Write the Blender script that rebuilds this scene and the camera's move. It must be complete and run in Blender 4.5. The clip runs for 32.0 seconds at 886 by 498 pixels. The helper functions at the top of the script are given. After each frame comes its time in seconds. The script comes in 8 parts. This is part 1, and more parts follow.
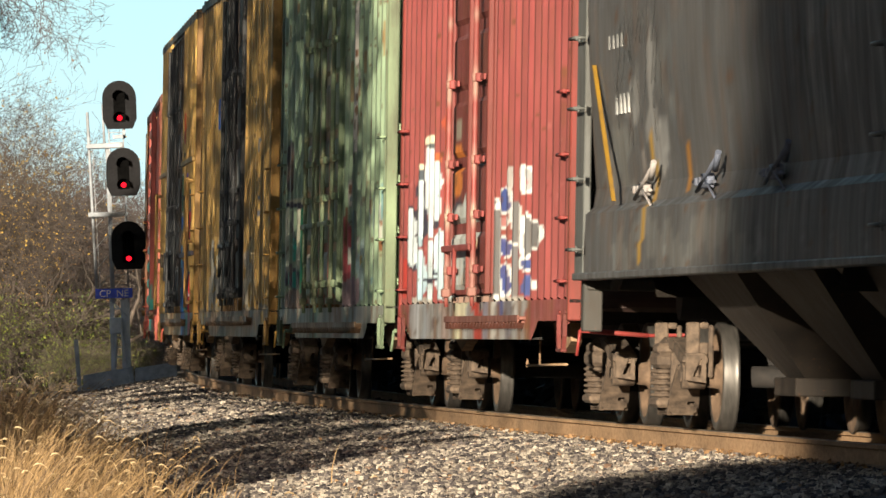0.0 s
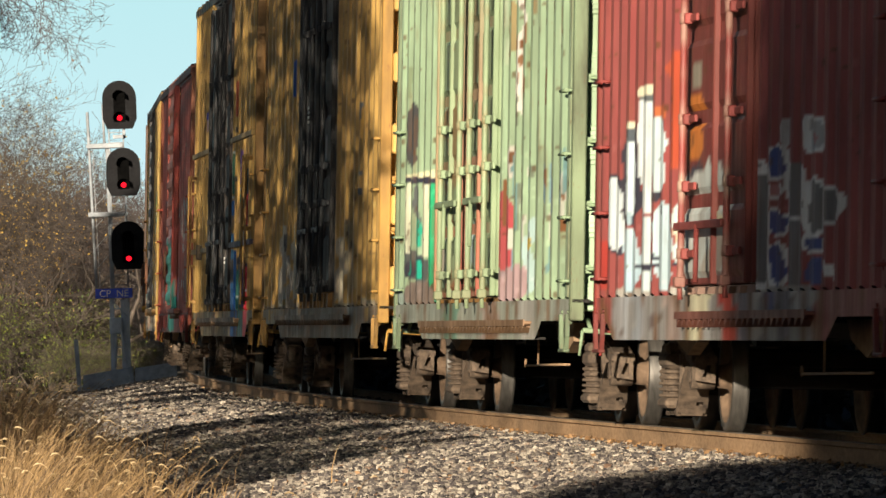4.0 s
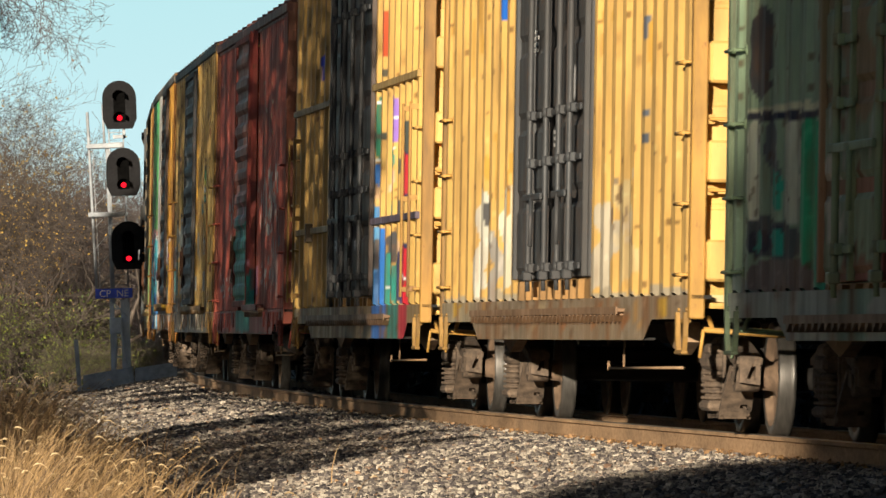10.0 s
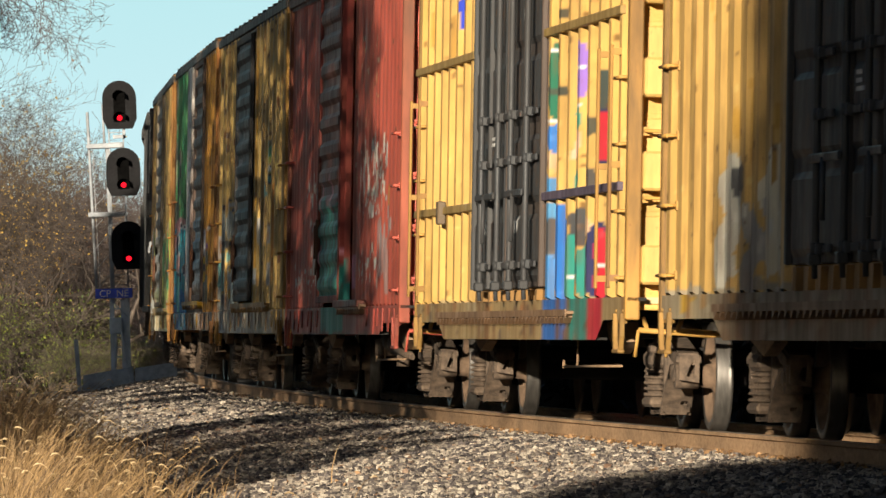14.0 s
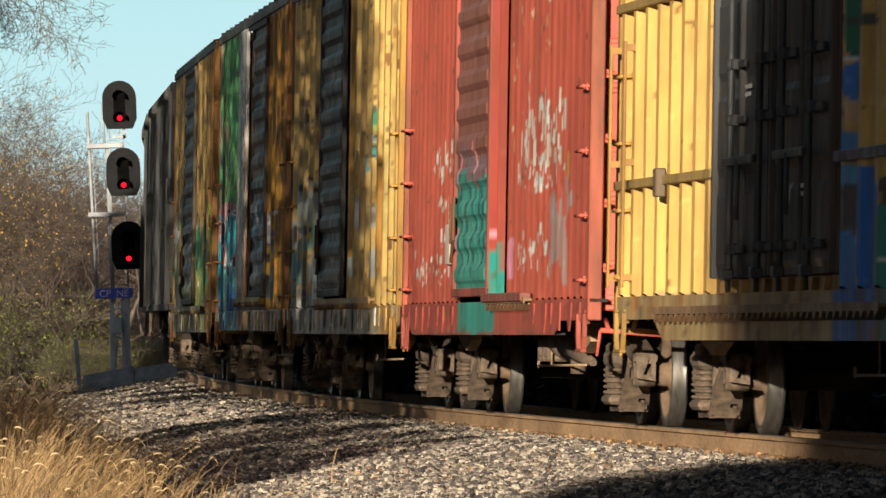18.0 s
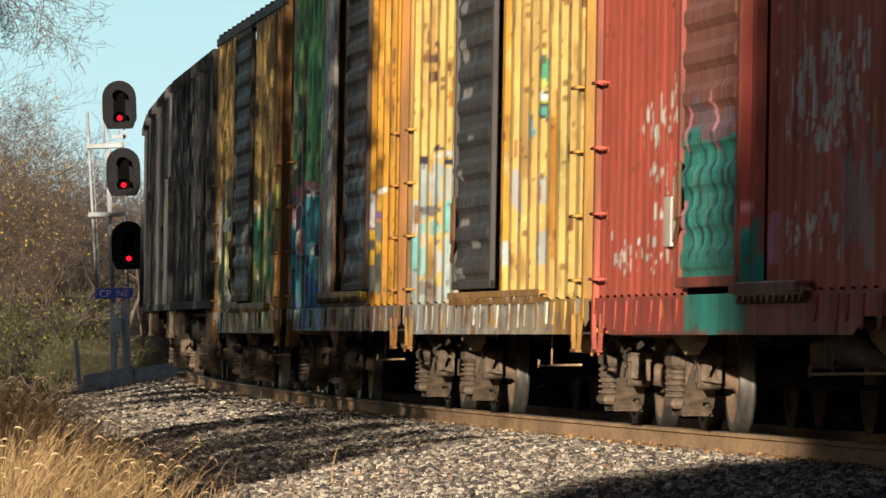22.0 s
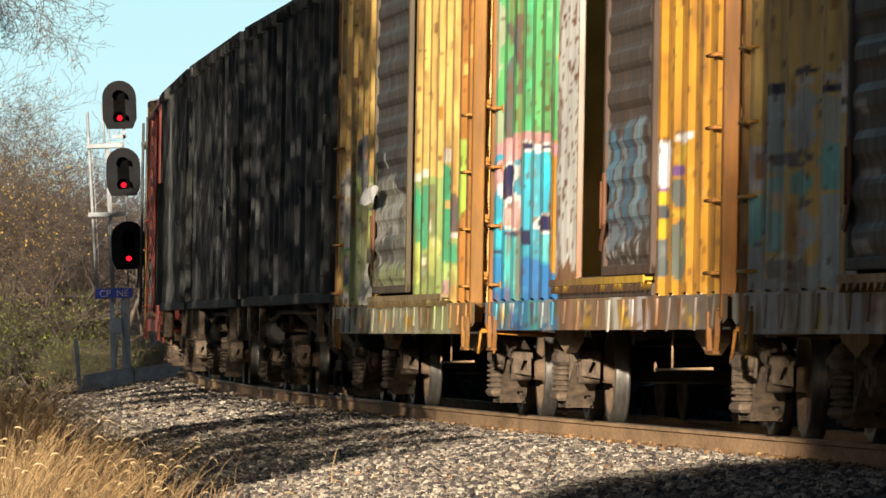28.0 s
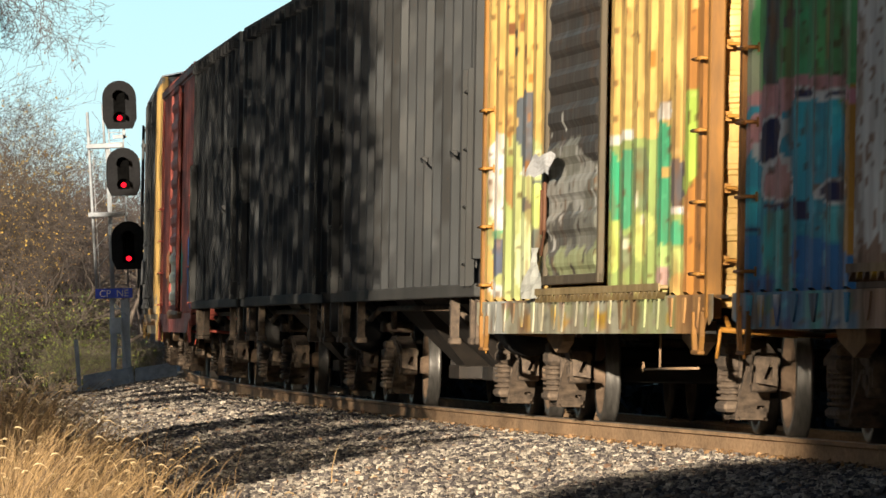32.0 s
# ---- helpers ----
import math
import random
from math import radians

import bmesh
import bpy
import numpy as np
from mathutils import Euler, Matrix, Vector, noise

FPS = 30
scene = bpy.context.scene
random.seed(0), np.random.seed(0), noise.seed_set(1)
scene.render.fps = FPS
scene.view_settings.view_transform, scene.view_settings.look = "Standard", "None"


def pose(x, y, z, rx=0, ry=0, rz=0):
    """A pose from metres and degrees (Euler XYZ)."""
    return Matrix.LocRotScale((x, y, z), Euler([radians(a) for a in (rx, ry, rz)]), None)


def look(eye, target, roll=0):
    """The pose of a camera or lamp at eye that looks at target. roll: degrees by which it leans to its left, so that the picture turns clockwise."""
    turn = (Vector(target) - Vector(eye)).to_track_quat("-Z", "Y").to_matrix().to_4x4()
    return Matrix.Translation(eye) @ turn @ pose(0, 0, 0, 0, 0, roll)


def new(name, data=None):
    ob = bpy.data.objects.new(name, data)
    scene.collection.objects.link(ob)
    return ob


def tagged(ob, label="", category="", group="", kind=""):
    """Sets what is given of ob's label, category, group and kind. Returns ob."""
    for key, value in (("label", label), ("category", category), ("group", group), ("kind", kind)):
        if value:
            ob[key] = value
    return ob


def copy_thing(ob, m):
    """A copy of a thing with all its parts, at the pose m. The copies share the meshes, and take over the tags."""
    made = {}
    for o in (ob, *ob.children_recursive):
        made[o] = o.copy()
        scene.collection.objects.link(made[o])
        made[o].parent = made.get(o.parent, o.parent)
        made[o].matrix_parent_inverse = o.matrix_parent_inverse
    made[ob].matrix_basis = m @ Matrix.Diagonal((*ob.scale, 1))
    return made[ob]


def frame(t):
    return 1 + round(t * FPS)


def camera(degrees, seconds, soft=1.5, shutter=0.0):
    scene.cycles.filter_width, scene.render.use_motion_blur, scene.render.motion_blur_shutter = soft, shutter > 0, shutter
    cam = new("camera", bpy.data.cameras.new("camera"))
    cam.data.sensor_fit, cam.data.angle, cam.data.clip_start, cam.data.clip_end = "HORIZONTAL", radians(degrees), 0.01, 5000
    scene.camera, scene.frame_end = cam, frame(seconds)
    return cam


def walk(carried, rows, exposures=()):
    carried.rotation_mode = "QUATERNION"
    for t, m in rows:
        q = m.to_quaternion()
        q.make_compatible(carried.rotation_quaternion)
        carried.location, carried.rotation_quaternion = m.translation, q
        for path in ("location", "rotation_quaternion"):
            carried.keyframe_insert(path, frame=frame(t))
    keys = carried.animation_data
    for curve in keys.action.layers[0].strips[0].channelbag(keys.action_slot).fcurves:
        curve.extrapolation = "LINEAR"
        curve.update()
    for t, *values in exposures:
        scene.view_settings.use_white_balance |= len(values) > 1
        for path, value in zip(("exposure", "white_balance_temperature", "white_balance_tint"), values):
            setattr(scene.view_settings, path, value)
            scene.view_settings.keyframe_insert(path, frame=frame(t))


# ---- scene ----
cam = camera(5.912, 32.0, soft=1.5, shutter=0.5)
EYE = Vector((0.0, 0.0, 0.5955))
PITCH, ROLL = 0.01178, -1.711
still = look(EYE, EYE + Vector((0, math.cos(PITCH), math.sin(PITCH))), ROLL)
walk(cam, [(0.0, still), (32.0, still)], exposures=[(0.0, 0.28), (2.0, 0.12), (6.0, 0.0), (20.0, 0.0), (24.0, 0.06), (28.0, 0.16), (32.0, 0.24)])

# ---- daylight: low autumn sun from behind the camera ----
SUN_WAY = Vector((0.239, 0.958, -0.156)).normalized()
sun = new("sun", bpy.data.lights.new("sun", "SUN"))
sun.data.energy, sun.data.angle, sun.data.color = 9.8, radians(0.6), (1.0, 0.86, 0.67)
sun.matrix_world = look((-60, -90, 60), Vector((-60, -90, 60)) + SUN_WAY)
world = bpy.data.worlds.new("sky")
scene.world = world
world.use_nodes = True
wn = world.node_tree.nodes
sky = wn.new("ShaderNodeTexSky")
sky.sky_type, sky.sun_disc = "NISHITA", False
sky.sun_elevation = math.asin(-SUN_WAY.z)
sky.sun_rotation = math.atan2(-SUN_WAY.x, -SUN_WAY.y)
sky.air_density, sky.dust_density, sky.ozone_density = 1.0, 1.2, 3.0
wn["Background"].inputs["Strength"].default_value = 0.053
world.node_tree.links.new(sky.outputs[0], wn["Background"].inputs[0])

# ---- the line: a curve of about 1600 m radius, canted, on a slight grade ----
Y0, PSI, CURV, CURV2, CANT, GRADE = 97.706, -1.48353, 0.00062278, -3.04e-6, 0.04625, -0.004876


def line(s):
    """Centre of the track at s metres along it (towards the camera), and its heading."""
    n, x, y = 16, 0.0, 0.0
    for i in range(n):
        u = s * (i + 0.5) / n
        th = PSI + CURV * u + CURV2 * u * u / 2
        x += math.cos(th) * s / n
        y += math.sin(th) * s / n
    return Vector((x, Y0 + y, GRADE * s)), PSI + CURV * s + CURV2 * s * s / 2


def rail_pose(s):
    """Axes on the canted track: x forward (towards the camera), y to the far side, z up."""
    p, th = line(s)
    m = Matrix.Rotation(th, 4, "Z")
    lean = Matrix.Rotation(-math.asin(GRADE), 4, "Y") @ Matrix.Rotation(-CANT, 4, "X")
    return Matrix.Translation(p) @ m @ lean


def gone(t):
    """Metres that the train has run, counted from 16 s."""
    t -= 16
    return 4.13442 * t - 0.0054787 * t * t / 2 + 0.00044513 * t ** 3 / 6


def car_pose(mid, half, t):
    s = mid + gone(t)
    a, b = rail_pose(s - half), rail_pose(s + half)
    pa, pb = a.translation, b.translation
    x = (pb - pa).normalized()
    up = (a.to_3x3() @ Vector((0, 0, 1)) + b.to_3x3() @ Vector((0, 0, 1))).normalized()
    y = up.cross(x).normalized()
    z = x.cross(y)
    m = Matrix((x, y, z)).transposed().to_4x4()
    m.translation = (pa + pb) / 2
    return m


# ---- materials ----
def material(name, build):
    m = bpy.data.materials.new(name)
    m.use_nodes = True
    nt = m.node_tree
    b = nt.nodes["Principled BSDF"]

    def node(kind, **inputs):
        n = nt.nodes.new("ShaderNode" + kind)
        for key, value in inputs.items():
            k = key.replace("_", " ")
            if isinstance(value, bpy.types.NodeSocket):
                nt.links.new(value, n.inputs[k])
            else:
                n.inputs[k].default_value = value
        return n

    def put(socket, value):
        if isinstance(value, bpy.types.NodeSocket):
            nt.links.new(value, b.inputs[socket])
        else:
            b.inputs[socket].default_value = value

    build(nt, node, put)
    return m


def ramp(nt, node, fac, stops):
    r = node("ValToRGB", Fac=fac)
    e = r.color_ramp.elements
    while len(e) < len(stops):
        e.new(0.5)
    for el, (p, c) in zip(e, stops):
        el.position, el.color = p, (*c, 1) if len(c) == 3 else c
    return r.outputs[0]


def coords(nt, node, scale=(1, 1, 1), kind="Object"):
    t = nt.nodes.new("ShaderNodeTexCoord")
    m = node("Mapping", Vector=t.outputs[kind])
    m.inputs["Scale"].default_value = scale
    return m.outputs[0]


def mix(nt, fac, a, b, how="MIX"):
    n = nt.nodes.new("ShaderNodeMix")
    n.data_type, n.blend_type = "RGBA", how
    for i, v in ((0, fac), (6, a), (7, b)):
        if isinstance(v, bpy.types.NodeSocket):
            nt.links.new(v, n.inputs[i])
        else:
            n.inputs[i].default_value = (*v, 1) if isinstance(v, tuple) and len(v) == 3 else v
    return n.outputs[2]


def bump(nt, node, height, strength, distance):
    return node("Bump", Height=height, Strength=strength, Distance=distance).outputs[0]


def rust_paint(dirt, gloss):
    """Old enamel: its colour is the paint laid on the piece, with streaks, rust specks and dust."""
    def build(nt, node, put):
        at = nt.nodes.new("ShaderNodeAttribute")
        at.attribute_name = "paint"
        streak = node("TexNoise", Vector=coords(nt, node, (1.3, 1.3, 0.22)), Scale=3.0, Detail=6.0, Roughness=0.65)
        fine = node("TexNoise", Vector=coords(nt, node, (1, 1, 0.6)), Scale=22.0, Detail=5.0, Roughness=0.7)
        blot = node("TexNoise", Vector=coords(nt, node), Scale=1.1, Detail=4.0)
        f1 = ramp(nt, node, streak.outputs[0], [(0.38, (0, 0, 0)), (0.72, (1, 1, 1))])
        k = nt.nodes.new("ShaderNodeMath")
        k.operation = "MULTIPLY"
        nt.links.new(f1, k.inputs[0])
        k.inputs[1].default_value = dirt
        c = mix(nt, k.outputs[0], at.outputs[0], (0.055, 0.043, 0.033))
        f2 = ramp(nt, node, fine.outputs[0], [(0.62, (0, 0, 0)), (0.70, (1, 1, 1))])
        k2 = nt.nodes.new("ShaderNodeMath")
        k2.operation = "MULTIPLY"
        nt.links.new(f2, k2.inputs[0])
        k2.inputs[1].default_value = 0.55 * dirt + 0.12
        c = mix(nt, k2.outputs[0], c, (0.16, 0.065, 0.028))
        f3 = ramp(nt, node, blot.outputs[0], [(0.3, (0.78, 0.78, 0.78)), (0.7, (1.12, 1.12, 1.12))])
        c = mix(nt, 1.0, c, f3, "MULTIPLY")
        put("Base Color", c)
        put("Roughness", ramp(nt, node, streak.outputs[0], [(0.3, (gloss, gloss, gloss)), (0.75, (0.8, 0.8, 0.8))]))
        put("Normal", bump(nt, node, fine.outputs[0], 0.25, 0.006))
        put("Specular IOR Level", 0.3)
    return build


def grain(a, b, scale, rough, metal=0.0, depth=0.004, stretch=(1, 1, 1), sheen=0.5):
    """A surface between two colours, with grain at two scales."""
    def build(nt, node, put):
        v = coords(nt, node, stretch)
        n1 = node("TexNoise", Vector=v, Scale=scale, Detail=6.0, Roughness=0.65)
        n2 = node("TexNoise", Vector=v, Scale=scale * 0.13, Detail=3.0)
        c = mix(nt, ramp(nt, node, n1.outputs[0], [(0.35, (0, 0, 0)), (0.68, (1, 1, 1))]), a, b)
        c = mix(nt, 1.0, c, ramp(nt, node, n2.outputs[0], [(0.3, (0.7, 0.7, 0.7)), (0.7, (1.2, 1.2, 1.2))]), "MULTIPLY")
        put("Base Color", c)
        put("Roughness", rough)
        put("Metallic", metal)
        put("Specular IOR Level", sheen)
        put("Normal", bump(nt, node, n1.outputs[0], 0.5, depth))
    return build


def leafy(a, b):
    def build(nt, node, put):
        g = nt.nodes.new("ShaderNodeNewGeometry")
        c = ramp(nt, node, g.outputs["Random Per Island"], [(0.0, a), (1.0, b)])
        put("Base Color", c)
        put("Roughness", 0.6)
        put("Subsurface Weight", 0.0)
    return build


def stony(nt, node, put):
    g = nt.nodes.new("ShaderNodeNewGeometry")
    n = node("TexNoise", Vector=coords(nt, node), Scale=60.0, Detail=4.0)
    c = ramp(nt, node, g.outputs["Random Per Island"],
             [(0.0, (0.035, 0.030, 0.032)), (0.3, (0.11, 0.093, 0.086)), (0.62, (0.27, 0.232, 0.185)), (0.90, (0.60, 0.53, 0.42)), (1.0, (0.22, 0.13, 0.08))])
    put("Base Color", mix(nt, 1.0, c, ramp(nt, node, n.outputs[0], [(0.3, (0.42, 0.42, 0.45)), (0.7, (0.98, 0.98, 0.98))]), "MULTIPLY"))
    put("Roughness", 0.9)
    put("Normal", bump(nt, node, n.outputs[0], 0.5, 0.01))


def glow(colour, strength):
    def build(nt, node, put):
        put("Base Color", (0.0, 0.0, 0.0, 1))
        put("Specular IOR Level", 0.0)
        put("Emission Color", (*colour, 1))
        put("Emission Strength", strength)
    return build


PAINT = material("weathered_enamel", rust_paint(0.45, 0.38))
GRIME = material("grimy_enamel", rust_paint(0.85, 0.55))
SOOT = material("sooty_matt_enamel", rust_paint(0.15, 0.9))
STEEL_DUSTY = material("dusty_cast_steel", grain((0.048, 0.034, 0.024), (0.15, 0.107, 0.073), 13, 0.85))
STEEL_TAN = material("dusted_lit_tan_steel", grain((0.20, 0.125, 0.07), (0.36, 0.24, 0.14), 10, 0.8))
# Grime-black steel, darkened further to put under-car shade in its colour.
STEEL_DARK = material("dark_steel_with_shade", grain((0.006, 0.0055, 0.005), (0.018, 0.015, 0.013), 9, 0.85))
TREAD = material("polished_wheel_steel", grain((0.06, 0.057, 0.052), (0.14, 0.13, 0.118), 9, 0.42, 0.6, 0.0006, (1, 3, 1)))
WHEEL_FACE = material("rusty_wheel_plate", grain((0.09, 0.058, 0.036), (0.22, 0.145, 0.092), 12, 0.85))
RAIL_RUST = material("rusty_rail_steel", grain((0.25, 0.15, 0.075), (0.40, 0.26, 0.145), 9, 0.85, 0, 0.003, (1, 1, 3)))
RAIL_TOP = material("worn_rail_head", grain((0.30, 0.25, 0.20), (0.45, 0.40, 0.35), 12, 0.4, 0.8, 0.001))
TIE_WOOD = material("creosoted_timber", grain((0.035, 0.026, 0.02), (0.10, 0.08, 0.06), 8, 0.9, 0, 0.01, (1, 6, 1)))
STONE = material("crushed_limestone", stony)
EARTH = material("gravelly_earth", grain((0.035, 0.03, 0.026), (0.11, 0.095, 0.08), 24, 0.95, 0, 0.05))
BARK = material("grey_brown_bark", grain((0.035, 0.027, 0.021), (0.11, 0.087, 0.07), 10, 0.9, 0, 0.01, (1, 1, 0.3)))
TWIG = material("dry_grey_twigs", grain((0.045, 0.037, 0.036), (0.17, 0.14, 0.13), 3, 0.9))
LEAF_BROWN = material("withered_leaves", leafy((0.10, 0.06, 0.03), (0.22, 0.13, 0.055)))
LEAF_FALLEN = material("dead_fallen_leaves", leafy((0.12, 0.065, 0.03), (0.30, 0.17, 0.07)))
LEAF_GOLD = material("golden_autumn_leaves", leafy((0.30, 0.18, 0.03), (0.44, 0.30, 0.06)))
LEAF_GREEN = material("green_shrub_leaves", leafy((0.035, 0.065, 0.008), (0.17, 0.19, 0.025)))
STRAW = material("dry_straw_grass", leafy((0.055, 0.030, 0.014), (0.35, 0.225, 0.098)))
SEED = material("pale_seed_heads", leafy((0.26, 0.18, 0.09), (0.54, 0.41, 0.23)))
GALV = material("galvanised_steel", grain((0.22, 0.24, 0.26), (0.34, 0.36, 0.385), 25, 0.85, 0.0, 0.001))
SIGNAL_BLACK = material("matt_black_backplate", grain((0.005, 0.005, 0.006), (0.011, 0.011, 0.012), 20, 1.0, sheen=0.35))
SIGNAL_DEEP = material("deep_black_signal", grain((0.002, 0.002, 0.002), (0.004, 0.004, 0.004), 20, 1.0, sheen=0.03))
SIGN_BLUE = material("blue_sign_enamel", grain((0.02, 0.06, 0.55), (0.03, 0.10, 0.78), 8, 0.4))
SIGN_WHITE = material("white_sign_letters", grain((0.78, 0.8, 0.84), (0.86, 0.88, 0.9), 12, 0.5))
RED_LAMP = material("lit_red_lens", glow((1.0, 0.008, 0.02), 2.2))
# Signal foot's steel, paler and bluer: its skylit shade is in the colour.
SIGNAL_FOOT = material("blue_lifted_steel", grain((0.44, 0.49, 0.54), (0.58, 0.63, 0.68), 12, 0.85))
SLATE = material("dark_blue_grey_boards", grain((0.26, 0.31, 0.37), (0.40, 0.46, 0.53), 9, 0.85))
PALE_WALL = material("pale_far_siding", grain((0.55, 0.56, 0.58), (0.72, 0.73, 0.75), 5, 0.7))
def low_sky(nt, node, put):
    sep = node("SeparateXYZ", Vector=coords(nt, node))
    height = node("MapRange", Value=sep.outputs[2], From_Min=20.0, From_Max=190.0)
    put("Base Color", (0.0, 0.0, 0.0, 1))
    put("Specular IOR Level", 0.0)
    put("Emission Color", ramp(nt, node, height.outputs[0], [(0.0, (0.68, 0.90, 0.95)), (1.0, (0.49, 0.82, 0.86))]))
    put("Emission Strength", 1.0)


SKY_CARD = material("pale_horizon_sky", low_sky)
# Near-black, so the shade behind the train is put into the colour.
HEDGE = material("leaves_with_painted_shade", leafy((0.006, 0.007, 0.004), (0.016, 0.016, 0.009)))
LEAF_DENSE = material("dense_leaves", leafy((0.04, 0.045, 0.015), (0.10, 0.09, 0.03)))
INSIDE = material("bare_plywood_lining", grain((0.42, 0.35, 0.18), (0.58, 0.50, 0.30), 3, 0.9))


# ---- mesh tools ----
def box(bm, x0, x1, y0, y1, z0, z1, bevel=0.0):
    vs = [bm.verts.new((x, y, z)) for x in (x0, x1) for y in (y0, y1) for z in (z0, z1)]
    fs = [bm.faces.new([vs[i] for i in q]) for q in ((0, 1, 3, 2), (4, 6, 7, 5), (0, 4, 5, 1), (2, 3, 7, 6), (0, 2, 6, 4), (1, 5, 7, 3))]
    if bevel:
        es = list({e for f in fs for e in f.edges})
        bmesh.ops.bevel(bm, geom=es, offset=bevel, segments=1, affect="EDGES", profile=0.5)


def rod(bm, p, q, r, n=8, r2=None):
    p, q = Vector(p), Vector(q)
    d = (q - p).normalized()
    a = d.orthogonal().normalized()
    b = d.cross(a)
    r2 = r if r2 is None else r2
    rings = []
    for c, rr in ((p, r), (q, r2)):
        rings.append([bm.verts.new(c + (a * math.cos(k * math.tau / n) + b * math.sin(k * math.tau / n)) * rr) for k in range(n)])
    for k in range(n):
        j = (k + 1) % n
        bm.faces.new((rings[0][k], rings[0][j], rings[1][j], rings[1][k])).smooth = n > 5
    bm.faces.new(rings[0][::-1])
    bm.faces.new(rings[1])


def prism(bm, outline, y0, y1):
    """A plate: an outline in x and z, thick from y0 to y1."""
    a = [bm.verts.new((x, y0, z)) for x, z in outline]
    b = [bm.verts.new((x, y1, z)) for x, z in outline]
    bm.faces.new(a)
    bm.faces.new(b[::-1])
    n = len(a)
    for i in range(n):
        j = (i + 1) % n
        bm.faces.new((a[j], a[i], b[i], b[j]))


def sheet(bm, cols, rows, put):
    """A grid of quads; put(i, j) gives the place of each corner."""
    v = [[bm.verts.new(put(i, j)) for j in range(rows)] for i in range(cols)]
    for i in range(cols - 1):
        for j in range(rows - 1):
            bm.faces.new((v[i][j], v[i + 1][j], v[i + 1][j + 1], v[i][j + 1]))


def lathe(bm, profile, n, axis="y"):
    rings = []
    for r, h in profile:
        ring = []
        for k in range(n):
            c, s = r * math.cos(k * math.tau / n), r * math.sin(k * math.tau / n)
            ring.append(bm.verts.new((c, h, s) if axis == "y" else (c, s, h)))
        rings.append(ring)
    for a, b in zip(rings, rings[1:]):
        for k in range(n):
            j = (k + 1) % n
            bm.faces.new((a[k], a[j], b[j], b[k])).smooth = True
    return rings


def colour_it(me, paint):
    """Lay paint, a colour or a function of (x, z) arrays, on the mesh."""
    n = len(me.vertices)
    at = me.attributes.new("paint", "FLOAT_COLOR", "POINT")
    out = np.ones((n, 4), np.float32)
    if callable(paint):
        co = np.empty(n * 3, np.float32)
        me.vertices.foreach_get("co", co)
        co = co.reshape(-1, 3)
        out[:, :3] = paint(co[:, 0], co[:, 2])
    else:
        out[:, :3] = paint
    at.data.foreach_set("color", out.ravel())


def part(name, bm, mat, parent, label="", paint=None):
    me = bpy.data.meshes.new(name)
    bmesh.ops.recalc_face_normals(bm, faces=bm.faces) if len(bm.faces) < 3000 else None
    bm.to_mesh(me)
    bm.free()
    me.materials.append(mat)
    if paint is not None:
        colour_it(me, paint)
    ob = new(name, me)
    ob.parent = parent
    return tagged(ob, label) if label else ob


def joined(name, verts, faces, mat, smooth=False):
    me = bpy.data.meshes.new(name)
    me.from_pydata(verts, [], faces)
    me.materials.append(mat)
    if smooth:
        me.polygons.foreach_set("use_smooth", [True] * len(me.polygons))
    return new(name, me)


# ---- ground, ballast and rails ----
BED = [(-400, -1.5), (-14, -1.3), (-6, -1.05), (-3.2, -0.75), (-1.9, -0.30), (-1.2, -0.21), (1.2, -0.15), (1.7, -0.13), (2.5, -0.17),
       (3.5, -0.24), (4.6, -0.36), (5.6, -0.60), (7.0, -0.85), (60, -1.0), (400, -1.2)]
BED_X, BED_Z = np.array([p[0] for p in BED]), np.array([p[1] for p in BED])
_s = np.linspace(-420, 240, 661)
_p = [line(float(v)) for v in _s]
LINE_X, LINE_Y, LINE_T = np.array([p[0].x for p in _p]), np.array([p[0].y for p in _p]), np.array([p[1] for p in _p])


def along(x, y):
    """For places on the plan: metres along the track, and to its near side."""
    x, y = np.asarray(x, float), np.asarray(y, float)
    s = np.interp(-y, -LINE_Y, _s)
    for _ in range(3):
        th, lx, ly = np.interp(s, _s, LINE_T), np.interp(s, _s, LINE_X), np.interp(s, _s, LINE_Y)
        s = np.clip(s + (x - lx) * np.cos(th) + (y - ly) * np.sin(th), -420, 240)
    th, lx, ly = np.interp(s, _s, LINE_T), np.interp(s, _s, LINE_X), np.interp(s, _s, LINE_Y)
    return s, (x - lx) * np.sin(th) - (y - ly) * np.cos(th)


def ground_z(x, y):
    s, o = along(x, y)
    z = np.interp(o, BED_X, BED_Z) + GRADE * np.clip(s, -95, 90)
    z = z - 0.24 * np.clip((-s - 25) / 45, 0, 1) * np.clip((o - 0.9) / 1.6, 0, 1)
    wave = 0.035 * np.sin(x * 1.7 + y * 0.23) * np.sin(y * 0.31 + 1.0) + 0.02 * np.sin(x * 4.1 - y * 0.9)
    return z + wave * np.clip((np.abs(o) - 1.6) / 1.5, 0, 1)


def place(s, o, z=0.0):
    """A place s metres along the line and o metres to its near side."""
    p, th = line(s)
    return Vector((p.x + math.sin(th) * o, p.y - math.cos(th) * o, z))


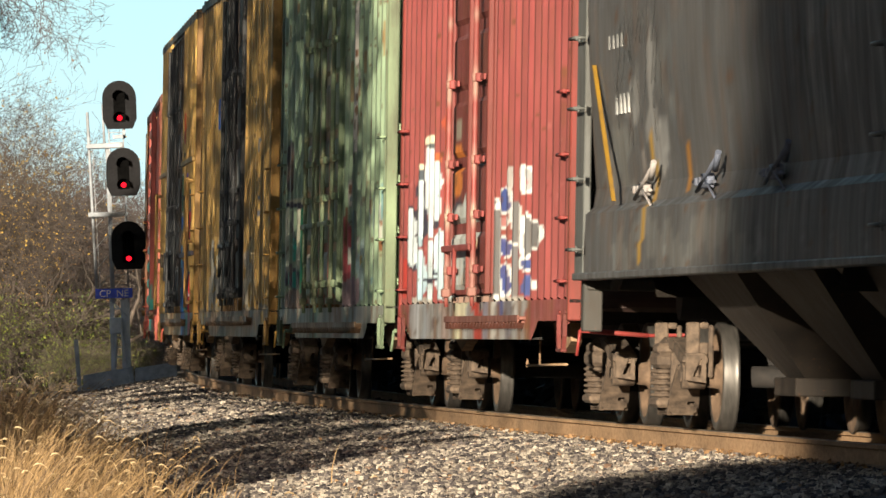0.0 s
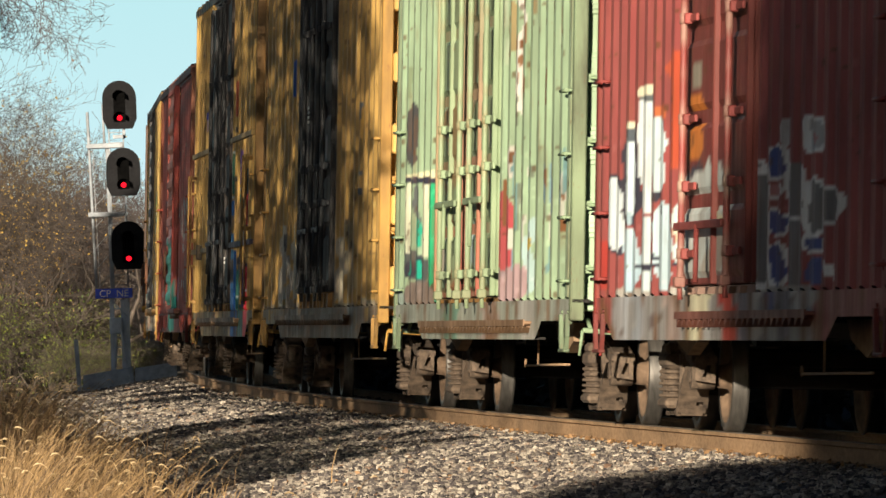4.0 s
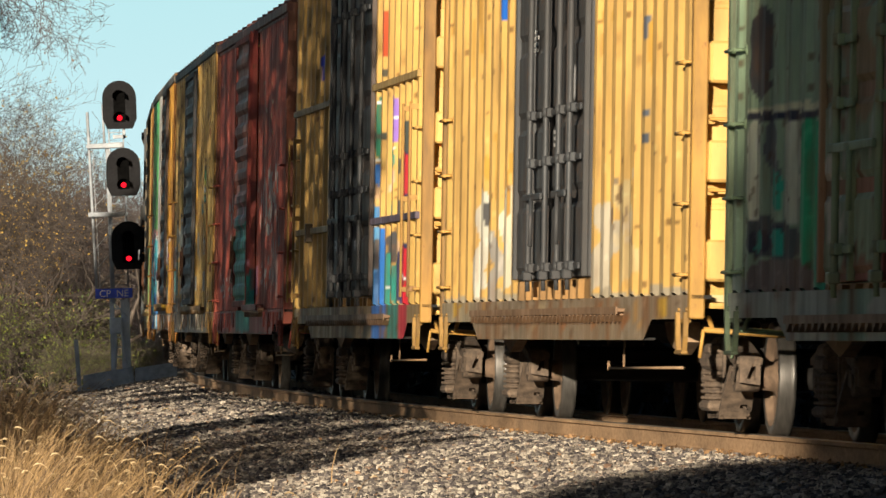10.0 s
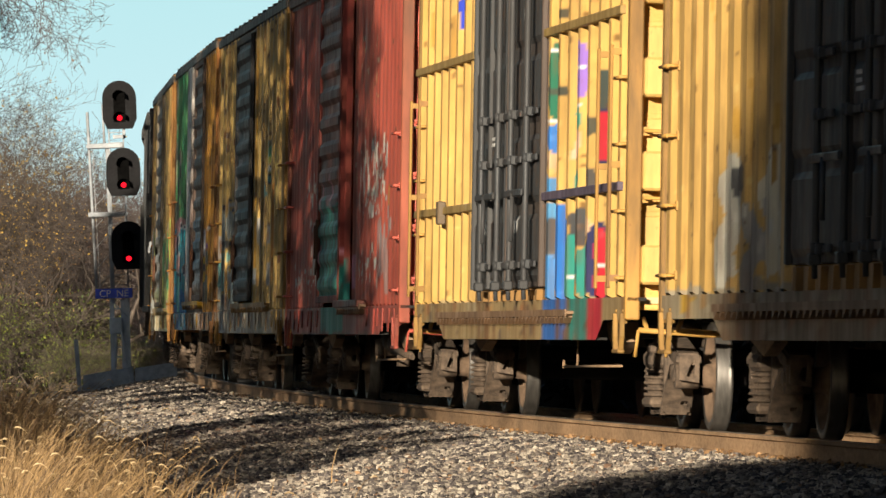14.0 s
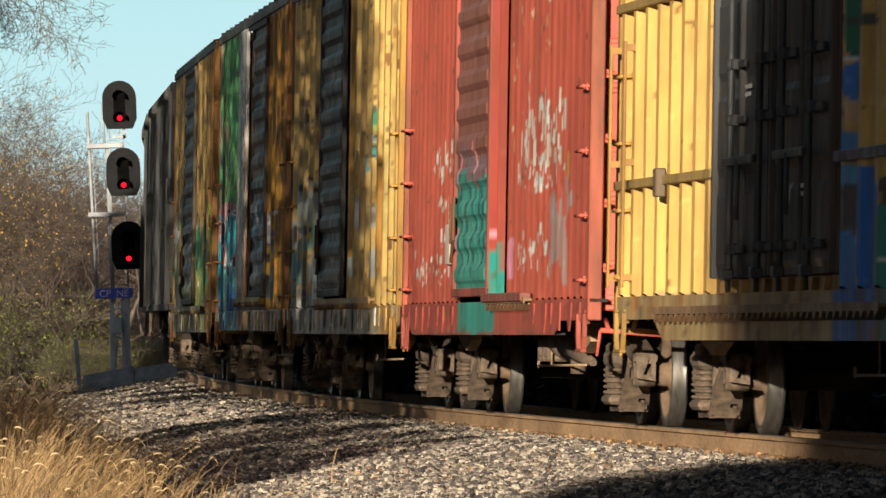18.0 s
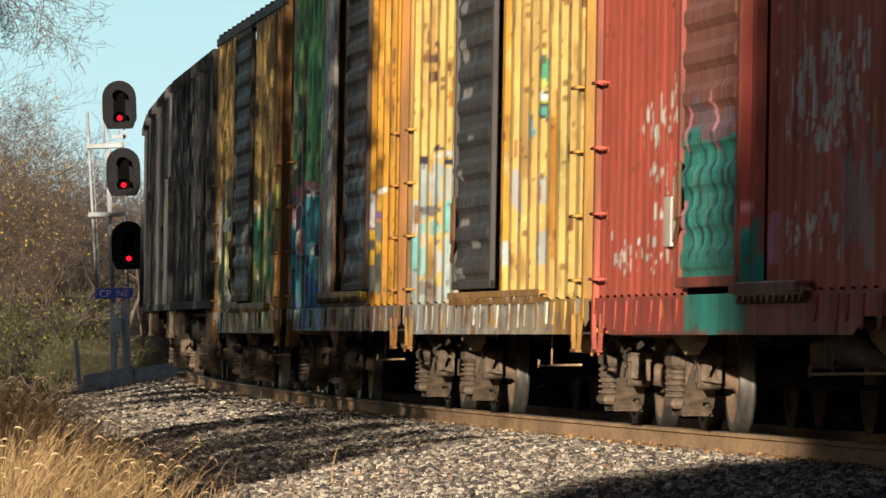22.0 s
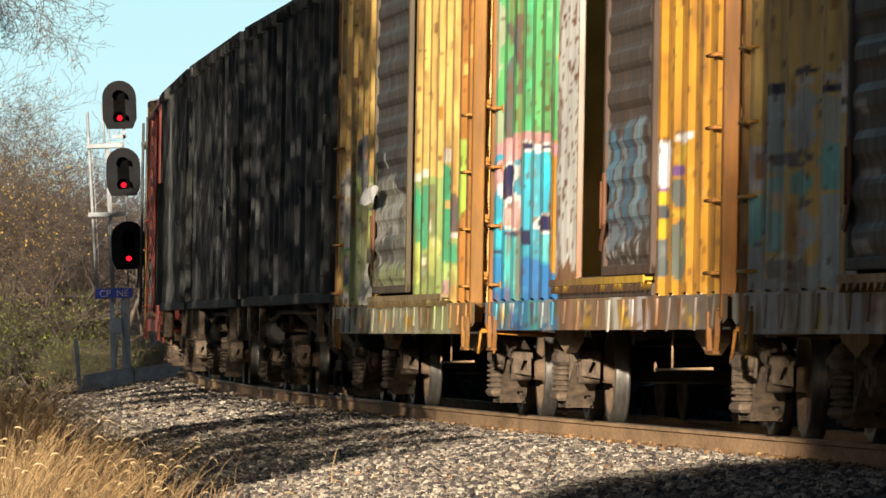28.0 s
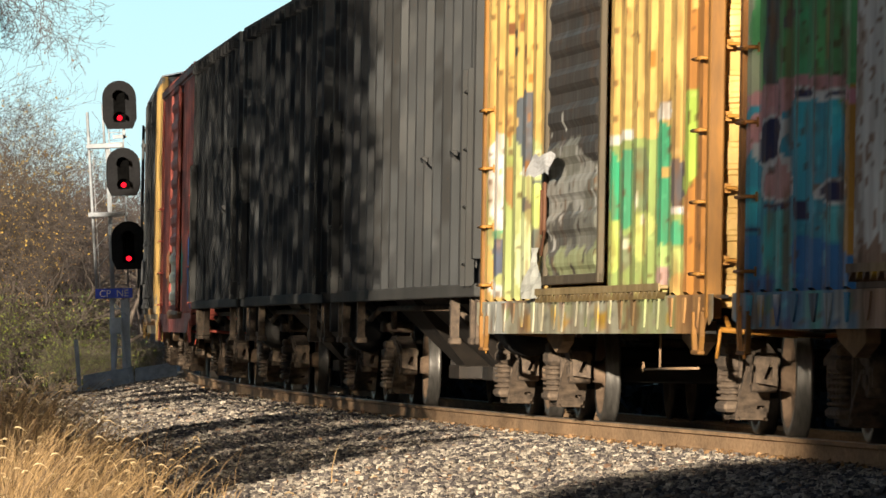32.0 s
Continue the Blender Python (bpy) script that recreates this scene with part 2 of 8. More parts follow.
def fast_mesh(name, verts, quads, mat, smooth=False):
    me = bpy.data.meshes.new(name)
    k = quads.shape[1]
    me.vertices.add(len(verts))
    me.vertices.foreach_set("co", np.ascontiguousarray(verts, np.float32).ravel())
    me.loops.add(quads.size)
    me.loops.foreach_set("vertex_index", np.ascontiguousarray(quads, np.int32).ravel())
    me.polygons.add(len(quads))
    me.polygons.foreach_set("loop_start", np.arange(0, quads.size, k, dtype=np.int32))
    me.polygons.foreach_set("use_smooth", np.full(len(quads), smooth))
    me.update(calc_edges=True)
    me.validate()
    me.materials.append(mat)
    return new(name, me)


gx = np.concatenate([-np.geomspace(3000, 31, 16), np.linspace(-30, -9, 15), np.linspace(-8.6, 8.6, 87), np.linspace(9, 30, 15), np.geomspace(31, 3000, 16)])
gy = np.concatenate([-np.geomspace(3000, 22, 10), np.linspace(-20, 30, 11), np.linspace(31, 210, 360), np.geomspace(215, 4500, 26)])
GX, GY = np.meshgrid(gx, gy, indexing="ij")
gv = np.stack([GX, GY, ground_z(GX.ravel(), GY.ravel()).reshape(GX.shape)], -1).reshape(-1, 3)
ii, jj = np.meshgrid(np.arange(len(gx) - 1), np.arange(len(gy) - 1), indexing="ij")
q0 = (ii * len(gy) + jj).ravel()
ground = fast_mesh("ground", gv, np.stack([q0, q0 + len(gy), q0 + len(gy) + 1, q0 + 1], -1), EARTH, True)
tagged(ground, "grey-brown gravelly earth beside the railway track", "ground", kind="structure")


def scatter_stones(name, s0, s1, o0, o1, step, size, seed):
    """Crushed stones, each a chipped block, lying on the ground."""
    rng = np.random.default_rng(seed)
    n = int((s1 - s0) * (o1 - o0) / step ** 2)
    s, o = rng.uniform(s0, s1, n), rng.uniform(o0, o1, n)
    th, lx, ly = np.interp(s, _s, LINE_T), np.interp(s, _s, LINE_X), np.interp(s, _s, LINE_Y)
    x, y = lx + np.sin(th) * o, ly - np.cos(th) * o
    r = size * rng.uniform(0.55, 1.25, n)
    c = np.stack([x, y, ground_z(x, y) + r * rng.uniform(0.0, 0.9, n)], -1)
    unit = np.array([(a, b, d) for a in (-1, 1) for b in (-1, 1) for d in (-1, 1)], float) * 0.58
    v = unit[None] * rng.uniform(0.55, 1.25, (n, 8, 3)) * np.array([1.1, 0.9, 0.8])
    a, b = rng.uniform(0, 6.28, n), rng.uniform(-1.5, 1.5, n)
    ca, sa, cb, sb = np.cos(a)[:, None], np.sin(a)[:, None], np.cos(b)[:, None], np.sin(b)[:, None]
    vx, vy, vz = v[..., 0], v[..., 1], v[..., 2]
    vy, vz = vy * cb - vz * sb, vy * sb + vz * cb
    vx, vy = vx * ca - vy * sa, vx * sa + vy * ca
    v = np.stack([vx, vy, vz], -1) * r[:, None, None] + c[:, None]
    f = np.array([(0, 1, 3, 2), (4, 6, 7, 5), (0, 4, 5, 1), (2, 3, 7, 6), (0, 2, 6, 4), (1, 5, 7, 3)])
    ob = fast_mesh(name, v.reshape(-1, 3), (f[None] + 8 * np.arange(n)[:, None, None]).reshape(-1, 4), STONE)
    return tagged(ob, "pale grey and tan crushed limestone ballast along the rails", "ballast", kind="stuff")


scatter_stones("ballast", 12, 46, 0.80, 5.2, 0.045, 0.029, 1)
scatter_stones("ballast", -6, 12, 0.80, 5.2, 0.056, 0.035, 4)
scatter_stones("ballast", -75, -6, 0.80, 5.2, 0.070, 0.040, 2)
scatter_stones("ballast", -40, 46, -2.6, 0.60, 0.12, 0.05, 3)


def rail(o, name):
    """A flat-bottomed rail swept along the curve."""
    prof = [(-0.072, -0.175), (0.072, -0.175), (0.072, -0.163), (0.010, -0.148), (0.009, -0.045), (0.035, -0.036), (0.035, -0.008),
            (0.027, 0.0), (-0.027, 0.0), (-0.035, -0.008), (-0.035, -0.036), (-0.009, -0.045), (-0.010, -0.148), (-0.072, -0.163)]
    bm = bmesh.new()
    rings = []
    for s in np.arange(-330, 178, 4.0):
        m = rail_pose(float(s))
        rings.append([bm.verts.new(m @ Vector((0, -o + y, z))) for y, z in prof])
    n = len(prof)
    for a, b in zip(rings, rings[1:]):
        for k in range(n):
            j = (k + 1) % n
            f = bm.faces.new((a[k], a[j], b[j], b[k]))
            f.material_index = 1 if k in (6, 7, 8) else 0
    me = bpy.data.meshes.new(name)
    bmesh.ops.recalc_face_normals(bm, faces=bm.faces)
    bm.to_mesh(me)
    bm.free()
    me.materials.append(RAIL_RUST)
    me.materials.append(RAIL_TOP)
    return tagged(new(name, me), "rust-brown steel rail with a worn head on ballast", "rail", "running rails", "structure")


NEAR_RAIL, FAR_RAIL = 0.682, -0.672
rail(NEAR_RAIL, "rail")
rail(FAR_RAIL, "rail")

bm = bmesh.new()
box(bm, -0.11, 0.11, -1.28, 1.28, -0.33, -0.178, 0.012)
tie_mesh = bpy.data.meshes.new("tie")
bm.to_mesh(tie_mesh)
bm.free()
tie_mesh.materials.append(TIE_WOOD)
for s in np.arange(-60, 52, 0.52):
    t = tagged(new("tie", tie_mesh), "dark creosoted timber tie bedded in stone", "railway tie", "ties under the rails", "structure")
    t.matrix_world = rail_pose(float(s))


def fallen_leaves(count, seed):
    """Dead leaves blown against the rail and over the stones."""
    rng = np.random.default_rng(seed)
    s = rng.uniform(-45, 44, count)
    o = np.where(rng.uniform(0, 1, count) < 0.7, rng.normal(0.86, 0.07, count), rng.uniform(0.9, 5.0, count))
    th, lx, ly = np.interp(s, _s, LINE_T), np.interp(s, _s, LINE_X), np.interp(s, _s, LINE_Y)
    x, y = lx + np.sin(th) * o, ly - np.cos(th) * o
    c = np.stack([x, y, ground_z(x, y) + rng.uniform(0.03, 0.06, count)], -1)
    u = rng.normal(size=(count, 3)) * np.array([1, 1, 0.5])
    u /= np.linalg.norm(u, axis=1)[:, None]
    w = np.cross(u, rng.normal(size=(count, 3)))
    w /= np.linalg.norm(w, axis=1)[:, None]
    r = rng.uniform(0.012, 0.032, (count, 1))
    v = np.stack([c - u * r, c + w * r * 0.6, c + u * r, c - w * r * 0.6], 1)
    ob = fast_mesh("fallen_leaves", v.reshape(-1, 3), np.arange(4 * count).reshape(-1, 4), LEAF_FALLEN)
    tagged(ob, "dead orange-brown leaves lying along the rail", "leaves", kind="stuff")


fallen_leaves(1500, 9)


# ---- trucks and wheels, built once and shared by all cars ----
WHEEL_R, AXLE = 0.434, 0.845


def first_mesh(name, bm, *mats):
    me = bpy.data.meshes.new(name)
    bmesh.ops.recalc_face_normals(bm, faces=bm.faces)
    bm.to_mesh(me)
    bm.free()
    for m in mats:
        me.materials.append(m)
    return me


def make_wheelset():
    bm = bmesh.new()
    for side in (-1, 1):
        y = 0.60 * side
        prof = [(0.02, y + 0.20 * side), (0.09, y + 0.20 * side), (0.10, y + 0.12 * side), (0.17, y + 0.075 * side), (0.33, y + 0.085 * side),
                (0.365, y + 0.133 * side), (WHEEL_R - 0.012, y + 0.138 * side), (WHEEL_R - 0.003, y + 0.128 * side), (WHEEL_R, y + 0.05 * side),
                (WHEEL_R + 0.024, y + 0.028 * side), (WHEEL_R + 0.018, y + 0.005 * side), (0.36, y), (0.30, y + 0.035 * side), (0.10, y + 0.02 * side), (0.085, y - 0.04 * side)]
        k0 = len(bm.faces)
        lathe(bm, prof, 40)
        bm.faces.ensure_lookup_table()
        for i, f in enumerate(bm.faces[k0:]):
            if i // 40 in (5, 6, 7, 8, 9):
                f.material_index = 1
    k0 = len(bm.faces)
    rod(bm, (0, -0.62, 0), (0, 0.62, 0), 0.085, 16)
    bm.faces.ensure_lookup_table()
    # Axle takes the steel with under-car shade in its colour.
    for f in bm.faces[k0:]:
        f.material_index = 2
    return first_mesh("wheelset", bm, WHEEL_FACE, TREAD, STEEL_DARK)


def make_sideframe():
    """Cast side frame: arched top member, columns, pedestal jaws with a cored end, broad tension members with drain holes, spring seat."""
    bm = bmesh.new()
    for d in (-1, 1):
        prism(bm, [(d * x, z) for x, z in ((0.0, 0.63), (0.0, 0.74), (0.30, 0.74), (0.72, 0.67), (1.03, 0.61), (1.03, 0.52), (0.72, 0.53), (0.42, 0.62))], -0.10, 0.10)
        prism(bm, [(d * x, z) for x, z in ((0.23, 0.63), (0.34, 0.63), (0.32, 0.19), (0.23, 0.19))], -0.10, 0.10)
        prism(bm, [(d * x, z) for x, z in ((0.62, 0.55), (0.73, 0.53), (0.73, 0.36), (0.60, 0.40))], -0.085, 0.085)
        rod(bm, (d * AXLE, -0.085, WHEEL_R), (d * AXLE, 0.10, WHEEL_R), 0.105, 16)
        rod(bm, (d * AXLE, -0.10, WHEEL_R), (d * AXLE, -0.08, WHEEL_R), 0.055, 10)
    prism(bm, [(-0.42, 0.20), (0.42, 0.20), (0.36, 0.12), (-0.36, 0.12)], -0.115, 0.10)
    box(bm, -0.27, 0.27, -0.205, -0.05, 0.175, 0.255, 0.025)
    bmesh.ops.bevel(bm, geom=[e for e in bm.edges if e.is_manifold and e.calc_face_angle(0) > 1.0 and e.calc_length() > 0.1], offset=0.02, segments=2, affect="EDGES", clamp_overlap=True)
    plates = bmesh.new()
    for d in (-1, 1):
        ys, ls = (-0.125, -0.03, 0.025, 0.085, 0.12), (0.0, 0.05, 0.30, 0.62, 1.0)

        def at_plate(y, l):
            return (d * (0.30 + 0.36 * l), y * (1 - 0.25 * l * l), 0.115 + 0.375 * l)
        v = [[plates.verts.new(at_plate(y, l)) for l in ls] for y in ys]
        for a in range(4):
            for b in range(4):
                if (a, b) != (2, 1):
                    plates.faces.new((v[a][b], v[a + 1][b], v[a + 1][b + 1], v[a][b + 1]))
        outer = [plates.verts.new((d * 1.045, y, z)) for y, z in ((-0.075, 0.40), (0.085, 0.38), (0.085, 0.60), (-0.075, 0.60))]
        inner = [plates.verts.new((d * 1.045, y, z)) for y, z in ((-0.02, 0.43), (0.045, 0.42), (0.055, 0.575), (0.03, 0.56))]
        for k in range(4):
            plates.faces.new((outer[k], outer[(k + 1) % 4], inner[(k + 1) % 4], inner[k]))
    bmesh.ops.recalc_face_normals(plates, faces=plates.faces)
    bmesh.ops.solidify(plates, geom=plates.faces[:], thickness=0.05)
    tmp = bpy.data.meshes.new("plates")
    plates.to_mesh(tmp)
    plates.free()
    bm.from_mesh(tmp)
    bpy.data.meshes.remove(tmp)
    return first_mesh("side_frame", bm, STEEL_DUSTY)


def make_springs():
    """A coil spring, seen as a stack of round turns."""
    bm = bmesh.new()
    prof = [(0.02, 0.25)]
    for k in range(5):
        z = 0.275 + k * 0.047
        prof += [(0.040, z - 0.024), (0.040, z - 0.013), (0.066, z - 0.012), (0.073, z - 0.003), (0.073, z + 0.006), (0.066, z + 0.014), (0.040, z + 0.015)]
    lathe(bm, prof + [(0.02, 0.50)], 14, "z")
    return first_mesh("spring", bm, STEEL_DUSTY)


def make_bolster():
    bm = bmesh.new()
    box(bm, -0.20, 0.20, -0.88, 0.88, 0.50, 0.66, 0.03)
    # Middle gets the steel with shade in its colour; the ends stay dusty.
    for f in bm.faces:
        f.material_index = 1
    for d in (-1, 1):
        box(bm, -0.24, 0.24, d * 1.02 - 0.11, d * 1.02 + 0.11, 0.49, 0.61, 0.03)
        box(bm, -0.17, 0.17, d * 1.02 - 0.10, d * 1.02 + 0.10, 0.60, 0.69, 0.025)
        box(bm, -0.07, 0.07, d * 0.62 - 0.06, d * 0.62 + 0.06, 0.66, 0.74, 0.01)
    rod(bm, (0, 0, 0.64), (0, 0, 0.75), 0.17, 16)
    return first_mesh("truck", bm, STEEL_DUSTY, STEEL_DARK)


def make_brake():
    bm = bmesh.new()
    for d in (-1, 1):
        box(bm, d * 0.36 - 0.03, d * 0.36 + 0.03, -0.72, 0.72, 0.34, 0.42, 0.01)
        for e in (-1, 1):
            prism(bm, [(d * x, z) for x, z in ((0.36, 0.28), (0.43, 0.29), (0.41, 0.38), (0.42, 0.50), (0.36, 0.52))], e * 0.67 - 0.04, e * 0.67 + 0.04)
    return first_mesh("brake_rigging", bm, STEEL_DARK)


WHEELSET, SIDEFRAME, SPRINGS, BOLSTER, BRAKE = make_wheelset(), make_sideframe(), make_springs(), make_bolster(), make_brake()
ROLLING = []


def truck(car, x, turn):
    t = new("truck", BOLSTER)
    t.parent = car
    t.matrix_basis = pose(x, 0, 0, 0, 0, turn)
    for d in (-1, 1):
        o = new("side_frame", SIDEFRAME)
        o.parent = t
        o.matrix_basis = pose(0, d * 0.93, 0, 0, 0, 0 if d < 0 else 180)
        for x, y in ((-0.17, 1.06), (0.0, 1.06), (0.17, 1.06)):
            o = new("spring", SPRINGS)
            o.parent = t
            o.matrix_basis = pose(x, d * y, 0)
    o = new("brake_rigging", BRAKE)
    o.parent = t
    for d in (-1, 1):
        w = new("wheelset", WHEELSET)
        w.parent = t
        w.matrix_basis = pose(d * AXLE, 0, WHEEL_R)
        ROLLING.append((w, d * AXLE, random.uniform(0, 360)))
    return t


# ---- pieces that the cars share ----
HALF_W = 1.47


def make_rung():
    bm = bmesh.new()
    w = 0.23
    rod(bm, (-w, 0, 0), (-w, -0.085, 0), 0.014, 6)
    rod(bm, (w, 0, 0), (w, -0.085, 0), 0.014, 6)
    rod(bm, (-w - 0.014, -0.085, 0), (w + 0.014, -0.085, 0), 0.014, 6)
    for d in (-1, 1):
        box(bm, d * w - 0.03, d * w + 0.03, -0.012, 0.0, -0.035, 0.035)
    return bm


def make_stirrup():
    """Strap step that hangs from the sill: two bent straps, a tread and a riveted root plate."""
    bm = bmesh.new()
    for d in (-1, 1):
        prism(bm, [(d * x, z) for x, z in ((0.20, 0.02), (0.27, 0.02), (0.25, -0.16), (0.20, -0.27), (0.13, -0.28), (0.18, -0.15))], -0.045, -0.01)
        for z in (-0.02, 0.04):
            rod(bm, (d * 0.22, -0.03, z), (d * 0.22, 0.0, z), 0.016, 6)
    box(bm, -0.20, 0.20, -0.055, 0.0, -0.295, -0.265, 0.008)
    prism(bm, [(-0.28, 0.07), (0.28, 0.07), (0.24, -0.06), (-0.24, -0.06)], -0.012, 0.012)
    return bm


def make_coupler():
    bm = bmesh.new()
    box(bm, -0.9, 0.05, -0.17, 0.17, 0.72, 1.0, 0.02)
    box(bm, 0.05, 0.42, -0.09, 0.09, 0.77, 0.91, 0.02)
    prism(bm, [(0.40, 0.68), (0.66, 0.70), (0.72, 0.78), (0.72, 0.93), (0.62, 0.98), (0.40, 0.98)], -0.15, 0.12)
    rod(bm, (0.05, -0.25, 0.70), (0.45, -0.30, 0.42), 0.028, 7)
    rod(bm, (0.45, -0.30, 0.42), (0.74, -0.26, 0.52), 0.028, 7)
    return first_mesh("coupler", bm, STEEL_DARK)


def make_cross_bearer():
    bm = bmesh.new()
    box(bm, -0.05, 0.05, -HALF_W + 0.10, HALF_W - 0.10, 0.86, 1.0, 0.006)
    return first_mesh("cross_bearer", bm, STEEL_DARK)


COUPLER, CROSS_BEARER = make_coupler(), make_cross_bearer()
MESHES = {}


def painted_mesh(kind, make, colour, mat=None):
    key = (kind, colour)
    if key not in MESHES:
        bm = make()
        MESHES[key] = first_mesh(kind, bm, mat or PAINT)
        colour_it(MESHES[key], colour)
    return MESHES[key]


def hang(name, me, parent, m, label=""):
    o = new(name, me)
    o.parent = parent
    o.matrix_basis = m
    return tagged(o, label) if label else o


def tag(u0, u1, z0, z1, colours, line_colour, seed, n=5, cuts=2):
    """Sprayed lettering: a row of bulging strokes of uneven height, each with an outline and marks cut into it."""
    rng = random.Random(seed)
    out = []
    step = (u1 - u0) / n
    for k in range(n):
        a = u0 + k * step + rng.uniform(-0.15, 0.1) * step
        b, top = a + step * rng.uniform(0.8, 1.15), z1 - (z1 - z0) * rng.uniform(0, 0.3)
        low = z0 + (z1 - z0) * rng.uniform(0, 0.12)
        out.append((a, b, low, top, rng.choice(colours), 0.035, line_colour))
        for _ in range(cuts):
            z, w = rng.uniform(low + 0.1, top - 0.15), rng.uniform(0.03, 0.12)
            c = rng.choice(colours) if rng.random() < 0.55 else line_colour
            m = rng.uniform(a, b - 0.2 * step)
            out.append((m, m + step * rng.uniform(0.15, 0.5), z, z + w, c, 0.02))
    return out


def dabs(u0, u1, z0, z1, n, colours, seed, tall=0.16):
    """Scuffs and flakes: small upright dabs scattered over a stretch."""
    rng = random.Random(seed)
    out = []
    for _ in range(n):
        u, z = rng.uniform(u0, u1), rng.gauss((z0 + z1) / 2, (z1 - z0) / 4)
        h = tall * rng.uniform(0.2, 1.2)
        out.append((u, u + rng.uniform(0.04, 0.15), z, z + h, rng.choice(colours), 0.006))
    return out


SLANT = 0.13


def blob(points, colour, line_colour=None, thick=0.016, fade=None, soft=0.004):
    """A sprayed shape: its outline as (x, z) corners, rounded, with a line round it; fade: a second colour towards its foot."""
    return (tuple(points), line_colour, thick, fade, colour, soft)


def spray(out, u, z, points, colour, soft, line_colour, thick, fade, q):
    p = np.array(points, float) * np.array([SLANT, 1.0])
    for _ in range(2):
        n = np.roll(p, -1, 0)
        p = np.stack([0.8 * p + 0.2 * n, 0.2 * p + 0.8 * n], 1).reshape(-1, 2)
    lo, hi = p.min(0) - 0.06, p.max(0) + 0.06
    a = u * SLANT + soft * np.sin(z * 23 + q)
    b = z + soft * np.sin(u * 7.7 + q) + 0.5 * soft * np.sin(u * 19 + 2 * q)
    near = np.flatnonzero((a > lo[0]) & (a < hi[0]) & (b > lo[1]) & (b < hi[1]))
    if not len(near):
        return
    a, b = a[near], b[near]
    inside, far = np.zeros(len(a), bool), np.full(len(a), 9.0)
    for (x0, z0), (x1, z1) in zip(p, np.roll(p, -1, 0)):
        cut = (z0 > b) != (z1 > b)
        inside ^= cut & (a < (x1 - x0) * (b - z0) / (z1 - z0 + 1e-12) + x0)
        t = np.clip(((a - x0) * (x1 - x0) + (b - z0) * (z1 - z0)) / ((x1 - x0) ** 2 + (z1 - z0) ** 2 + 1e-12), 0, 1)
        far = np.minimum(far, np.hypot(a - x0 - t * (x1 - x0), b - z0 - t * (z1 - z0)))
    if line_colour is not None:
        out[near[(far < thick)]] = line_colour
    fill = near[inside & ((far > 0.35 * thick) if line_colour is not None else True)]
    out[fill] = colour
    if fade is not None:
        k = np.clip((hi[1] - z[fill]) / (hi[1] - lo[1]), 0, 1)[:, None]
        out[fill] = np.array(colour) * (1 - k) + np.array(fade) * k


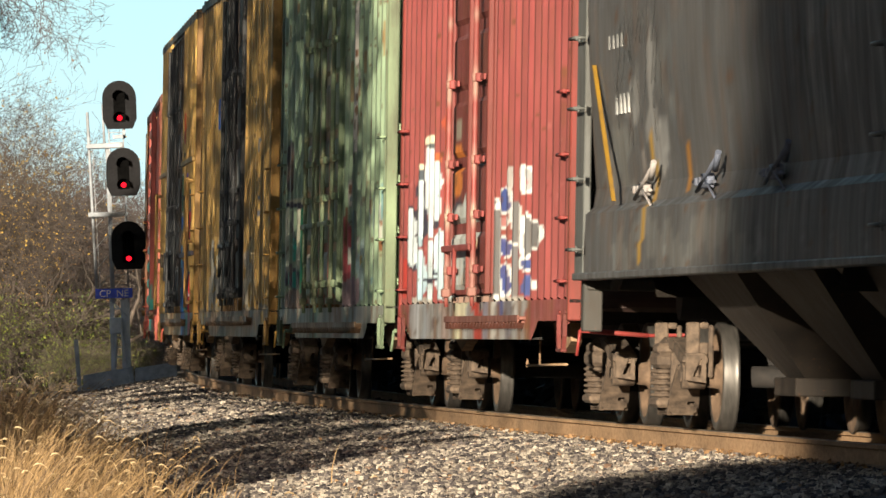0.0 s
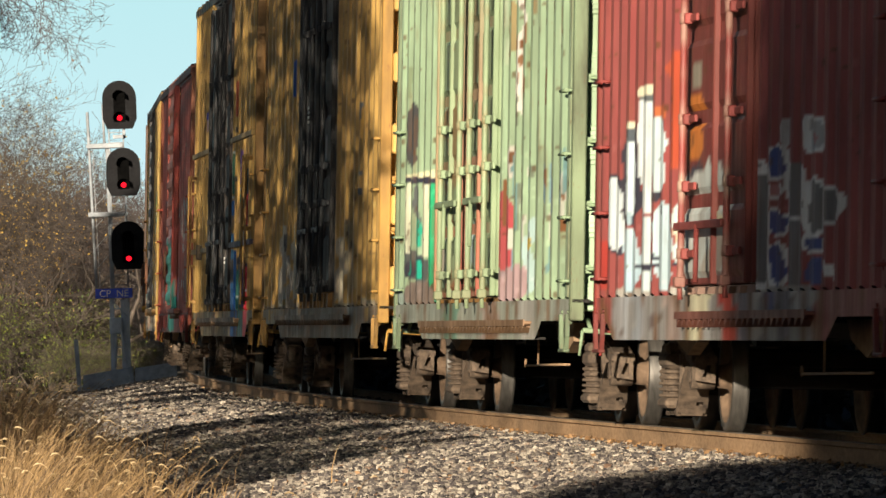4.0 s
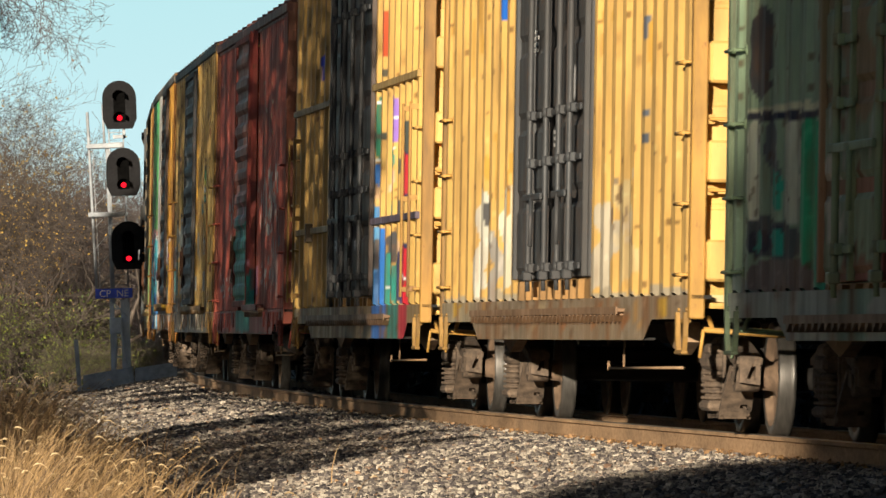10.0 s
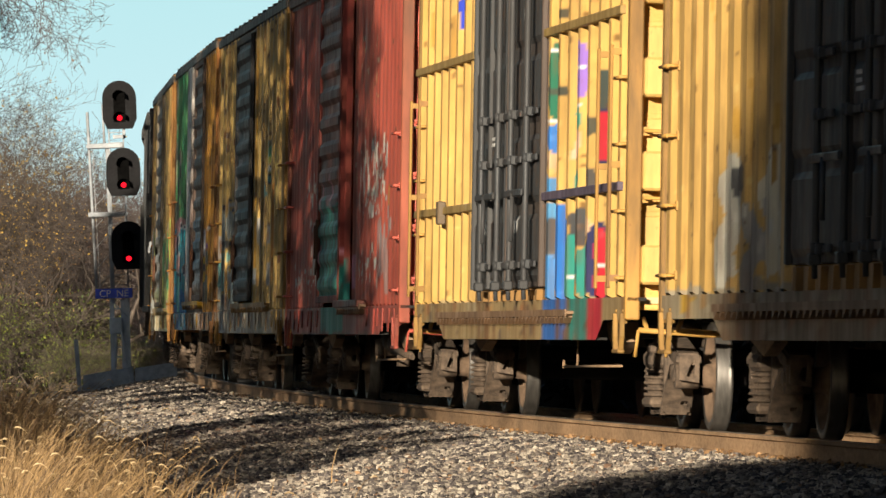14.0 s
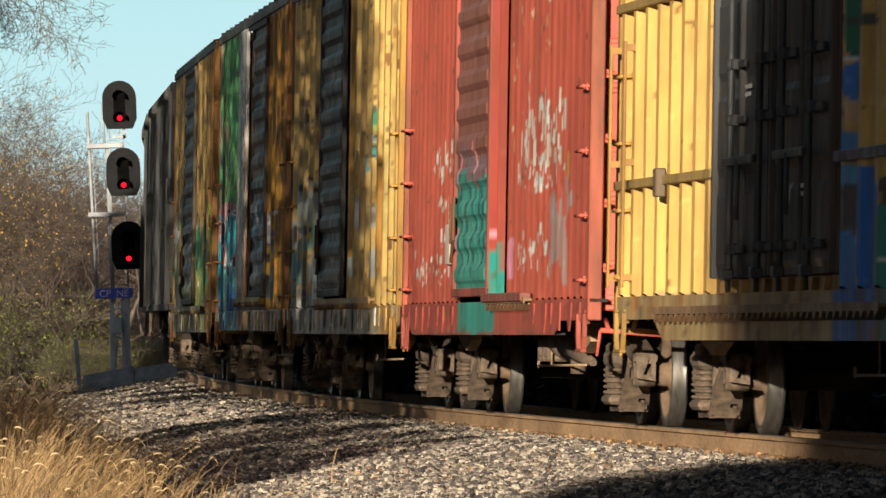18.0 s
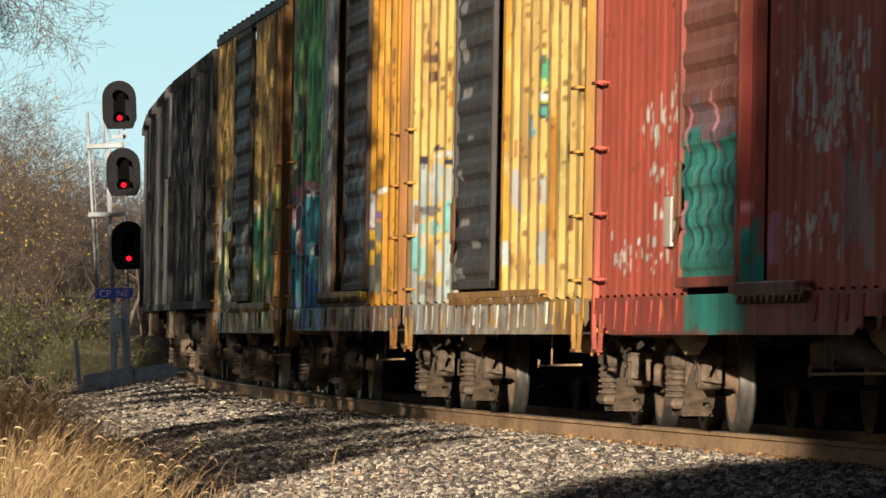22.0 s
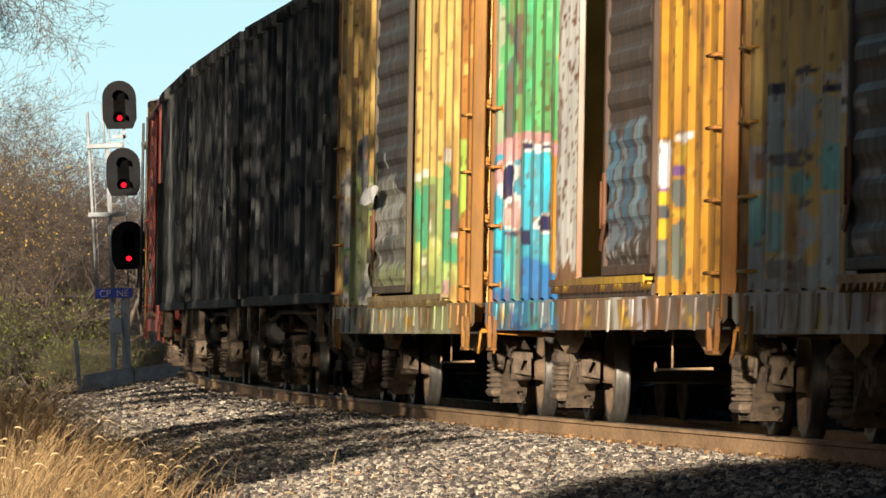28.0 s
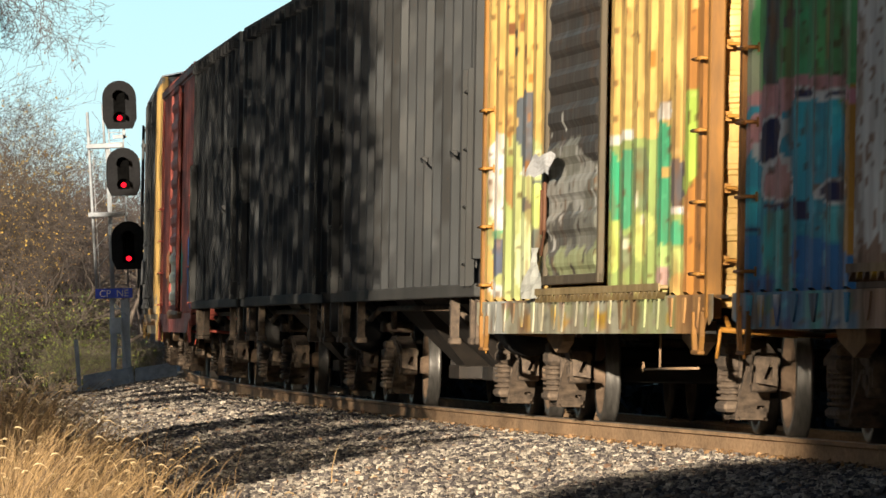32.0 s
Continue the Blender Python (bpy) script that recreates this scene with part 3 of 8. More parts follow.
def painter(base, areas=(), seed=0.0, grime=0.12, rusty=(0.20, 0.095, 0.035), runs=0, fleck=0.012):
    """Paint over a car's side: areas (x0, x1, z0, z1, colour, wobble[, outline]) laid one over the other, with hand-sprayed edges,
    streaks of grime that run down the ribs, and rust runs that start at some height and fade downwards."""
    def f(u, z):
        u, z = u.astype(float), z.astype(float)
        out = np.empty((len(u), 3))
        out[:] = base
        for i, (x0, x1, z0, z1, c, w, *line_colour) in enumerate(areas):
            q = seed + 1.7 * i
            if isinstance(x0, tuple):
                spray(out, u, z, x0, c, w, x1, z0, z1, q)
                continue
            du = 3 * w * (np.sin(z * 6.1 + q) + 0.6 * np.sin(z * 14.3 + 2 * q))
            dz = w * (np.sin(u * 1.6 + q) + 0.7 * np.sin(u * 3.9 + 3 * q) + 0.5 * np.sin(u * 9.1 + q))
            a, b = np.abs(u + du - (x0 + x1) / 2) / (x1 - x0) * 2, np.abs(z + dz - (z0 + z1) / 2) / (z1 - z0) * 2
            d = (a ** 5 + b ** 5) ** 0.2
            if line_colour:
                a2, b2 = a * (x1 - x0) / (x1 - x0 + 0.22), b * (z1 - z0) / (z1 - z0 + 0.06)
                out[a2 ** 5 + b2 ** 5 < 1] = line_colour[0]
            out[d < 1] = c
        n1 = np.sin(u * 9.7 + seed) + np.sin(u * 23.1 + 2 * seed) + np.sin(u * 41.7 + 3 * seed) + 0.5 * np.sin(u * 3.1 + seed)
        n2 = np.sin(z * 2.3 + u * 1.1 + seed) + np.sin(z * 5.9 + u * 2.3) + 0.8 * np.sin(z * 13.7 + u * 7.0)
        k = np.clip((n1 + 0.8 * n2 - 1.1) * 0.9, 0, 1)[:, None] * min(1.0, grime * 1.6)
        low = np.clip((1.9 - z) * 0.5, 0, 0.5)[:, None] * grime * np.clip(0.5 + 0.4 * n1, 0, 1)[:, None]
        k = np.clip(k + low, 0, 0.85)
        out = out * (1 - k) + np.array(rusty) * k
        rng = random.Random(seed + 0.5)
        for _ in range(runs):
            x, top, deep, wide = rng.uniform(-8.5, 8.5), rng.uniform(1.2, 5.2), rng.uniform(0.15, 1.5), rng.uniform(0.035, 0.10)
            fall = np.clip((z - top + deep) / deep, 0, 1) * (z < top) * np.exp(-((u - x) / wide) ** 2)
            speck = 0.55 + 0.45 * np.sin(z * 31 + x * 7) * np.sin(z * 13 + x)
            m = (fall * speck * rng.uniform(0.5, 0.95))[:, None]
            out = out * (1 - m) + np.array(rusty) * 0.8 * m
        cell = np.round(u * 15) * 12.9898 + np.floor(z * 24 + 3 * np.sin(np.round(u * 15))) * 78.233 + seed
        spot = np.modf(np.abs(np.sin(cell)) * 43758.5453)[0]
        rub = (spot < fleck)[:, None] * 0.75 + ((spot > 1 - 1.5 * fleck) & (z < 2.6))[:, None] * 0.35
        pale = (spot > 1 - 1.5 * fleck)[:, None]
        out = out * (1 - rub) + np.where(pale, np.clip(out * 1.5 + 0.08, 0, 0.8), np.array(rusty) * 0.55) * rub
        return out
    return f


def ribbed(u0, u1, z0, z1, pitch, rib, depth, y=-HALF_W, step=0.026, lean=0.085):
    """A side sheet with upright hat-shaped ribs; y is the plane of the sheet."""
    n = max(1, round((u1 - u0) / pitch))
    p = (u1 - u0) / n
    prof = [(u0, 0.0)]
    for i in range(n):
        c = u0 + (i + 0.5) * p
        prof += [(c - rib / 2 - lean, 0.0), (c - rib / 2, depth), (c, depth), (c + rib / 2, depth), (c + rib / 2 + lean, 0.0)]
    prof.append((u1, 0.0))
    if step < 0.05:
        prof = [q for (a, c), (b, e) in zip(prof, prof[1:]) for q in ((a, c), ((a + b) / 2, (c + e) / 2))] + [prof[-1]]
    rows = max(2, int((z1 - z0) / step))
    bm = bmesh.new()
    sgn = 1 if y < 0 else -1
    foot = 0.75 * step if step < 0.05 else 0.0
    sheet(bm, len(prof), rows, lambda i, j: (prof[i][0], y - sgn * prof[i][1], z0 + (z1 - z0) * j / (rows - 1) + (foot if j == 0 and prof[i][1] > 0.6 * depth else 0.0)))
    return bm


def corrugated(u0, u1, z0, z1, pitch, depth, y, step=0.03, cols=40):
    """A sheet with level corrugations, as on sliding doors and car ends."""
    rows = int((z1 - z0) / step)
    bm = bmesh.new()

    def put(i, j):
        z = z0 + (z1 - z0) * j / (rows - 1)
        k = min(1.0, max(0.0, 0.5 - 0.95 * math.cos((z - z0) / pitch * math.tau))) * (1.0 if 1 < i < cols - 2 else 0.0)
        return (u0 + (u1 - u0) * i / (cols - 1), y - depth * k, z)

    sheet(bm, cols, rows, put)
    return bm


def end_wall(length, z0, z1, front, colour, pitch, depth, car):
    rows = int((z1 - z0) / 0.04)
    bm = bmesh.new()
    x = length / 2 - 0.16

    def put(i, j):
        z = z0 + (z1 - z0) * j / (rows - 1)
        k = max(0.0, math.sin((z - z0) / pitch * math.tau)) ** 0.6
        edge = 0.0 if i in (0, 6) else 1.0
        return ((x + depth * k * edge) * front, -HALF_W + 2 * HALF_W * i / 6 * 0.999, z)

    sheet(bm, 7, rows, put)
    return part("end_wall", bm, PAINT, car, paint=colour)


def roof_sheet(length, z, colour, car):
    bm = bmesh.new()
    n = int(length / 1.1)
    xs = []
    for i in range(n):
        x = -length / 2 + length * i / n
        xs += [(x, 0.0), (x + 0.04, 0.05), (x + 0.12, 0.05), (x + 0.16, 0.0)]
    xs.append((length / 2, 0.0))
    ys = [-HALF_W - 0.03, -HALF_W - 0.03, -HALF_W * 0.66, -0.3, 0.3, HALF_W * 0.66, HALF_W + 0.03, HALF_W + 0.03]
    zs = [-0.16, 0.0, 0.11, 0.17, 0.17, 0.11, 0.0, -0.16]
    sheet(bm, len(xs), 8, lambda i, j: (xs[i][0], ys[j], z + zs[j] + (xs[i][1] if 0 < j < 7 else 0)))
    return part("roof", bm, PAINT, car, "grimy ribbed roof", colour)


def car_base(name, label, mid, length, inset, group="train of freight cars", bearers=True):
    """An empty at rail height, with its trucks, couplers and centre sill. inset: from each end to the truck's pivot."""
    car = new(name)
    a, b = -length / 2 + inset[0], length / 2 - inset[1]
    sag = math.degrees((b - a) / 2 * CURV)
    truck(car, a, -sag)
    truck(car, b, sag)
    for d in (-1, 1):
        hang("coupler", COUPLER, car, pose(d * (length / 2 - 0.05), 0, 0, 0, 0, 0 if d > 0 else 180))
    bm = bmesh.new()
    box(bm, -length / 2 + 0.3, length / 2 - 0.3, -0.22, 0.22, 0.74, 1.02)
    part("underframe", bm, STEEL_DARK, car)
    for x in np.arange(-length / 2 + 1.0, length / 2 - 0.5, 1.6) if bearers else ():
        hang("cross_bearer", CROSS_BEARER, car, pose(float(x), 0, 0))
    tagged(car, label, "freight car", group)
    CARS.append((car, mid, (a, b)))
    return car


CARS = []


def side_ladder(car, xs, zs, colour, y=-HALF_W):
    me = painted_mesh("rung", make_rung, colour)
    for x in xs:
        for z in zs:
            hang("rung", me, car, pose(x, y, z))


def end_ladder(car, x, zs, colour):
    me = painted_mesh("rung", make_rung, colour)
    for z in zs:
        hang("rung", me, car, pose(x, -HALF_W + 0.33, z, 0, 0, 90))


def rods(car, xs, z0, z1, y, colour, guides, r=0.027, worn=None):
    """Locking rods of a plug door, with their collars, brackets and foot levers, worn to rust where they turn."""
    def make_rod():
        bm = bmesh.new()
        lathe(bm, [(r, z0 + (z1 - z0) * k / 40) for k in range(41)], 10, "z")
        for z in guides:
            rod(bm, (0, 0, z - 0.04), (0, 0, z + 0.04), r * 1.25, 10)
        rod(bm, (0, 0, z0 - 0.16), (0, -0.01, z0 + 0.04), r * 0.75, 8)
        box(bm, -0.07, 0.07, -0.05, 0.03, z0 - 0.07, z0 + 0.01, 0.01)
        return bm
    me = first_mesh("locking_rod", make_rod(), PAINT)

    def scuffed(u, z):
        k, rub = np.zeros(len(z)), worn or tuple(0.6 * v + 0.05 for v in colour)
        for g in guides:
            k = np.maximum(k, np.exp(-((z - g) / 0.10) ** 2) * 0.2)
        k = np.clip(k + 0.15 * np.clip(np.sin(z * 7.3) + np.sin(z * 17.1 + 1) + 0.7 * np.sin(z * 43) - 0.8, 0, 1), 0, 0.5)[:, None] * (1.9 if worn else 1.0)
        return np.array(colour) * (1 - k) + np.array(rub) * k

    colour_it(me, scuffed)
    for x in xs:
        hang("locking_rod", me, car, pose(x, y, 0))
    for i, z in enumerate(guides):
        for x in xs:
            bm = bmesh.new()
            box(bm, x - 0.42, x + 0.42, y + 0.03, y + 0.055, z - 0.028, z + 0.028, 0.006)
            box(bm, x - 0.13, x + 0.10, y - r * 0.3, y + 0.05, z - 0.04, z + 0.04, 0.008)
            part("rod_guide", bm, PAINT, car, paint=tuple(v * 1.15 for v in colour) if i % 2 else colour)
    # handle bars that link the rods in pairs
    for p, q in zip(xs[::2], xs[1::2]):
        bm = bmesh.new()
        z = guides[1] - 0.30
        box(bm, p - 0.05, q + 0.05, y - 0.055, y - 0.025, z - 0.03, z + 0.03, 0.008)
        rod(bm, ((p + q) / 2, y - 0.05, z), ((p + q) / 2 + 0.05, y - 0.06, z - 0.42), 0.02, 7)
        part("lock_handle", bm, PAINT, car, paint=colour)


def fishbelly(car, length, a, b, z_mid, z_end, top, paint, front_z=None):
    """Side sill: deep between a and b, shallow towards the ends."""
    bm = bmesh.new()
    e = length / 2
    out = [(-e, top), (-e, z_end), (a - 0.5, z_end), (a, z_mid), (b, z_mid), (b + 0.5, z_end), (e, z_end), (e, top)]
    step = 0.25
    fine = []
    for (x0, w0), (x1, w1) in zip(out, out[1:]):
        n = max(1, int(abs(x1 - x0) / step))
        fine += [(x0 + (x1 - x0) * k / n, w0 + (w1 - w0) * k / n) for k in range(n)]
    low = [p for p in fine if p[1] < top]
    cols = sorted(set([round(p[0], 3) for p in low]))
    zlow = {round(p[0], 3): p[1] for p in low}
    rows = 7
    sheet(bm, len(cols), rows, lambda i, j: (cols[i], -HALF_W - 0.035, zlow[cols[i]] + (top - zlow[cols[i]]) * j / (rows - 1)))
    near = part("side_sill", bm, PAINT, car, paint=paint)
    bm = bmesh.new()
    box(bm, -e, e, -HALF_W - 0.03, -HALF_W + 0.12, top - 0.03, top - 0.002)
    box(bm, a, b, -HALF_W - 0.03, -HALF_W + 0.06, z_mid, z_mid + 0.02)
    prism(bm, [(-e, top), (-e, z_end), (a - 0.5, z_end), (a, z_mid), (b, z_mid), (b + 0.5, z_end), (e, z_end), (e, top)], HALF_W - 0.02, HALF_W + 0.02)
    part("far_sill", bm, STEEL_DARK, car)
    return near


def track_ledge(car, a, b, z, colour, teeth=True):
    """The door track along the sill, with a comb of lugs under it."""
    bm = bmesh.new()
    box(bm, a, b, -HALF_W - 0.105, -HALF_W - 0.03, z - 0.02, z + 0.010, 0.006)
    box(bm, a, b, -HALF_W - 0.108, -HALF_W - 0.094, z - 0.035, z + 0.022)
    if teeth:
        n = int((b - a) / 0.28)
        for k in range(n):
            x = a + (k + 0.5) * (b - a) / n
            prism(bm, [(x - 0.06, z - 0.02), (x + 0.06, z - 0.02), (x + 0.06, z - 0.045), (x - 0.06, z - 0.095)], -HALF_W - 0.10, -HALF_W - 0.03)
    return part("door_track", bm, PAINT, car, paint=colour)


def gussets(car, xs, z, paint):
    """Tapered stiffeners under the side sheet, one by one along the sill, in its paint."""
    rng = random.Random(len(xs) + round(10 * car.location.x) + len(car.children))
    for x in xs:
        x, w, h = float(x) + rng.uniform(-0.15, 0.15), rng.uniform(0.7, 1.5), rng.uniform(0.18, 0.26)
        bm = bmesh.new()
        y = -HALF_W - 0.035
        prism(bm, [(x - 0.14 * w, z), (x + 0.12 * w, z), (x + 0.09 * w, z - 0.5 * h), (x + 0.03, z - h), (x - 0.03, z - h), (x - 0.09 * w, z - 0.5 * h)], y - 0.013, y)
        part("sill_gusset", bm, GRIME, car, paint=(lambda u, v, x=x, k=rng.uniform(0.8, 1.35): np.clip(k * paint(np.full_like(u, x + 0.45), v), 0, 0.8)) if callable(paint) else paint)


def end_beams(car, length, z0, z1, pitch, colour):
    """Deep level beams across the end, with shaded recesses between them."""
    e = length / 2
    z = z0
    while z < z1 - 0.3:
        bm = bmesh.new()
        box(bm, e - 0.30, e + 0.10, -HALF_W + 0.07, HALF_W - 0.07, z, z + pitch * 0.42, 0.02)
        part("end_beam", bm, PAINT, car, paint=colour)
        z += pitch


def boxcar(label, mid, length, top, body, side_paint, inset, door, ledge, sill_paint, pitch=0.72, rib=0.24, depth=0.05,
           rear_gap=None, end_pitch=0.62, end_depth=0.12, roof=(0.05, 0.045, 0.04), floor=1.05, rungs=(1.2, 1.73, 2.26, 2.79), z_mid=0.71, belly=None, accents=None, track=(0.22, 0.13, 0.07), ends=None):
    """A boxcar: ribbed sides, doorway with its door, corrugated ends, ribbed roof, sill, ladders and steps."""
    car = car_base("boxcar", label, mid, length, inset)
    e = length / 2
    d0, d1 = door
    for a, b in ((-e + 0.10, d0), (d1, e - 0.10)):
        part("side_panel", ribbed(a, b, floor, top, pitch, rib, depth), PAINT, car, paint=side_paint)
    for a, b in ((-e + 0.10, e - 0.10),):
        part("far_side", ribbed(a, b, floor, top, pitch * 2, rib, depth, HALF_W, 1.2), PAINT, car, paint=body)
    for d in (-1, 1):
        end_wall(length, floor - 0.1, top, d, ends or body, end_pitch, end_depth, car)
        bm = bmesh.new()
        box(bm, d * e - 0.13, d * e + 0.0 if d < 0 else d * e, -HALF_W - 0.045, -HALF_W + 0.07, floor - 0.18, top, 0.01) if d > 0 else box(bm, -e, -e + 0.13, -HALF_W - 0.045, -HALF_W + 0.07, floor - 0.18, top, 0.01)
        part("corner_post", bm, GRIME, car, paint=painter(tuple(0.8 * v for v in (accents or body)), (), mid, 0.4))
        bm = bmesh.new()
        box(bm, d * (e - 0.07) - 0.07, d * (e - 0.07) + 0.07, HALF_W - 0.07, HALF_W + 0.045, floor - 0.18, top)
        part("corner_post", bm, PAINT, car, paint=body)
    roof_sheet(length, top, roof, car)
    bm = bmesh.new()
    box(bm, -e + 0.15, e - 0.15, -HALF_W + 0.04, HALF_W - 0.04, floor - 0.05, floor)
    part("floor_deck", bm, INSIDE, car)
    for z in (top - 0.12,):
        bm = bmesh.new()
        box(bm, -e, e, -HALF_W - 0.06, -HALF_W + 0.02, z, top - 0.01, 0.008)
        part("top_rail", bm, PAINT, car, paint=tuple(0.7 * v for v in roof))
    a, b = belly or (ledge[0], ledge[1] + 0.7)
    fishbelly(car, length, a, b, z_mid, 0.87, floor, sill_paint)
    track_ledge(car, ledge[0], ledge[1], ledge[2], track)
    side_ladder(car, (-e + 0.42, e - 0.42), rungs, accents or body)
    end_ladder(car, e - 0.06, [z + 0.1 for z in rungs], accents or body)
    me = painted_mesh("stirrup_step", make_stirrup, tuple(0.62 * v for v in (accents or body)), GRIME)
    for x in (-e + 0.42, e - 0.42):
        hang("stirrup_step", me, car, pose(x, -HALF_W - 0.02, 0.90))
    for d in (-1, 1):
        bm = bmesh.new()
        rod(bm, (d * (e + 0.10), -HALF_W + 0.05, 0.79), (d * (e + 0.10), -HALF_W + 0.62, 0.755), 0.022, 7)
        rod(bm, (d * (e + 0.10), -HALF_W + 0.62, 0.755), (d * (e + 0.32), -0.12, 0.78), 0.016, 6)
        rod(bm, (d * (e + 0.10), -HALF_W + 0.05, 0.79), (d * (e + 0.06), -HALF_W + 0.03, 0.58), 0.014, 6)
        rod(bm, (d * (e + 0.10), -HALF_W + 0.12, 0.785), (d * (e - 0.15), -HALF_W + 0.12, 0.88), 0.02, 6)
        part("uncoupling_lever", bm, PAINT, car, paint=accents or body)
    brake_gear(car, length)
    return car


def slack_adjuster(car, x):
    """A dusty tapered brake cylinder with its valve block, hung near the sill."""
    bm = bmesh.new()
    rod(bm, (x, -1.12, 0.70), (x + 0.9, -1.12, 0.66), 0.13, 14)
    rod(bm, (x + 0.9, -1.12, 0.66), (x + 2.6, -1.12, 0.52), 0.13, 14, 0.03)
    for k in range(5):
        box(bm, x - 0.5 + 0.16 * k, x - 0.40 + 0.16 * k, -1.26, -1.02, 0.52 + 0.03 * (k % 2), 0.72, 0.02)
    rod(bm, (x + 1.5, -1.12, 0.56), (x + 1.5, -1.12, 0.42), 0.07, 8)
    part("brake_cylinder", bm, STEEL_DUSTY, car)


def brake_gear(car, length):
    """Release rod on its hanger and a bolster gusset under the sill, sunlight put into its tan colour."""
    bm = bmesh.new()
    y = -1.22
    rod(bm, (2.9, y, 0.80), (2.9, y, 0.49), 0.010, 6)
    rod(bm, (1.9, y, 0.48), (length / 2 - 2.6, y, 0.50), 0.011, 6)
    for k in range(8):
        t0, t1 = k * math.tau / 8, (k + 1) * math.tau / 8
        rod(bm, (1.86 + 0.05 * math.cos(t0), y, 0.50 + 0.035 * math.sin(t0)), (1.86 + 0.05 * math.cos(t1), y, 0.50 + 0.035 * math.sin(t1)), 0.007, 5)
    part("brake_release_rod", bm, STEEL_TAN, car)
    for d in (-1, 1):
        bm = bmesh.new()
        x = d * (length / 2 - 3.2)
        prism(bm, [(x - 0.7, 0.86), (x + 0.7, 0.86), (x + 0.7, 0.70), (x + 0.2, 0.60), (x - 0.5, 0.72)], -1.2, -1.1)
        part("bolster_gusset", bm, STEEL_TAN, car)
    bm = bmesh.new()
    rod(bm, (-2.2, 0.25, 0.66), (-0.6, 0.25, 0.66), 0.2, 16)
    part("air_reservoir", bm, STEEL_DARK, car)


def plug_door(car, a, b, z0, z1, colour, rod_xs, rod_colour, guides, leaves=1, foot=(0.30, 0.17, 0.06), worn=None):
    """A plug door of creased panels, standing a little proud of the sheet, with locking rods."""
    for k in range(leaves):
        x0, x1 = a + (b - a) * k / leaves + 0.02, a + (b - a) * (k + 1) / leaves - 0.02
        bm = bmesh.new()
        box(bm, x0, x1, -HALF_W - 0.035, -HALF_W + 0.05, z0, z1, 0.01)
        slab = part("door", bm, PAINT, car, paint=colour)
        n = 6
        for i in range(n):
            w0, w1 = z0 + (z1 - z0) * i / n + 0.05, z0 + (z1 - z0) * (i + 1) / n - 0.05
            bm = bmesh.new()
            c = (w0 + w1) / 2
            for u0, u1 in ((x0 + 0.12, (x0 + x1) / 2 - 0.06), ((x0 + x1) / 2 + 0.06, x1 - 0.12)):
                sheet(bm, 14, 12, lambda p, q: (u0 + (u1 - u0) * p / 13, -HALF_W - 0.036 - (0.03 if 0 < p < 13 and 0 < q < 11 else 0.0), w0 + (w1 - w0) * q / 11))
            part("panel", bm, PAINT, slab, paint=colour)
        for x in (x0 + 0.05, (x0 + x1) / 2, x1 - 0.05):
            bm = bmesh.new()
            box(bm, x - 0.035, x + 0.035, -HALF_W - 0.085, -HALF_W - 0.033, z0, z1, 0.008)
            part("stile", bm, PAINT, slab, paint=colour)
    bm = bmesh.new()
    box(bm, a, b, -HALF_W - 0.01, -HALF_W + 0.05, 1.04, z0 - 0.01)
    for x in np.arange(a + 0.3, b - 0.2, 0.55):
        prism(bm, [(x, z0 - 0.02), (x + 0.16, z0 - 0.02), (x + 0.12, 1.05), (x - 0.03, 1.05)], -HALF_W - 0.06, -HALF_W - 0.005)
    part("door_threshold", bm, PAINT, car, paint=foot)
    rods(car, rod_xs, z0 + 0.05, z1 - 0.1, -HALF_W - 0.14, rod_colour, guides, worn=worn)


def sliding_door(car, a, b, z0, z1, paint, frame_colour, pitch=0.30, depth=0.036):
    """A corrugated sliding door hung outside the sheet in a steel frame."""
    d = part("door", corrugated(a + 0.1, b - 0.1, z0 + 0.06, z1 - 0.04, pitch, depth, -HALF_W - 0.05), PAINT, car, paint=paint)
    bm = bmesh.new()
    for x in (a, b - 0.11):
        box(bm, x, x + 0.11, -HALF_W - 0.084, -HALF_W - 0.03, z0, z1, 0.008)
    box(bm, a, b, -HALF_W - 0.086, -HALF_W - 0.03, z0, z0 + 0.08, 0.008)
    box(bm, a, b, -HALF_W - 0.086, -HALF_W - 0.03, z1 - 0.08, z1, 0.008)
    part("door_frame", bm, GRIME, car, paint=frame_colour)
    bm = bmesh.new()
    box(bm, a + 0.16, a + 0.26, -HALF_W - 0.112, -HALF_W - 0.08, 1.62, 2.05, 0.01)
    prism(bm, [(a + 0.18, 1.64), (a + 0.3, 1.64), (a + 0.05, 1.42), (a - 0.05, 1.45)], -HALF_W - 0.105, -HALF_W - 0.09)
    rod(bm, (a + 0.2, -HALF_W - 0.12, 1.60), (a + 0.2, -HALF_W - 0.12, 1.98), 0.012, 7)
    part("door_latch", bm, GRIME, car, "rusty door latch", (0.16, 0.065, 0.03))
    return d
# ---- the train, from its head backwards ----
YEL, YEL_D, ORANGE = (0.64, 0.40, 0.12), (0.50, 0.31, 0.09), (0.48, 0.21, 0.05)
BLK, GRY = (0.040, 0.045, 0.049), (0.30, 0.30, 0.29)
RED5, RED1, GREEN2 = (0.52, 0.10, 0.065), (0.32, 0.080, 0.076), (0.33, 0.46, 0.30)
WHT, TEAL, BLUE = (0.78, 0.80, 0.78), (0.02, 0.26, 0.22), (0.02, 0.13, 0.52)
LIME, PINK, NAVY = (0.45, 0.62, 0.10), (0.72, 0.30, 0.36), (0.025, 0.03, 0.10)
RUST = (0.20, 0.085, 0.035)

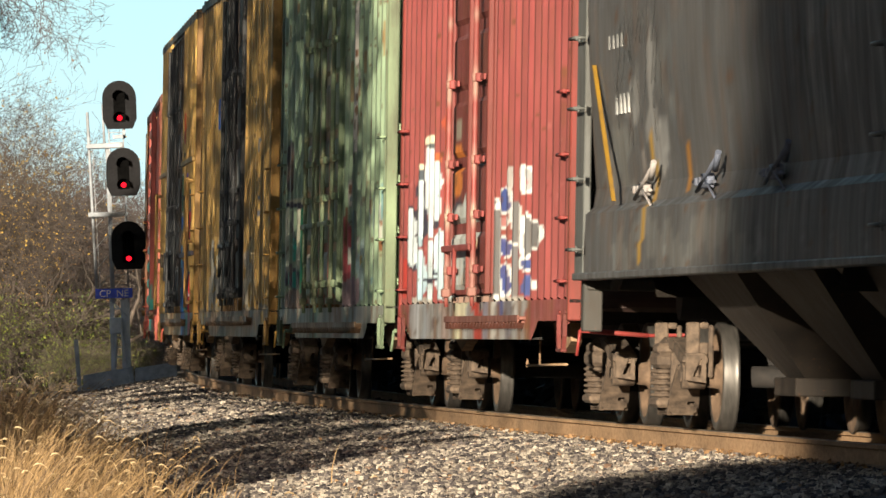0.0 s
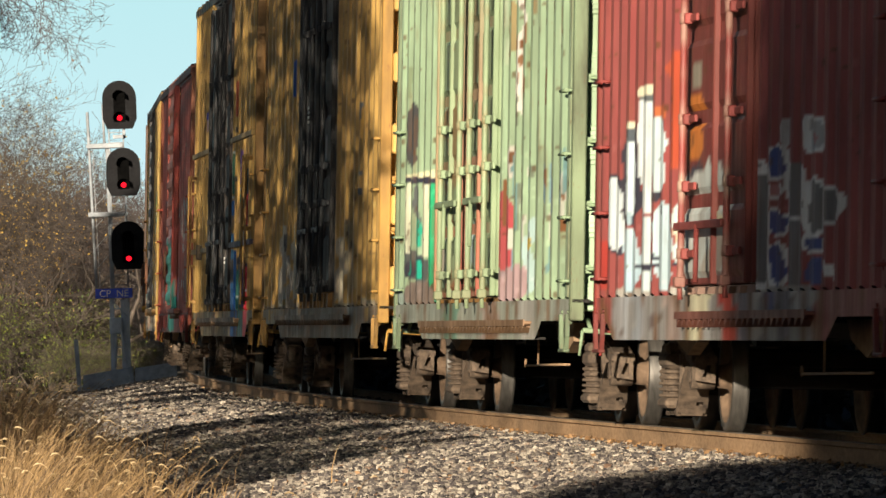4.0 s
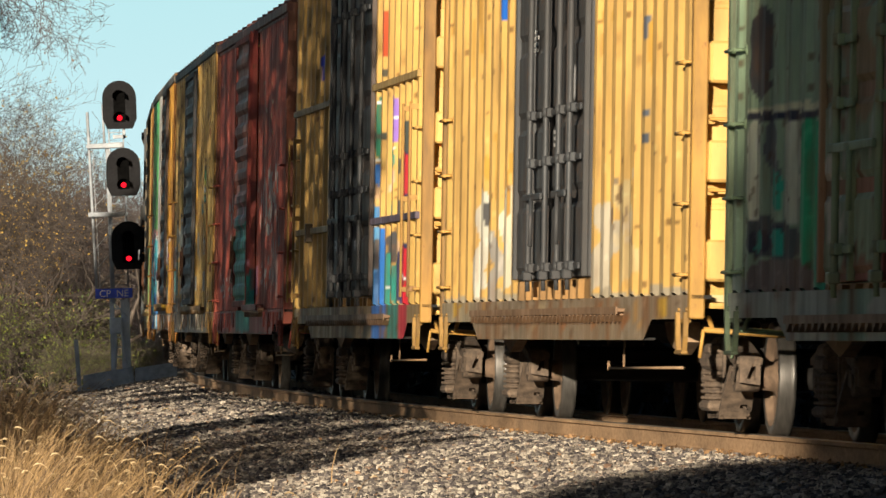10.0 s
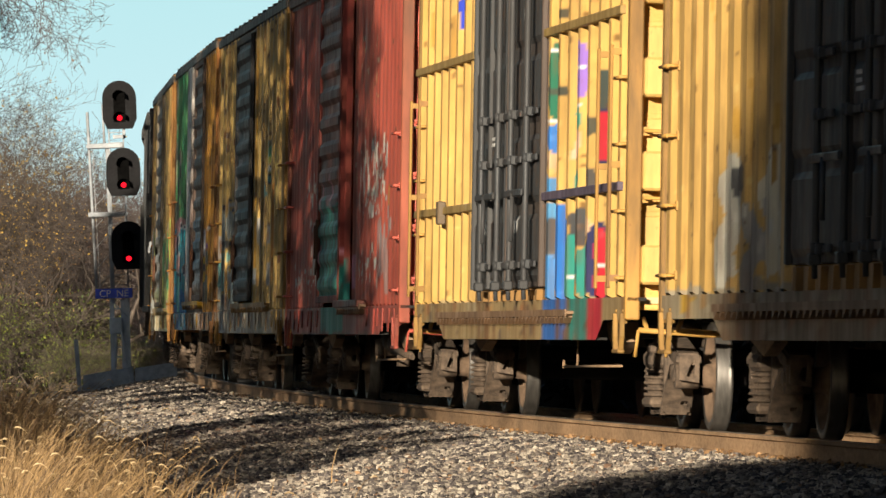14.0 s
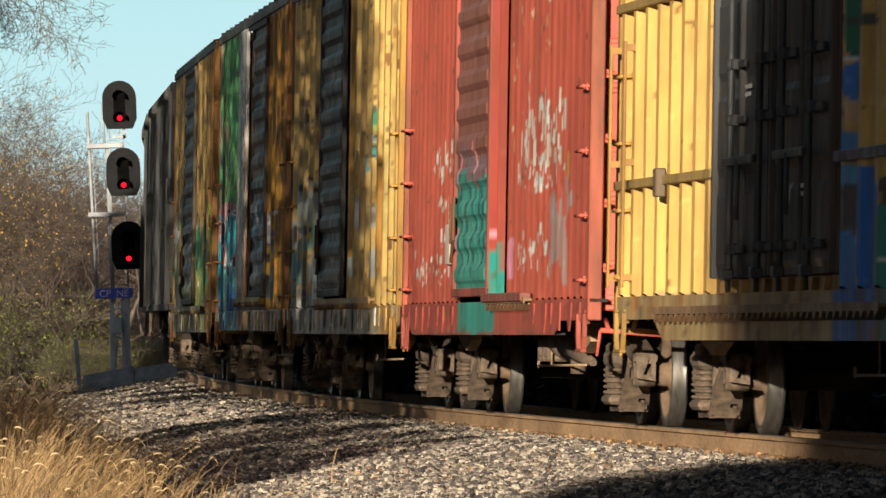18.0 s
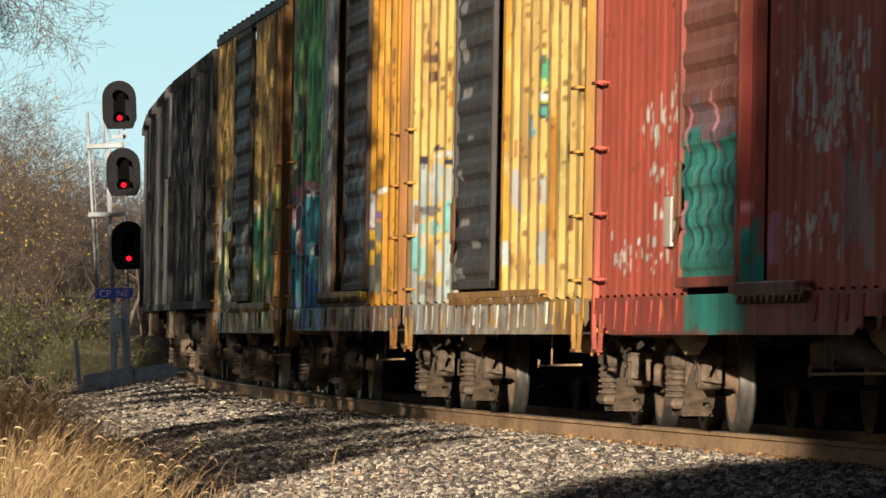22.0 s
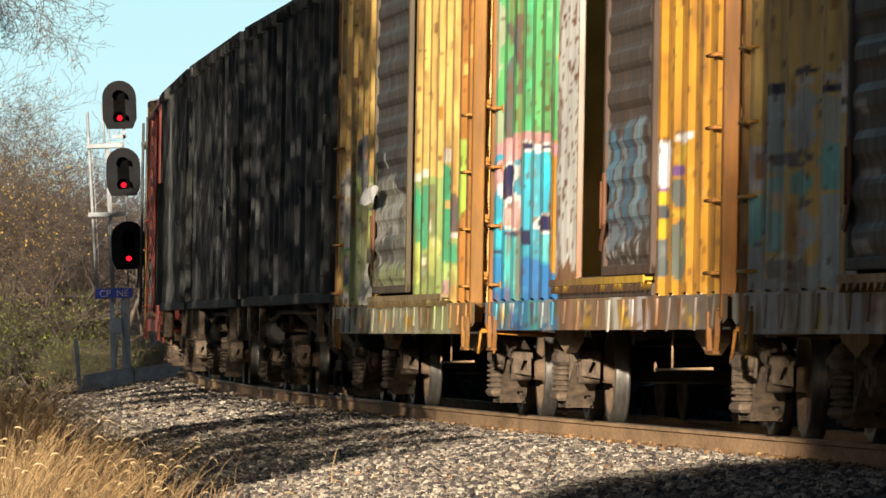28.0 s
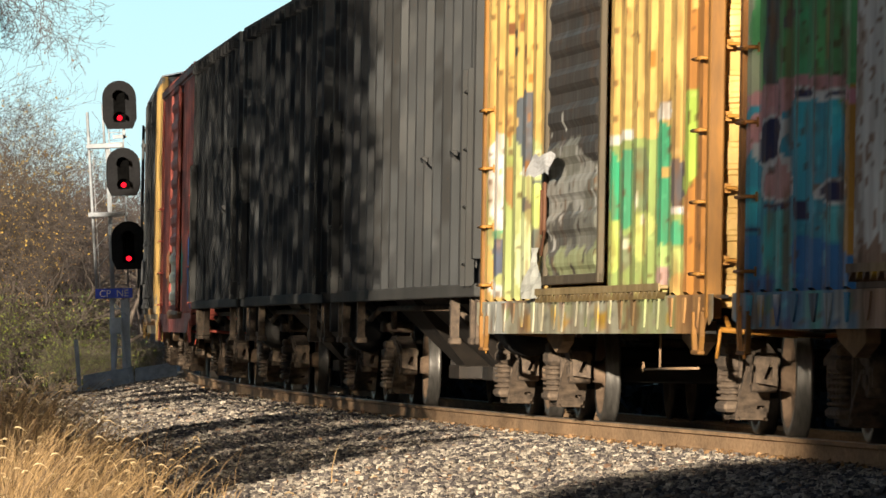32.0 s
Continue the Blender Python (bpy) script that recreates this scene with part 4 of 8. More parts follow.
# red boxcar with narrow ribs and white lettering sprayed low on it
INK = (0.03, 0.035, 0.06)
tag1 = [
    blob([(-7.00, 2.00), (-6.14, 2.03), (-5.98, 1.41), (-6.52, 1.41), (-6.91, 1.48)], (0.70, 0.79, 0.82), INK),
    blob([(-6.03, 2.38), (-5.23, 2.44), (-5.10, 1.68), (-5.97, 1.62)], (0.66, 0.78, 0.82), INK),
    blob([(-5.97, 2.45), (-5.23, 2.43), (-5.22, 2.37), (-5.95, 2.38)], (0.78, 0.76, 0.56)),
    blob([(-5.19, 2.62), (-4.39, 2.66), (-4.22, 1.67), (-5.04, 1.71)], (0.74, 0.82, 0.84)),
    blob([(-5.20, 2.68), (-4.40, 2.71), (-4.38, 2.62), (-5.19, 2.61)], (0.80, 0.78, 0.58)),
    blob([(-5.15, 2.63), (-4.38, 2.62), (-4.37, 2.56), (-5.14, 2.58)], (0.12, 0.14, 0.15)),
    blob([(-4.28, 2.45), (-3.54, 2.46), (-3.53, 1.87), (-3.89, 1.81), (-4.19, 1.88)], (0.60, 0.75, 0.78)),
    blob([(-4.18, 2.52), (-3.55, 2.51), (-3.53, 2.40), (-4.16, 2.42)], (0.62, 0.16, 0.06)),
    blob([(-5.98, 1.71), (-5.35, 1.70), (-5.33, 1.61), (-5.97, 1.61)], INK),
    blob([(-4.42, 1.88), (-3.80, 1.84), (-3.89, 1.78), (-4.41, 1.80)], INK),
    blob([(-5.85, 2.37), (-5.27, 2.36), (-5.25, 2.27), (-5.84, 2.28)], (0.10, 0.12, 0.14)),
    blob([(-6.11, 1.60), (-5.09, 1.59), (-5.00, 1.09), (-6.02, 1.10)], (0.58, 0.74, 0.80), None, 0.01, (0.44, 0.62, 0.72)),
    blob([(-5.03, 1.66), (-4.24, 1.66), (-4.14, 1.09), (-4.93, 1.09)], (0.66, 0.78, 0.80)),
    blob([(-4.17, 1.79), (-3.10, 1.75), (-2.98, 1.09), (-4.05, 1.09)], (0.56, 0.72, 0.78)),
    blob([(-5.13, 1.30), (-3.66, 1.29), (-3.66, 1.26), (-5.13, 1.26)], INK),
    blob([(-4.29, 1.37), (-3.72, 1.36), (-3.72, 1.32), (-4.28, 1.33)], INK),
    blob([(-3.06, 1.84), (-1.88, 1.79), (-0.89, 1.75), (-0.84, 1.08), (-2.94, 1.09)], (0.60, 0.72, 0.72)),
    blob([(-2.98, 1.59), (-2.41, 1.59), (-2.38, 1.41), (-2.95, 1.41)], (0.70, 0.66, 0.46)),
    blob([(-3.02, 1.30), (-1.14, 1.29), (-1.13, 1.26), (-3.01, 1.27)], INK),
    blob([(-1.83, 1.49), (-1.17, 1.49), (-1.15, 1.38), (-1.81, 1.38)], (0.62, 0.60, 0.44)),
    blob([(1.08, 2.01), (1.91, 1.93), (2.00, 1.11), (1.11, 1.09), (1.11, 1.60)], (0.17, 0.17, 0.17), WHT),
    blob([(1.30, 1.94), (1.96, 1.90), (1.92, 1.86), (1.31, 1.89)], WHT),
    blob([(1.99, 2.06), (2.73, 2.06), (2.77, 1.85), (2.03, 1.83)], (0.06, 0.09, 0.27), WHT),
    blob([(2.59, 2.24), (2.82, 2.26), (2.85, 2.06), (2.53, 2.08)], (0.62, 0.60, 0.58)),
    blob([(2.05, 1.80), (2.58, 1.80), (2.59, 1.71), (2.07, 1.71)], (0.50, 0.22, 0.22), WHT, 0.010),
    blob([(2.81, 1.93), (3.62, 1.92), (3.59, 1.56), (2.89, 1.55)], (0.19, 0.19, 0.19), WHT),
    blob([(3.68, 2.25), (4.45, 2.19), (4.37, 1.99), (3.76, 2.00)], (0.40, 0.41, 0.41), WHT),
    blob([(3.93, 2.12), (4.24, 2.11), (4.25, 2.05), (3.94, 2.06)], (0.46, 0.20, 0.20)),
    blob([(3.71, 1.81), (4.40, 1.79), (4.42, 1.44), (3.77, 1.41)], (0.18, 0.18, 0.18), WHT),
    blob([(4.48, 1.75), (5.24, 1.71), (5.19, 1.51), (4.56, 1.49)], (0.17, 0.17, 0.17), WHT),
    blob([(2.06, 1.63), (2.77, 1.59), (2.75, 1.44), (2.09, 1.45)], (0.06, 0.09, 0.27), WHT, 0.010),
    blob([(2.08, 1.39), (2.72, 1.39), (2.77, 1.09), (2.13, 1.09)], (0.06, 0.09, 0.27), WHT, 0.010),
    blob([(2.85, 1.53), (3.60, 1.53), (3.67, 1.08), (2.93, 1.08)], (0.20, 0.20, 0.21)),
    blob([(3.67, 1.42), (4.38, 1.41), (4.40, 1.31), (3.69, 1.32)], (0.07, 0.10, 0.27), WHT, 0.010),
    blob([(3.72, 1.28), (4.40, 1.27), (4.43, 1.08), (3.75, 1.08)], (0.07, 0.10, 0.27)),
    blob([(4.48, 1.27), (5.13, 1.17), (5.07, 1.11), (4.50, 1.17)], WHT),
    blob([(1.14, 1.12), (1.84, 1.12), (1.85, 1.07), (1.15, 1.07)], WHT)]
p = painter(RED1, [(-6.8, 4.5, 0.9, 1.10, (0.42, 0.40, 0.36), 0.05), (-3.4, -2.4, 2.0, 2.9, (0.55, 0.10, 0.05), 0.05), (-7.6, -7.0, 1.1, 1.5, (0.45, 0.05, 0.04), 0.03)] + tag1
            + dabs(-6.6, -2.4, 1.1, 1.9, 16, ((0.40, 0.55, 0.62), (0.78, 0.76, 0.60), INK), 41, 0.10) + dabs(5.4, 6.2, 1.9, 2.2, 6, ((0.16, 0.04, 0.035),), 43, 0.06), 1.0, 0.13, runs=14)
sill = painter((0.36, 0.36, 0.35), [(-7.8, -6.5, 0.6, 1.2, (0.42, 0.10, 0.09), 0.05), (-6.4, -5.4, 0.6, 1.2, (0.48, 0.50, 0.52), 0.04), (-5.2, -4.6, 0.6, 1.2, (0.40, 0.43, 0.46), 0.03), (-4.2, -3.9, 0.7, 0.95, (0.16, 0.13, 0.13), 0.05), (-3.2, -2.3, 0.6, 1.2, (0.50, 0.40, 0.36), 0.05), (-2.1, -1.0, 0.6, 1.2, (0.62, 0.60, 0.42), 0.05), (-0.4, 0.4, 0.6, 1.2, (0.5, 0.04, 0.03), 0.05),
                                    (0.6, 1.1, 0.6, 1.2, (0.24, 0.24, 0.30), 0.03), (1.2, 1.8, 0.6, 1.2, (0.62, 0.62, 0.58), 0.03), (1.9, 2.3, 0.9, 1.2, (0.08, 0.10, 0.26), 0.02), (2.5, 3.1, 0.6, 1.2, (0.18, 0.17, 0.19), 0.03), (3.3, 3.9, 0.9, 1.2, (0.62, 0.62, 0.60), 0.02), (4.4, 8, 0.6, 1.2, RED1, 0.05)], 2.0, 0.6)
# Ends coloured near-black, to carry the shade of the gap between the cars.
car1 = boxcar("dull red ribbed boxcar with white and blue spray paint", 85.75, 15.30, 5.0, RED1, p, (1.44, 1.89), (-2.3, 1.3), (-2.26, 4.3, 0.90), sill,
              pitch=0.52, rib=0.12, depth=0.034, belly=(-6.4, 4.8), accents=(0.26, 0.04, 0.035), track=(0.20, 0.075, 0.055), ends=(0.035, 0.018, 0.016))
plug_door(car1, -2.3, 1.3, 1.12, 4.85, painter((0.17, 0.035, 0.03), [(-2.3, 0.2, 1.1, 1.95, (0.52, 0.58, 0.56), 0.06), (-1.1, 0.0, 1.2, 1.5, (0.45, 0.42, 0.36), 0.06), (-1.9, -1.2, 2.05, 2.55, (0.62, 0.20, 0.03), 0.02), (-1.9, -1.2, 1.95, 2.02, INK, 0.02), (-1.8, -1.2, 2.55, 2.75, (0.30, 0.28, 0.22), 0.02), (-0.4, 0.3, 1.55, 1.66, (0.70, 0.64, 0.40), 0.02)]),
          [-1.7, 0.7], (0.24, 0.05, 0.045), (1.35, 1.85, 2.35, 3.1), foot=(0.30, 0.20, 0.16), worn=(0.50, 0.44, 0.34))

# pale green boxcar with twin plug doors
p = painter(GREEN2, [(-7.9, -4.5, 0.9, 1.12, (0.22, 0.28, 0.25), 0.08)] + [
    blob([(-6.91, 3.09), (-6.06, 3.07), (-6.12, 2.40), (-6.92, 2.40)], (0.055, 0.06, 0.065)),
    blob([(-6.92, 1.29), (-3.95, 1.27), (-3.91, 0.98), (-6.88, 0.99)], (0.20, 0.16, 0.14)),
    blob([(-7.00, 1.59), (-6.01, 1.58), (-4.67, 1.48), (-4.58, 1.27), (-6.96, 1.30)], (0.09, 0.115, 0.115)),
    blob([(-7.05, 2.27), (-6.37, 2.26), (-6.42, 1.57), (-7.00, 1.58)], (0.74, 0.78, 0.58)),
    blob([(-6.27, 2.26), (-5.64, 2.25), (-5.52, 1.66), (-6.13, 1.85)], (0.13, 0.15, 0.15)),
    blob([(-5.96, 1.97), (-5.51, 1.86), (-5.47, 1.60), (-5.98, 1.68)], (0.03, 0.42, 0.28)),
    blob([(-5.52, 2.25), (-4.67, 2.24), (-4.71, 1.49), (-5.42, 1.53)], (0.74, 0.78, 0.58)),
    blob([(-4.63, 2.23), (-3.56, 2.21), (-3.55, 1.49), (-3.90, 1.19), (-4.41, 1.22), (-4.58, 1.70)], (0.02, 0.45, 0.20)),
    blob([(-7.06, 2.37), (-3.58, 2.33), (-3.57, 2.26), (-7.05, 2.31)], (0.75, 0.74, 0.48)),
    blob([(-7.06, 2.33), (-3.57, 2.27), (-3.56, 2.21), (-5.48, 2.24), (-7.05, 2.27)], INK),
    blob([(-6.81, 1.49), (-6.22, 1.48), (-6.20, 1.32), (-6.79, 1.32)], (0.02, 0.38, 0.27), INK, 0.012),
    blob([(-6.04, 1.50), (-5.40, 1.49), (-5.37, 1.30), (-6.01, 1.30)], (0.02, 0.42, 0.30), INK, 0.012),
    blob([(-3.87, 1.44), (-3.46, 1.44), (-3.41, 1.02), (-3.82, 1.02)], (0.05, 0.40, 0.24)),
    blob([(1.79, 2.07), (3.09, 1.96), (3.27, 1.36), (1.96, 1.31)], (0.44, 0.08, 0.09)),
    blob([(1.88, 1.32), (3.27, 1.36), (3.41, 1.00), (1.92, 1.01)], (0.30, 0.24, 0.26)),
    blob([(2.74, 2.44), (3.25, 2.42), (3.28, 2.13), (2.77, 2.15)], (0.66, 0.64, 0.56)),
    blob([(2.81, 2.38), (3.19, 2.38), (3.06, 2.26), (2.85, 2.26)], RUST)] + [(3.4, 3.9, 2.7, 5.0, (0.80, 0.78, 0.70), 0.04), (1.9, 4.2, 1.05, 1.35, (0.40, 0.28, 0.29), 0.05),
    (4.2, 4.9, 1.1, 1.75, (0.45, 0.62, 0.60), 0.05), (4.3, 4.6, 1.5, 1.62, (0.60, 0.42, 0.04), 0.02)] + dabs(3.2, 4.0, 2.2, 4.2, 24, (RUST, (0.30, 0.16, 0.08)), 5) + dabs(2.0, 7.2, 1.1, 2.5, 60, ((0.16, 0.30, 0.30), RUST, (0.55, 0.58, 0.50), (0.18, 0.22, 0.16), (0.20, 0.36, 0.44)), 23, 0.4) + dabs(-7.8, 7.8, 2.4, 4.8, 60, ((0.24, 0.32, 0.19), (0.42, 0.52, 0.36), (0.30, 0.24, 0.12)), 24, 0.5), 3.0, 0.22, runs=34, fleck=0.03)
sill = painter((0.36, 0.40, 0.34), [(-3, -1.5, 0.6, 1.2, (0.16, 0.32, 0.24), 0.06), (0.5, 2.0, 0.6, 1.2, (0.40, 0.34, 0.30), 0.06), (3.8, 5.2, 0.6, 1.2, (0.46, 0.46, 0.42), 0.05)], 4.0, 0.6)
car2 = boxcar("pale green ribbed boxcar, rust-streaked, with spray paint", 68.59, 15.96, 5.0, GREEN2, p, (2.0, 2.2), (-3.45, 1.9), (-4.7, 4.9, 0.86), sill, pitch=0.62, rib=0.16, depth=0.036, belly=(-5.0, 5.2), accents=(0.25, 0.35, 0.21))
plug_door(car2, -3.45, 1.9, 1.1, 4.85, painter((0.25, 0.34, 0.20), dabs(-3.6, 1.7, 1.2, 2.6, 60, (RUST, (0.45, 0.42, 0.30), (0.14, 0.18, 0.12), (0.40, 0.46, 0.36)), 22, 0.2) + [(-3.3, -2.7, 1.3, 1.9, (0.60, 0.55, 0.42), 0.05), (-2.6, -1.2, 2.2, 3.0, (0.30, 0.21, 0.10), 0.08), (-0.8, 0.4, 1.35, 1.75, (0.40, 0.52, 0.50), 0.06),
                                             (-3.5, 1.5, 1.1, 1.22, (0.30, 0.13, 0.06), 0.05), (-1.2, 1.0, 1.0, 1.18, (0.40, 0.10, 0.07), 0.04), (-0.6, 0.2, 2.6, 4.0, (0.24, 0.20, 0.11), 0.08)]),
          [-2.3, -0.55, 0.35, 1.75], (0.24, 0.32, 0.19), (1.31, 2.27, 2.69, 4.0), 2, worn=(0.30, 0.17, 0.08))

# tall yellow boxcar with a black rodded door
p = painter(YEL, [
    (-9.3, 9.3, 1.0, 1.1, (0.36, 0.31, 0.22), 0.03), (-6.2, -5.2, 1.1, 2.0, (0.62, 0.60, 0.50), 0.05), (-5.0, -4.2, 1.1, 1.75, (0.36, 0.34, 0.30), 0.06), (-4.0, -3.1, 1.1, 2.0, (0.72, 0.66, 0.48), 0.04),
    (-5.5, -4.9, 1.75, 1.98, (0.10, 0.10, 0.10), 0.015), (2.9, 4.4, 1.1, 1.8, (0.52, 0.46, 0.34), 0.08), (4.5, 5.6, 1.1, 1.9, (0.60, 0.46, 0.22), 0.08), (4.4, 4.9, 1.78, 1.95, (0.20, 0.13, 0.06), 0.02),
    (6.0, 6.4, 3.04, 3.24, (0.12, 0.15, 0.19), 0.0), (6.0, 6.4, 2.44, 2.51, (0.12, 0.15, 0.19), 0.0), (6.0, 6.4, 2.25, 2.31, (0.10, 0.12, 0.15), 0.0), (-4.2, -3.9, 3.55, 4.0, BLUE, 0.01)] + dabs(2.9, 5.6, 1.2, 2.0, 26, ((0.40, 0.30, 0.16), (0.62, 0.52, 0.34), (0.24, 0.18, 0.11)), 6) + dabs(-6.2, -3.2, 1.1, 1.9, 22, ((0.70, 0.68, 0.58), (0.45, 0.42, 0.36), (0.22, 0.17, 0.12)), 7) + dabs(-9, 9, 1.4, 5.2, 90, ((0.54, 0.31, 0.06), (0.70, 0.45, 0.13), (0.46, 0.26, 0.06)), 25, 0.6), 5.0, 0.2, runs=26)
sill = painter((0.26, 0.20, 0.13), [(-5, 5.5, 0.84, 0.92, (0.30, 0.13, 0.05), 0.02), (-9.3, -6.2, 0.6, 1.2, (0.34, 0.28, 0.18), 0.04), (7.2, 7.9, 0.9, 1.05, (0.55, 0.33, 0.03), 0.01), (-8.2, -7.4, 0.9, 1.05, (0.55, 0.33, 0.03), 0.01)] + dabs(-8.5, 8.5, 0.74, 1.02, 70, ((0.42, 0.24, 0.08), (0.16, 0.11, 0.07), (0.46, 0.37, 0.22), (0.34, 0.15, 0.05)), 31, 0.16), 6.0, 0.6)
car3 = boxcar("tall yellow ribbed boxcar with a black rodded door", 49.59, 18.43, 5.5, YEL, p, (2.4, 2.0), (-2.6, 2.7), (-5.9, 5.2, 0.95), sill, pitch=0.66, rib=0.18, depth=0.038, belly=(-5.8, 6.4), accents=(0.50, 0.28, 0.065), end_pitch=0.75, end_depth=-0.1)
end_beams(car3, 18.43, 1.15, 5.3, 0.74, YEL)
plug_door(car3, -2.6, 2.7, 1.23, 5.3, painter(BLK, [(1.6, 1.9, 2.7, 3.0, (0.5, 0.5, 0.5), 0.01), (1.3, 1.5, 3.2, 3.4, (0.45, 0.45, 0.45), 0.01)]), [-0.8, 0.4, 1.35, 2.15], (0.036, 0.040, 0.044), (1.32, 2.22, 2.63, 4.2), 2)

# tall yellow boxcar with deep posts, level beams and bright spray paint
p = painter(YEL, [
    (-8.7, 8.7, 1.0, 1.06, (0.36, 0.27, 0.14), 0.02), (3.6, 4.4, 3.42, 3.5, (0.10, 0.09, 0.06), 0.0),
    (-4.6, -4.0, 3.62, 3.95, (0.03, 0.06, 0.50), 0.01), (3.6, 4.3, 3.62, 4.1, (0.5, 0.08, 0.03), 0.02)] + [
    blob([(3.14, 3.25), (3.87, 3.25), (3.79, 2.56), (3.12, 2.58)], (0.03, 0.15, 0.09)),
    blob([(3.21, 3.19), (3.85, 3.17), (3.86, 3.13), (3.21, 3.15)], WHT),
    blob([(2.66, 2.87), (4.54, 2.82), (4.55, 2.75), (2.61, 2.82)], (0.07, 0.08, 0.06)),
    blob([(4.85, 3.20), (5.54, 3.17), (5.54, 2.69), (4.82, 2.72)], (0.30, 0.17, 0.58)),
    blob([(4.88, 2.99), (5.50, 2.97), (5.50, 2.94), (4.88, 2.95)], WHT),
    blob([(4.77, 2.66), (5.42, 2.66), (5.38, 2.42), (4.73, 2.44)], (0.03, 0.30, 0.22)),
    blob([(4.77, 2.69), (5.42, 2.67), (5.42, 2.64), (4.78, 2.66)], WHT),
    blob([(4.73, 2.46), (5.42, 2.46), (5.37, 2.18), (4.72, 2.17)], (0.75, 0.50, 0.34)),
    blob([(3.07, 2.55), (3.72, 2.53), (3.65, 2.25), (3.07, 2.33)], (0.04, 0.20, 0.60)),
    blob([(3.06, 2.59), (3.73, 2.58), (3.74, 2.54), (3.06, 2.56)], WHT),
    blob([(3.08, 2.32), (3.63, 2.24), (3.65, 2.12), (3.07, 2.16)], (0.70, 0.46, 0.26)),
    blob([(2.78, 2.12), (3.66, 2.06), (3.52, 1.91), (2.79, 1.91)], (0.06, 0.30, 0.64)),
    blob([(6.44, 2.89), (7.15, 2.88), (7.13, 2.56), (6.48, 2.62)], (0.06, 0.08, 0.07)),
    blob([(6.38, 2.62), (7.16, 2.54), (7.18, 2.25), (6.59, 2.08), (6.36, 2.13)], (0.60, 0.02, 0.04), NAVY),
    blob([(5.56, 2.56), (6.27, 2.54), (6.29, 2.38), (5.59, 2.39)], (0.10, 0.10, 0.07)),
    blob([(4.70, 2.12), (5.32, 2.13), (5.35, 1.94), (4.74, 1.90)], (0.03, 0.28, 0.21)),
    blob([(5.72, 2.17), (6.34, 2.08), (6.31, 1.94), (5.65, 1.97)], (0.10, 0.09, 0.08)),
    blob([(2.07, 1.06), (2.37, 1.23), (2.78, 1.43), (3.43, 1.48), (3.66, 1.03), (2.07, 1.03)], (0.05, 0.26, 0.62)),
    blob([(2.73, 1.77), (3.68, 1.88), (3.65, 1.41), (2.72, 1.44)], (0.08, 0.09, 0.10)),
    blob([(2.82, 1.88), (3.58, 1.87), (3.60, 1.73), (2.84, 1.74)], (0.10, 0.36, 0.66)),
    blob([(3.58, 1.86), (4.59, 1.84), (4.71, 1.04), (3.71, 1.04)], (0.02, 0.18, 0.60)),
    blob([(4.65, 1.80), (6.03, 1.78), (6.08, 1.48), (4.70, 1.50)], (0.07, 0.075, 0.08)),
    blob([(4.52, 1.61), (5.25, 1.57), (5.28, 1.04), (4.45, 1.04)], (0.03, 0.30, 0.24)),
    blob([(5.27, 1.49), (6.11, 1.48), (6.17, 1.03), (5.34, 1.04)], (0.03, 0.27, 0.22)),
    blob([(5.48, 1.74), (6.09, 1.73), (6.17, 1.56), (5.51, 1.55)], (0.70, 0.46, 0.28)),
    blob([(6.15, 1.66), (6.90, 1.66), (7.10, 1.31), (6.99, 1.03), (6.15, 1.03)], (0.60, 0.02, 0.04), NAVY),
    blob([(6.30, 1.37), (6.95, 1.33), (6.95, 1.30), (6.30, 1.34)], WHT),
    blob([(4.63, 1.26), (5.25, 1.25), (5.26, 1.22), (4.63, 1.22)], WHT),
    blob([(2.16, 1.15), (2.72, 1.15), (2.72, 1.11), (2.17, 1.11)], WHT)] + dabs(-8.5, 2.6, 1.2, 5.2, 80, ((0.54, 0.31, 0.06), (0.70, 0.45, 0.13), (0.46, 0.26, 0.06)), 26, 0.6), 7.0, 0.16, runs=26)
sill = painter((0.36, 0.26, 0.12), [(2.6, 4.4, 0.6, 1.2, (0.03, 0.15, 0.50), 0.02), (4.4, 5.9, 0.6, 1.2, TEAL, 0.02), (5.9, 6.9, 0.6, 1.2, (0.50, 0.02, 0.04), 0.02)] + dabs(-8.5, 2.4, 0.74, 1.02, 70, ((0.42, 0.24, 0.08), (0.16, 0.11, 0.07), (0.46, 0.37, 0.22), (0.34, 0.15, 0.05)), 32, 0.16), 8.0, 0.6)
car4 = boxcar("tall yellow boxcar with deep posts and colourful spray paint", 29.73, 17.29, 5.5, YEL, p, (2.0, 1.65), (-2.95, 2.8), (-5.9, 5.0, 0.94), sill, pitch=0.72, rib=0.16, depth=0.06, belly=(-5.8, 6.6), accents=(0.50, 0.28, 0.065), end_pitch=0.75, end_depth=-0.1)
end_beams(car4, 17.29, 1.15, 5.3, 0.74, YEL)
plug_door(car4, -2.95, 2.8, 1.16, 5.3, painter(BLK, [(-1.9, -1.5, 1.65, 1.8, WHT, 0.0), (0.6, 0.9, 1.65, 1.8, WHT, 0.0), (1.2, 1.7, 3.5, 3.65, WHT, 0.02)]), [-1.55, -0.15, 0.9, 2.15], (0.036, 0.040, 0.044), (1.36, 2.28, 2.68, 4.2), 2)
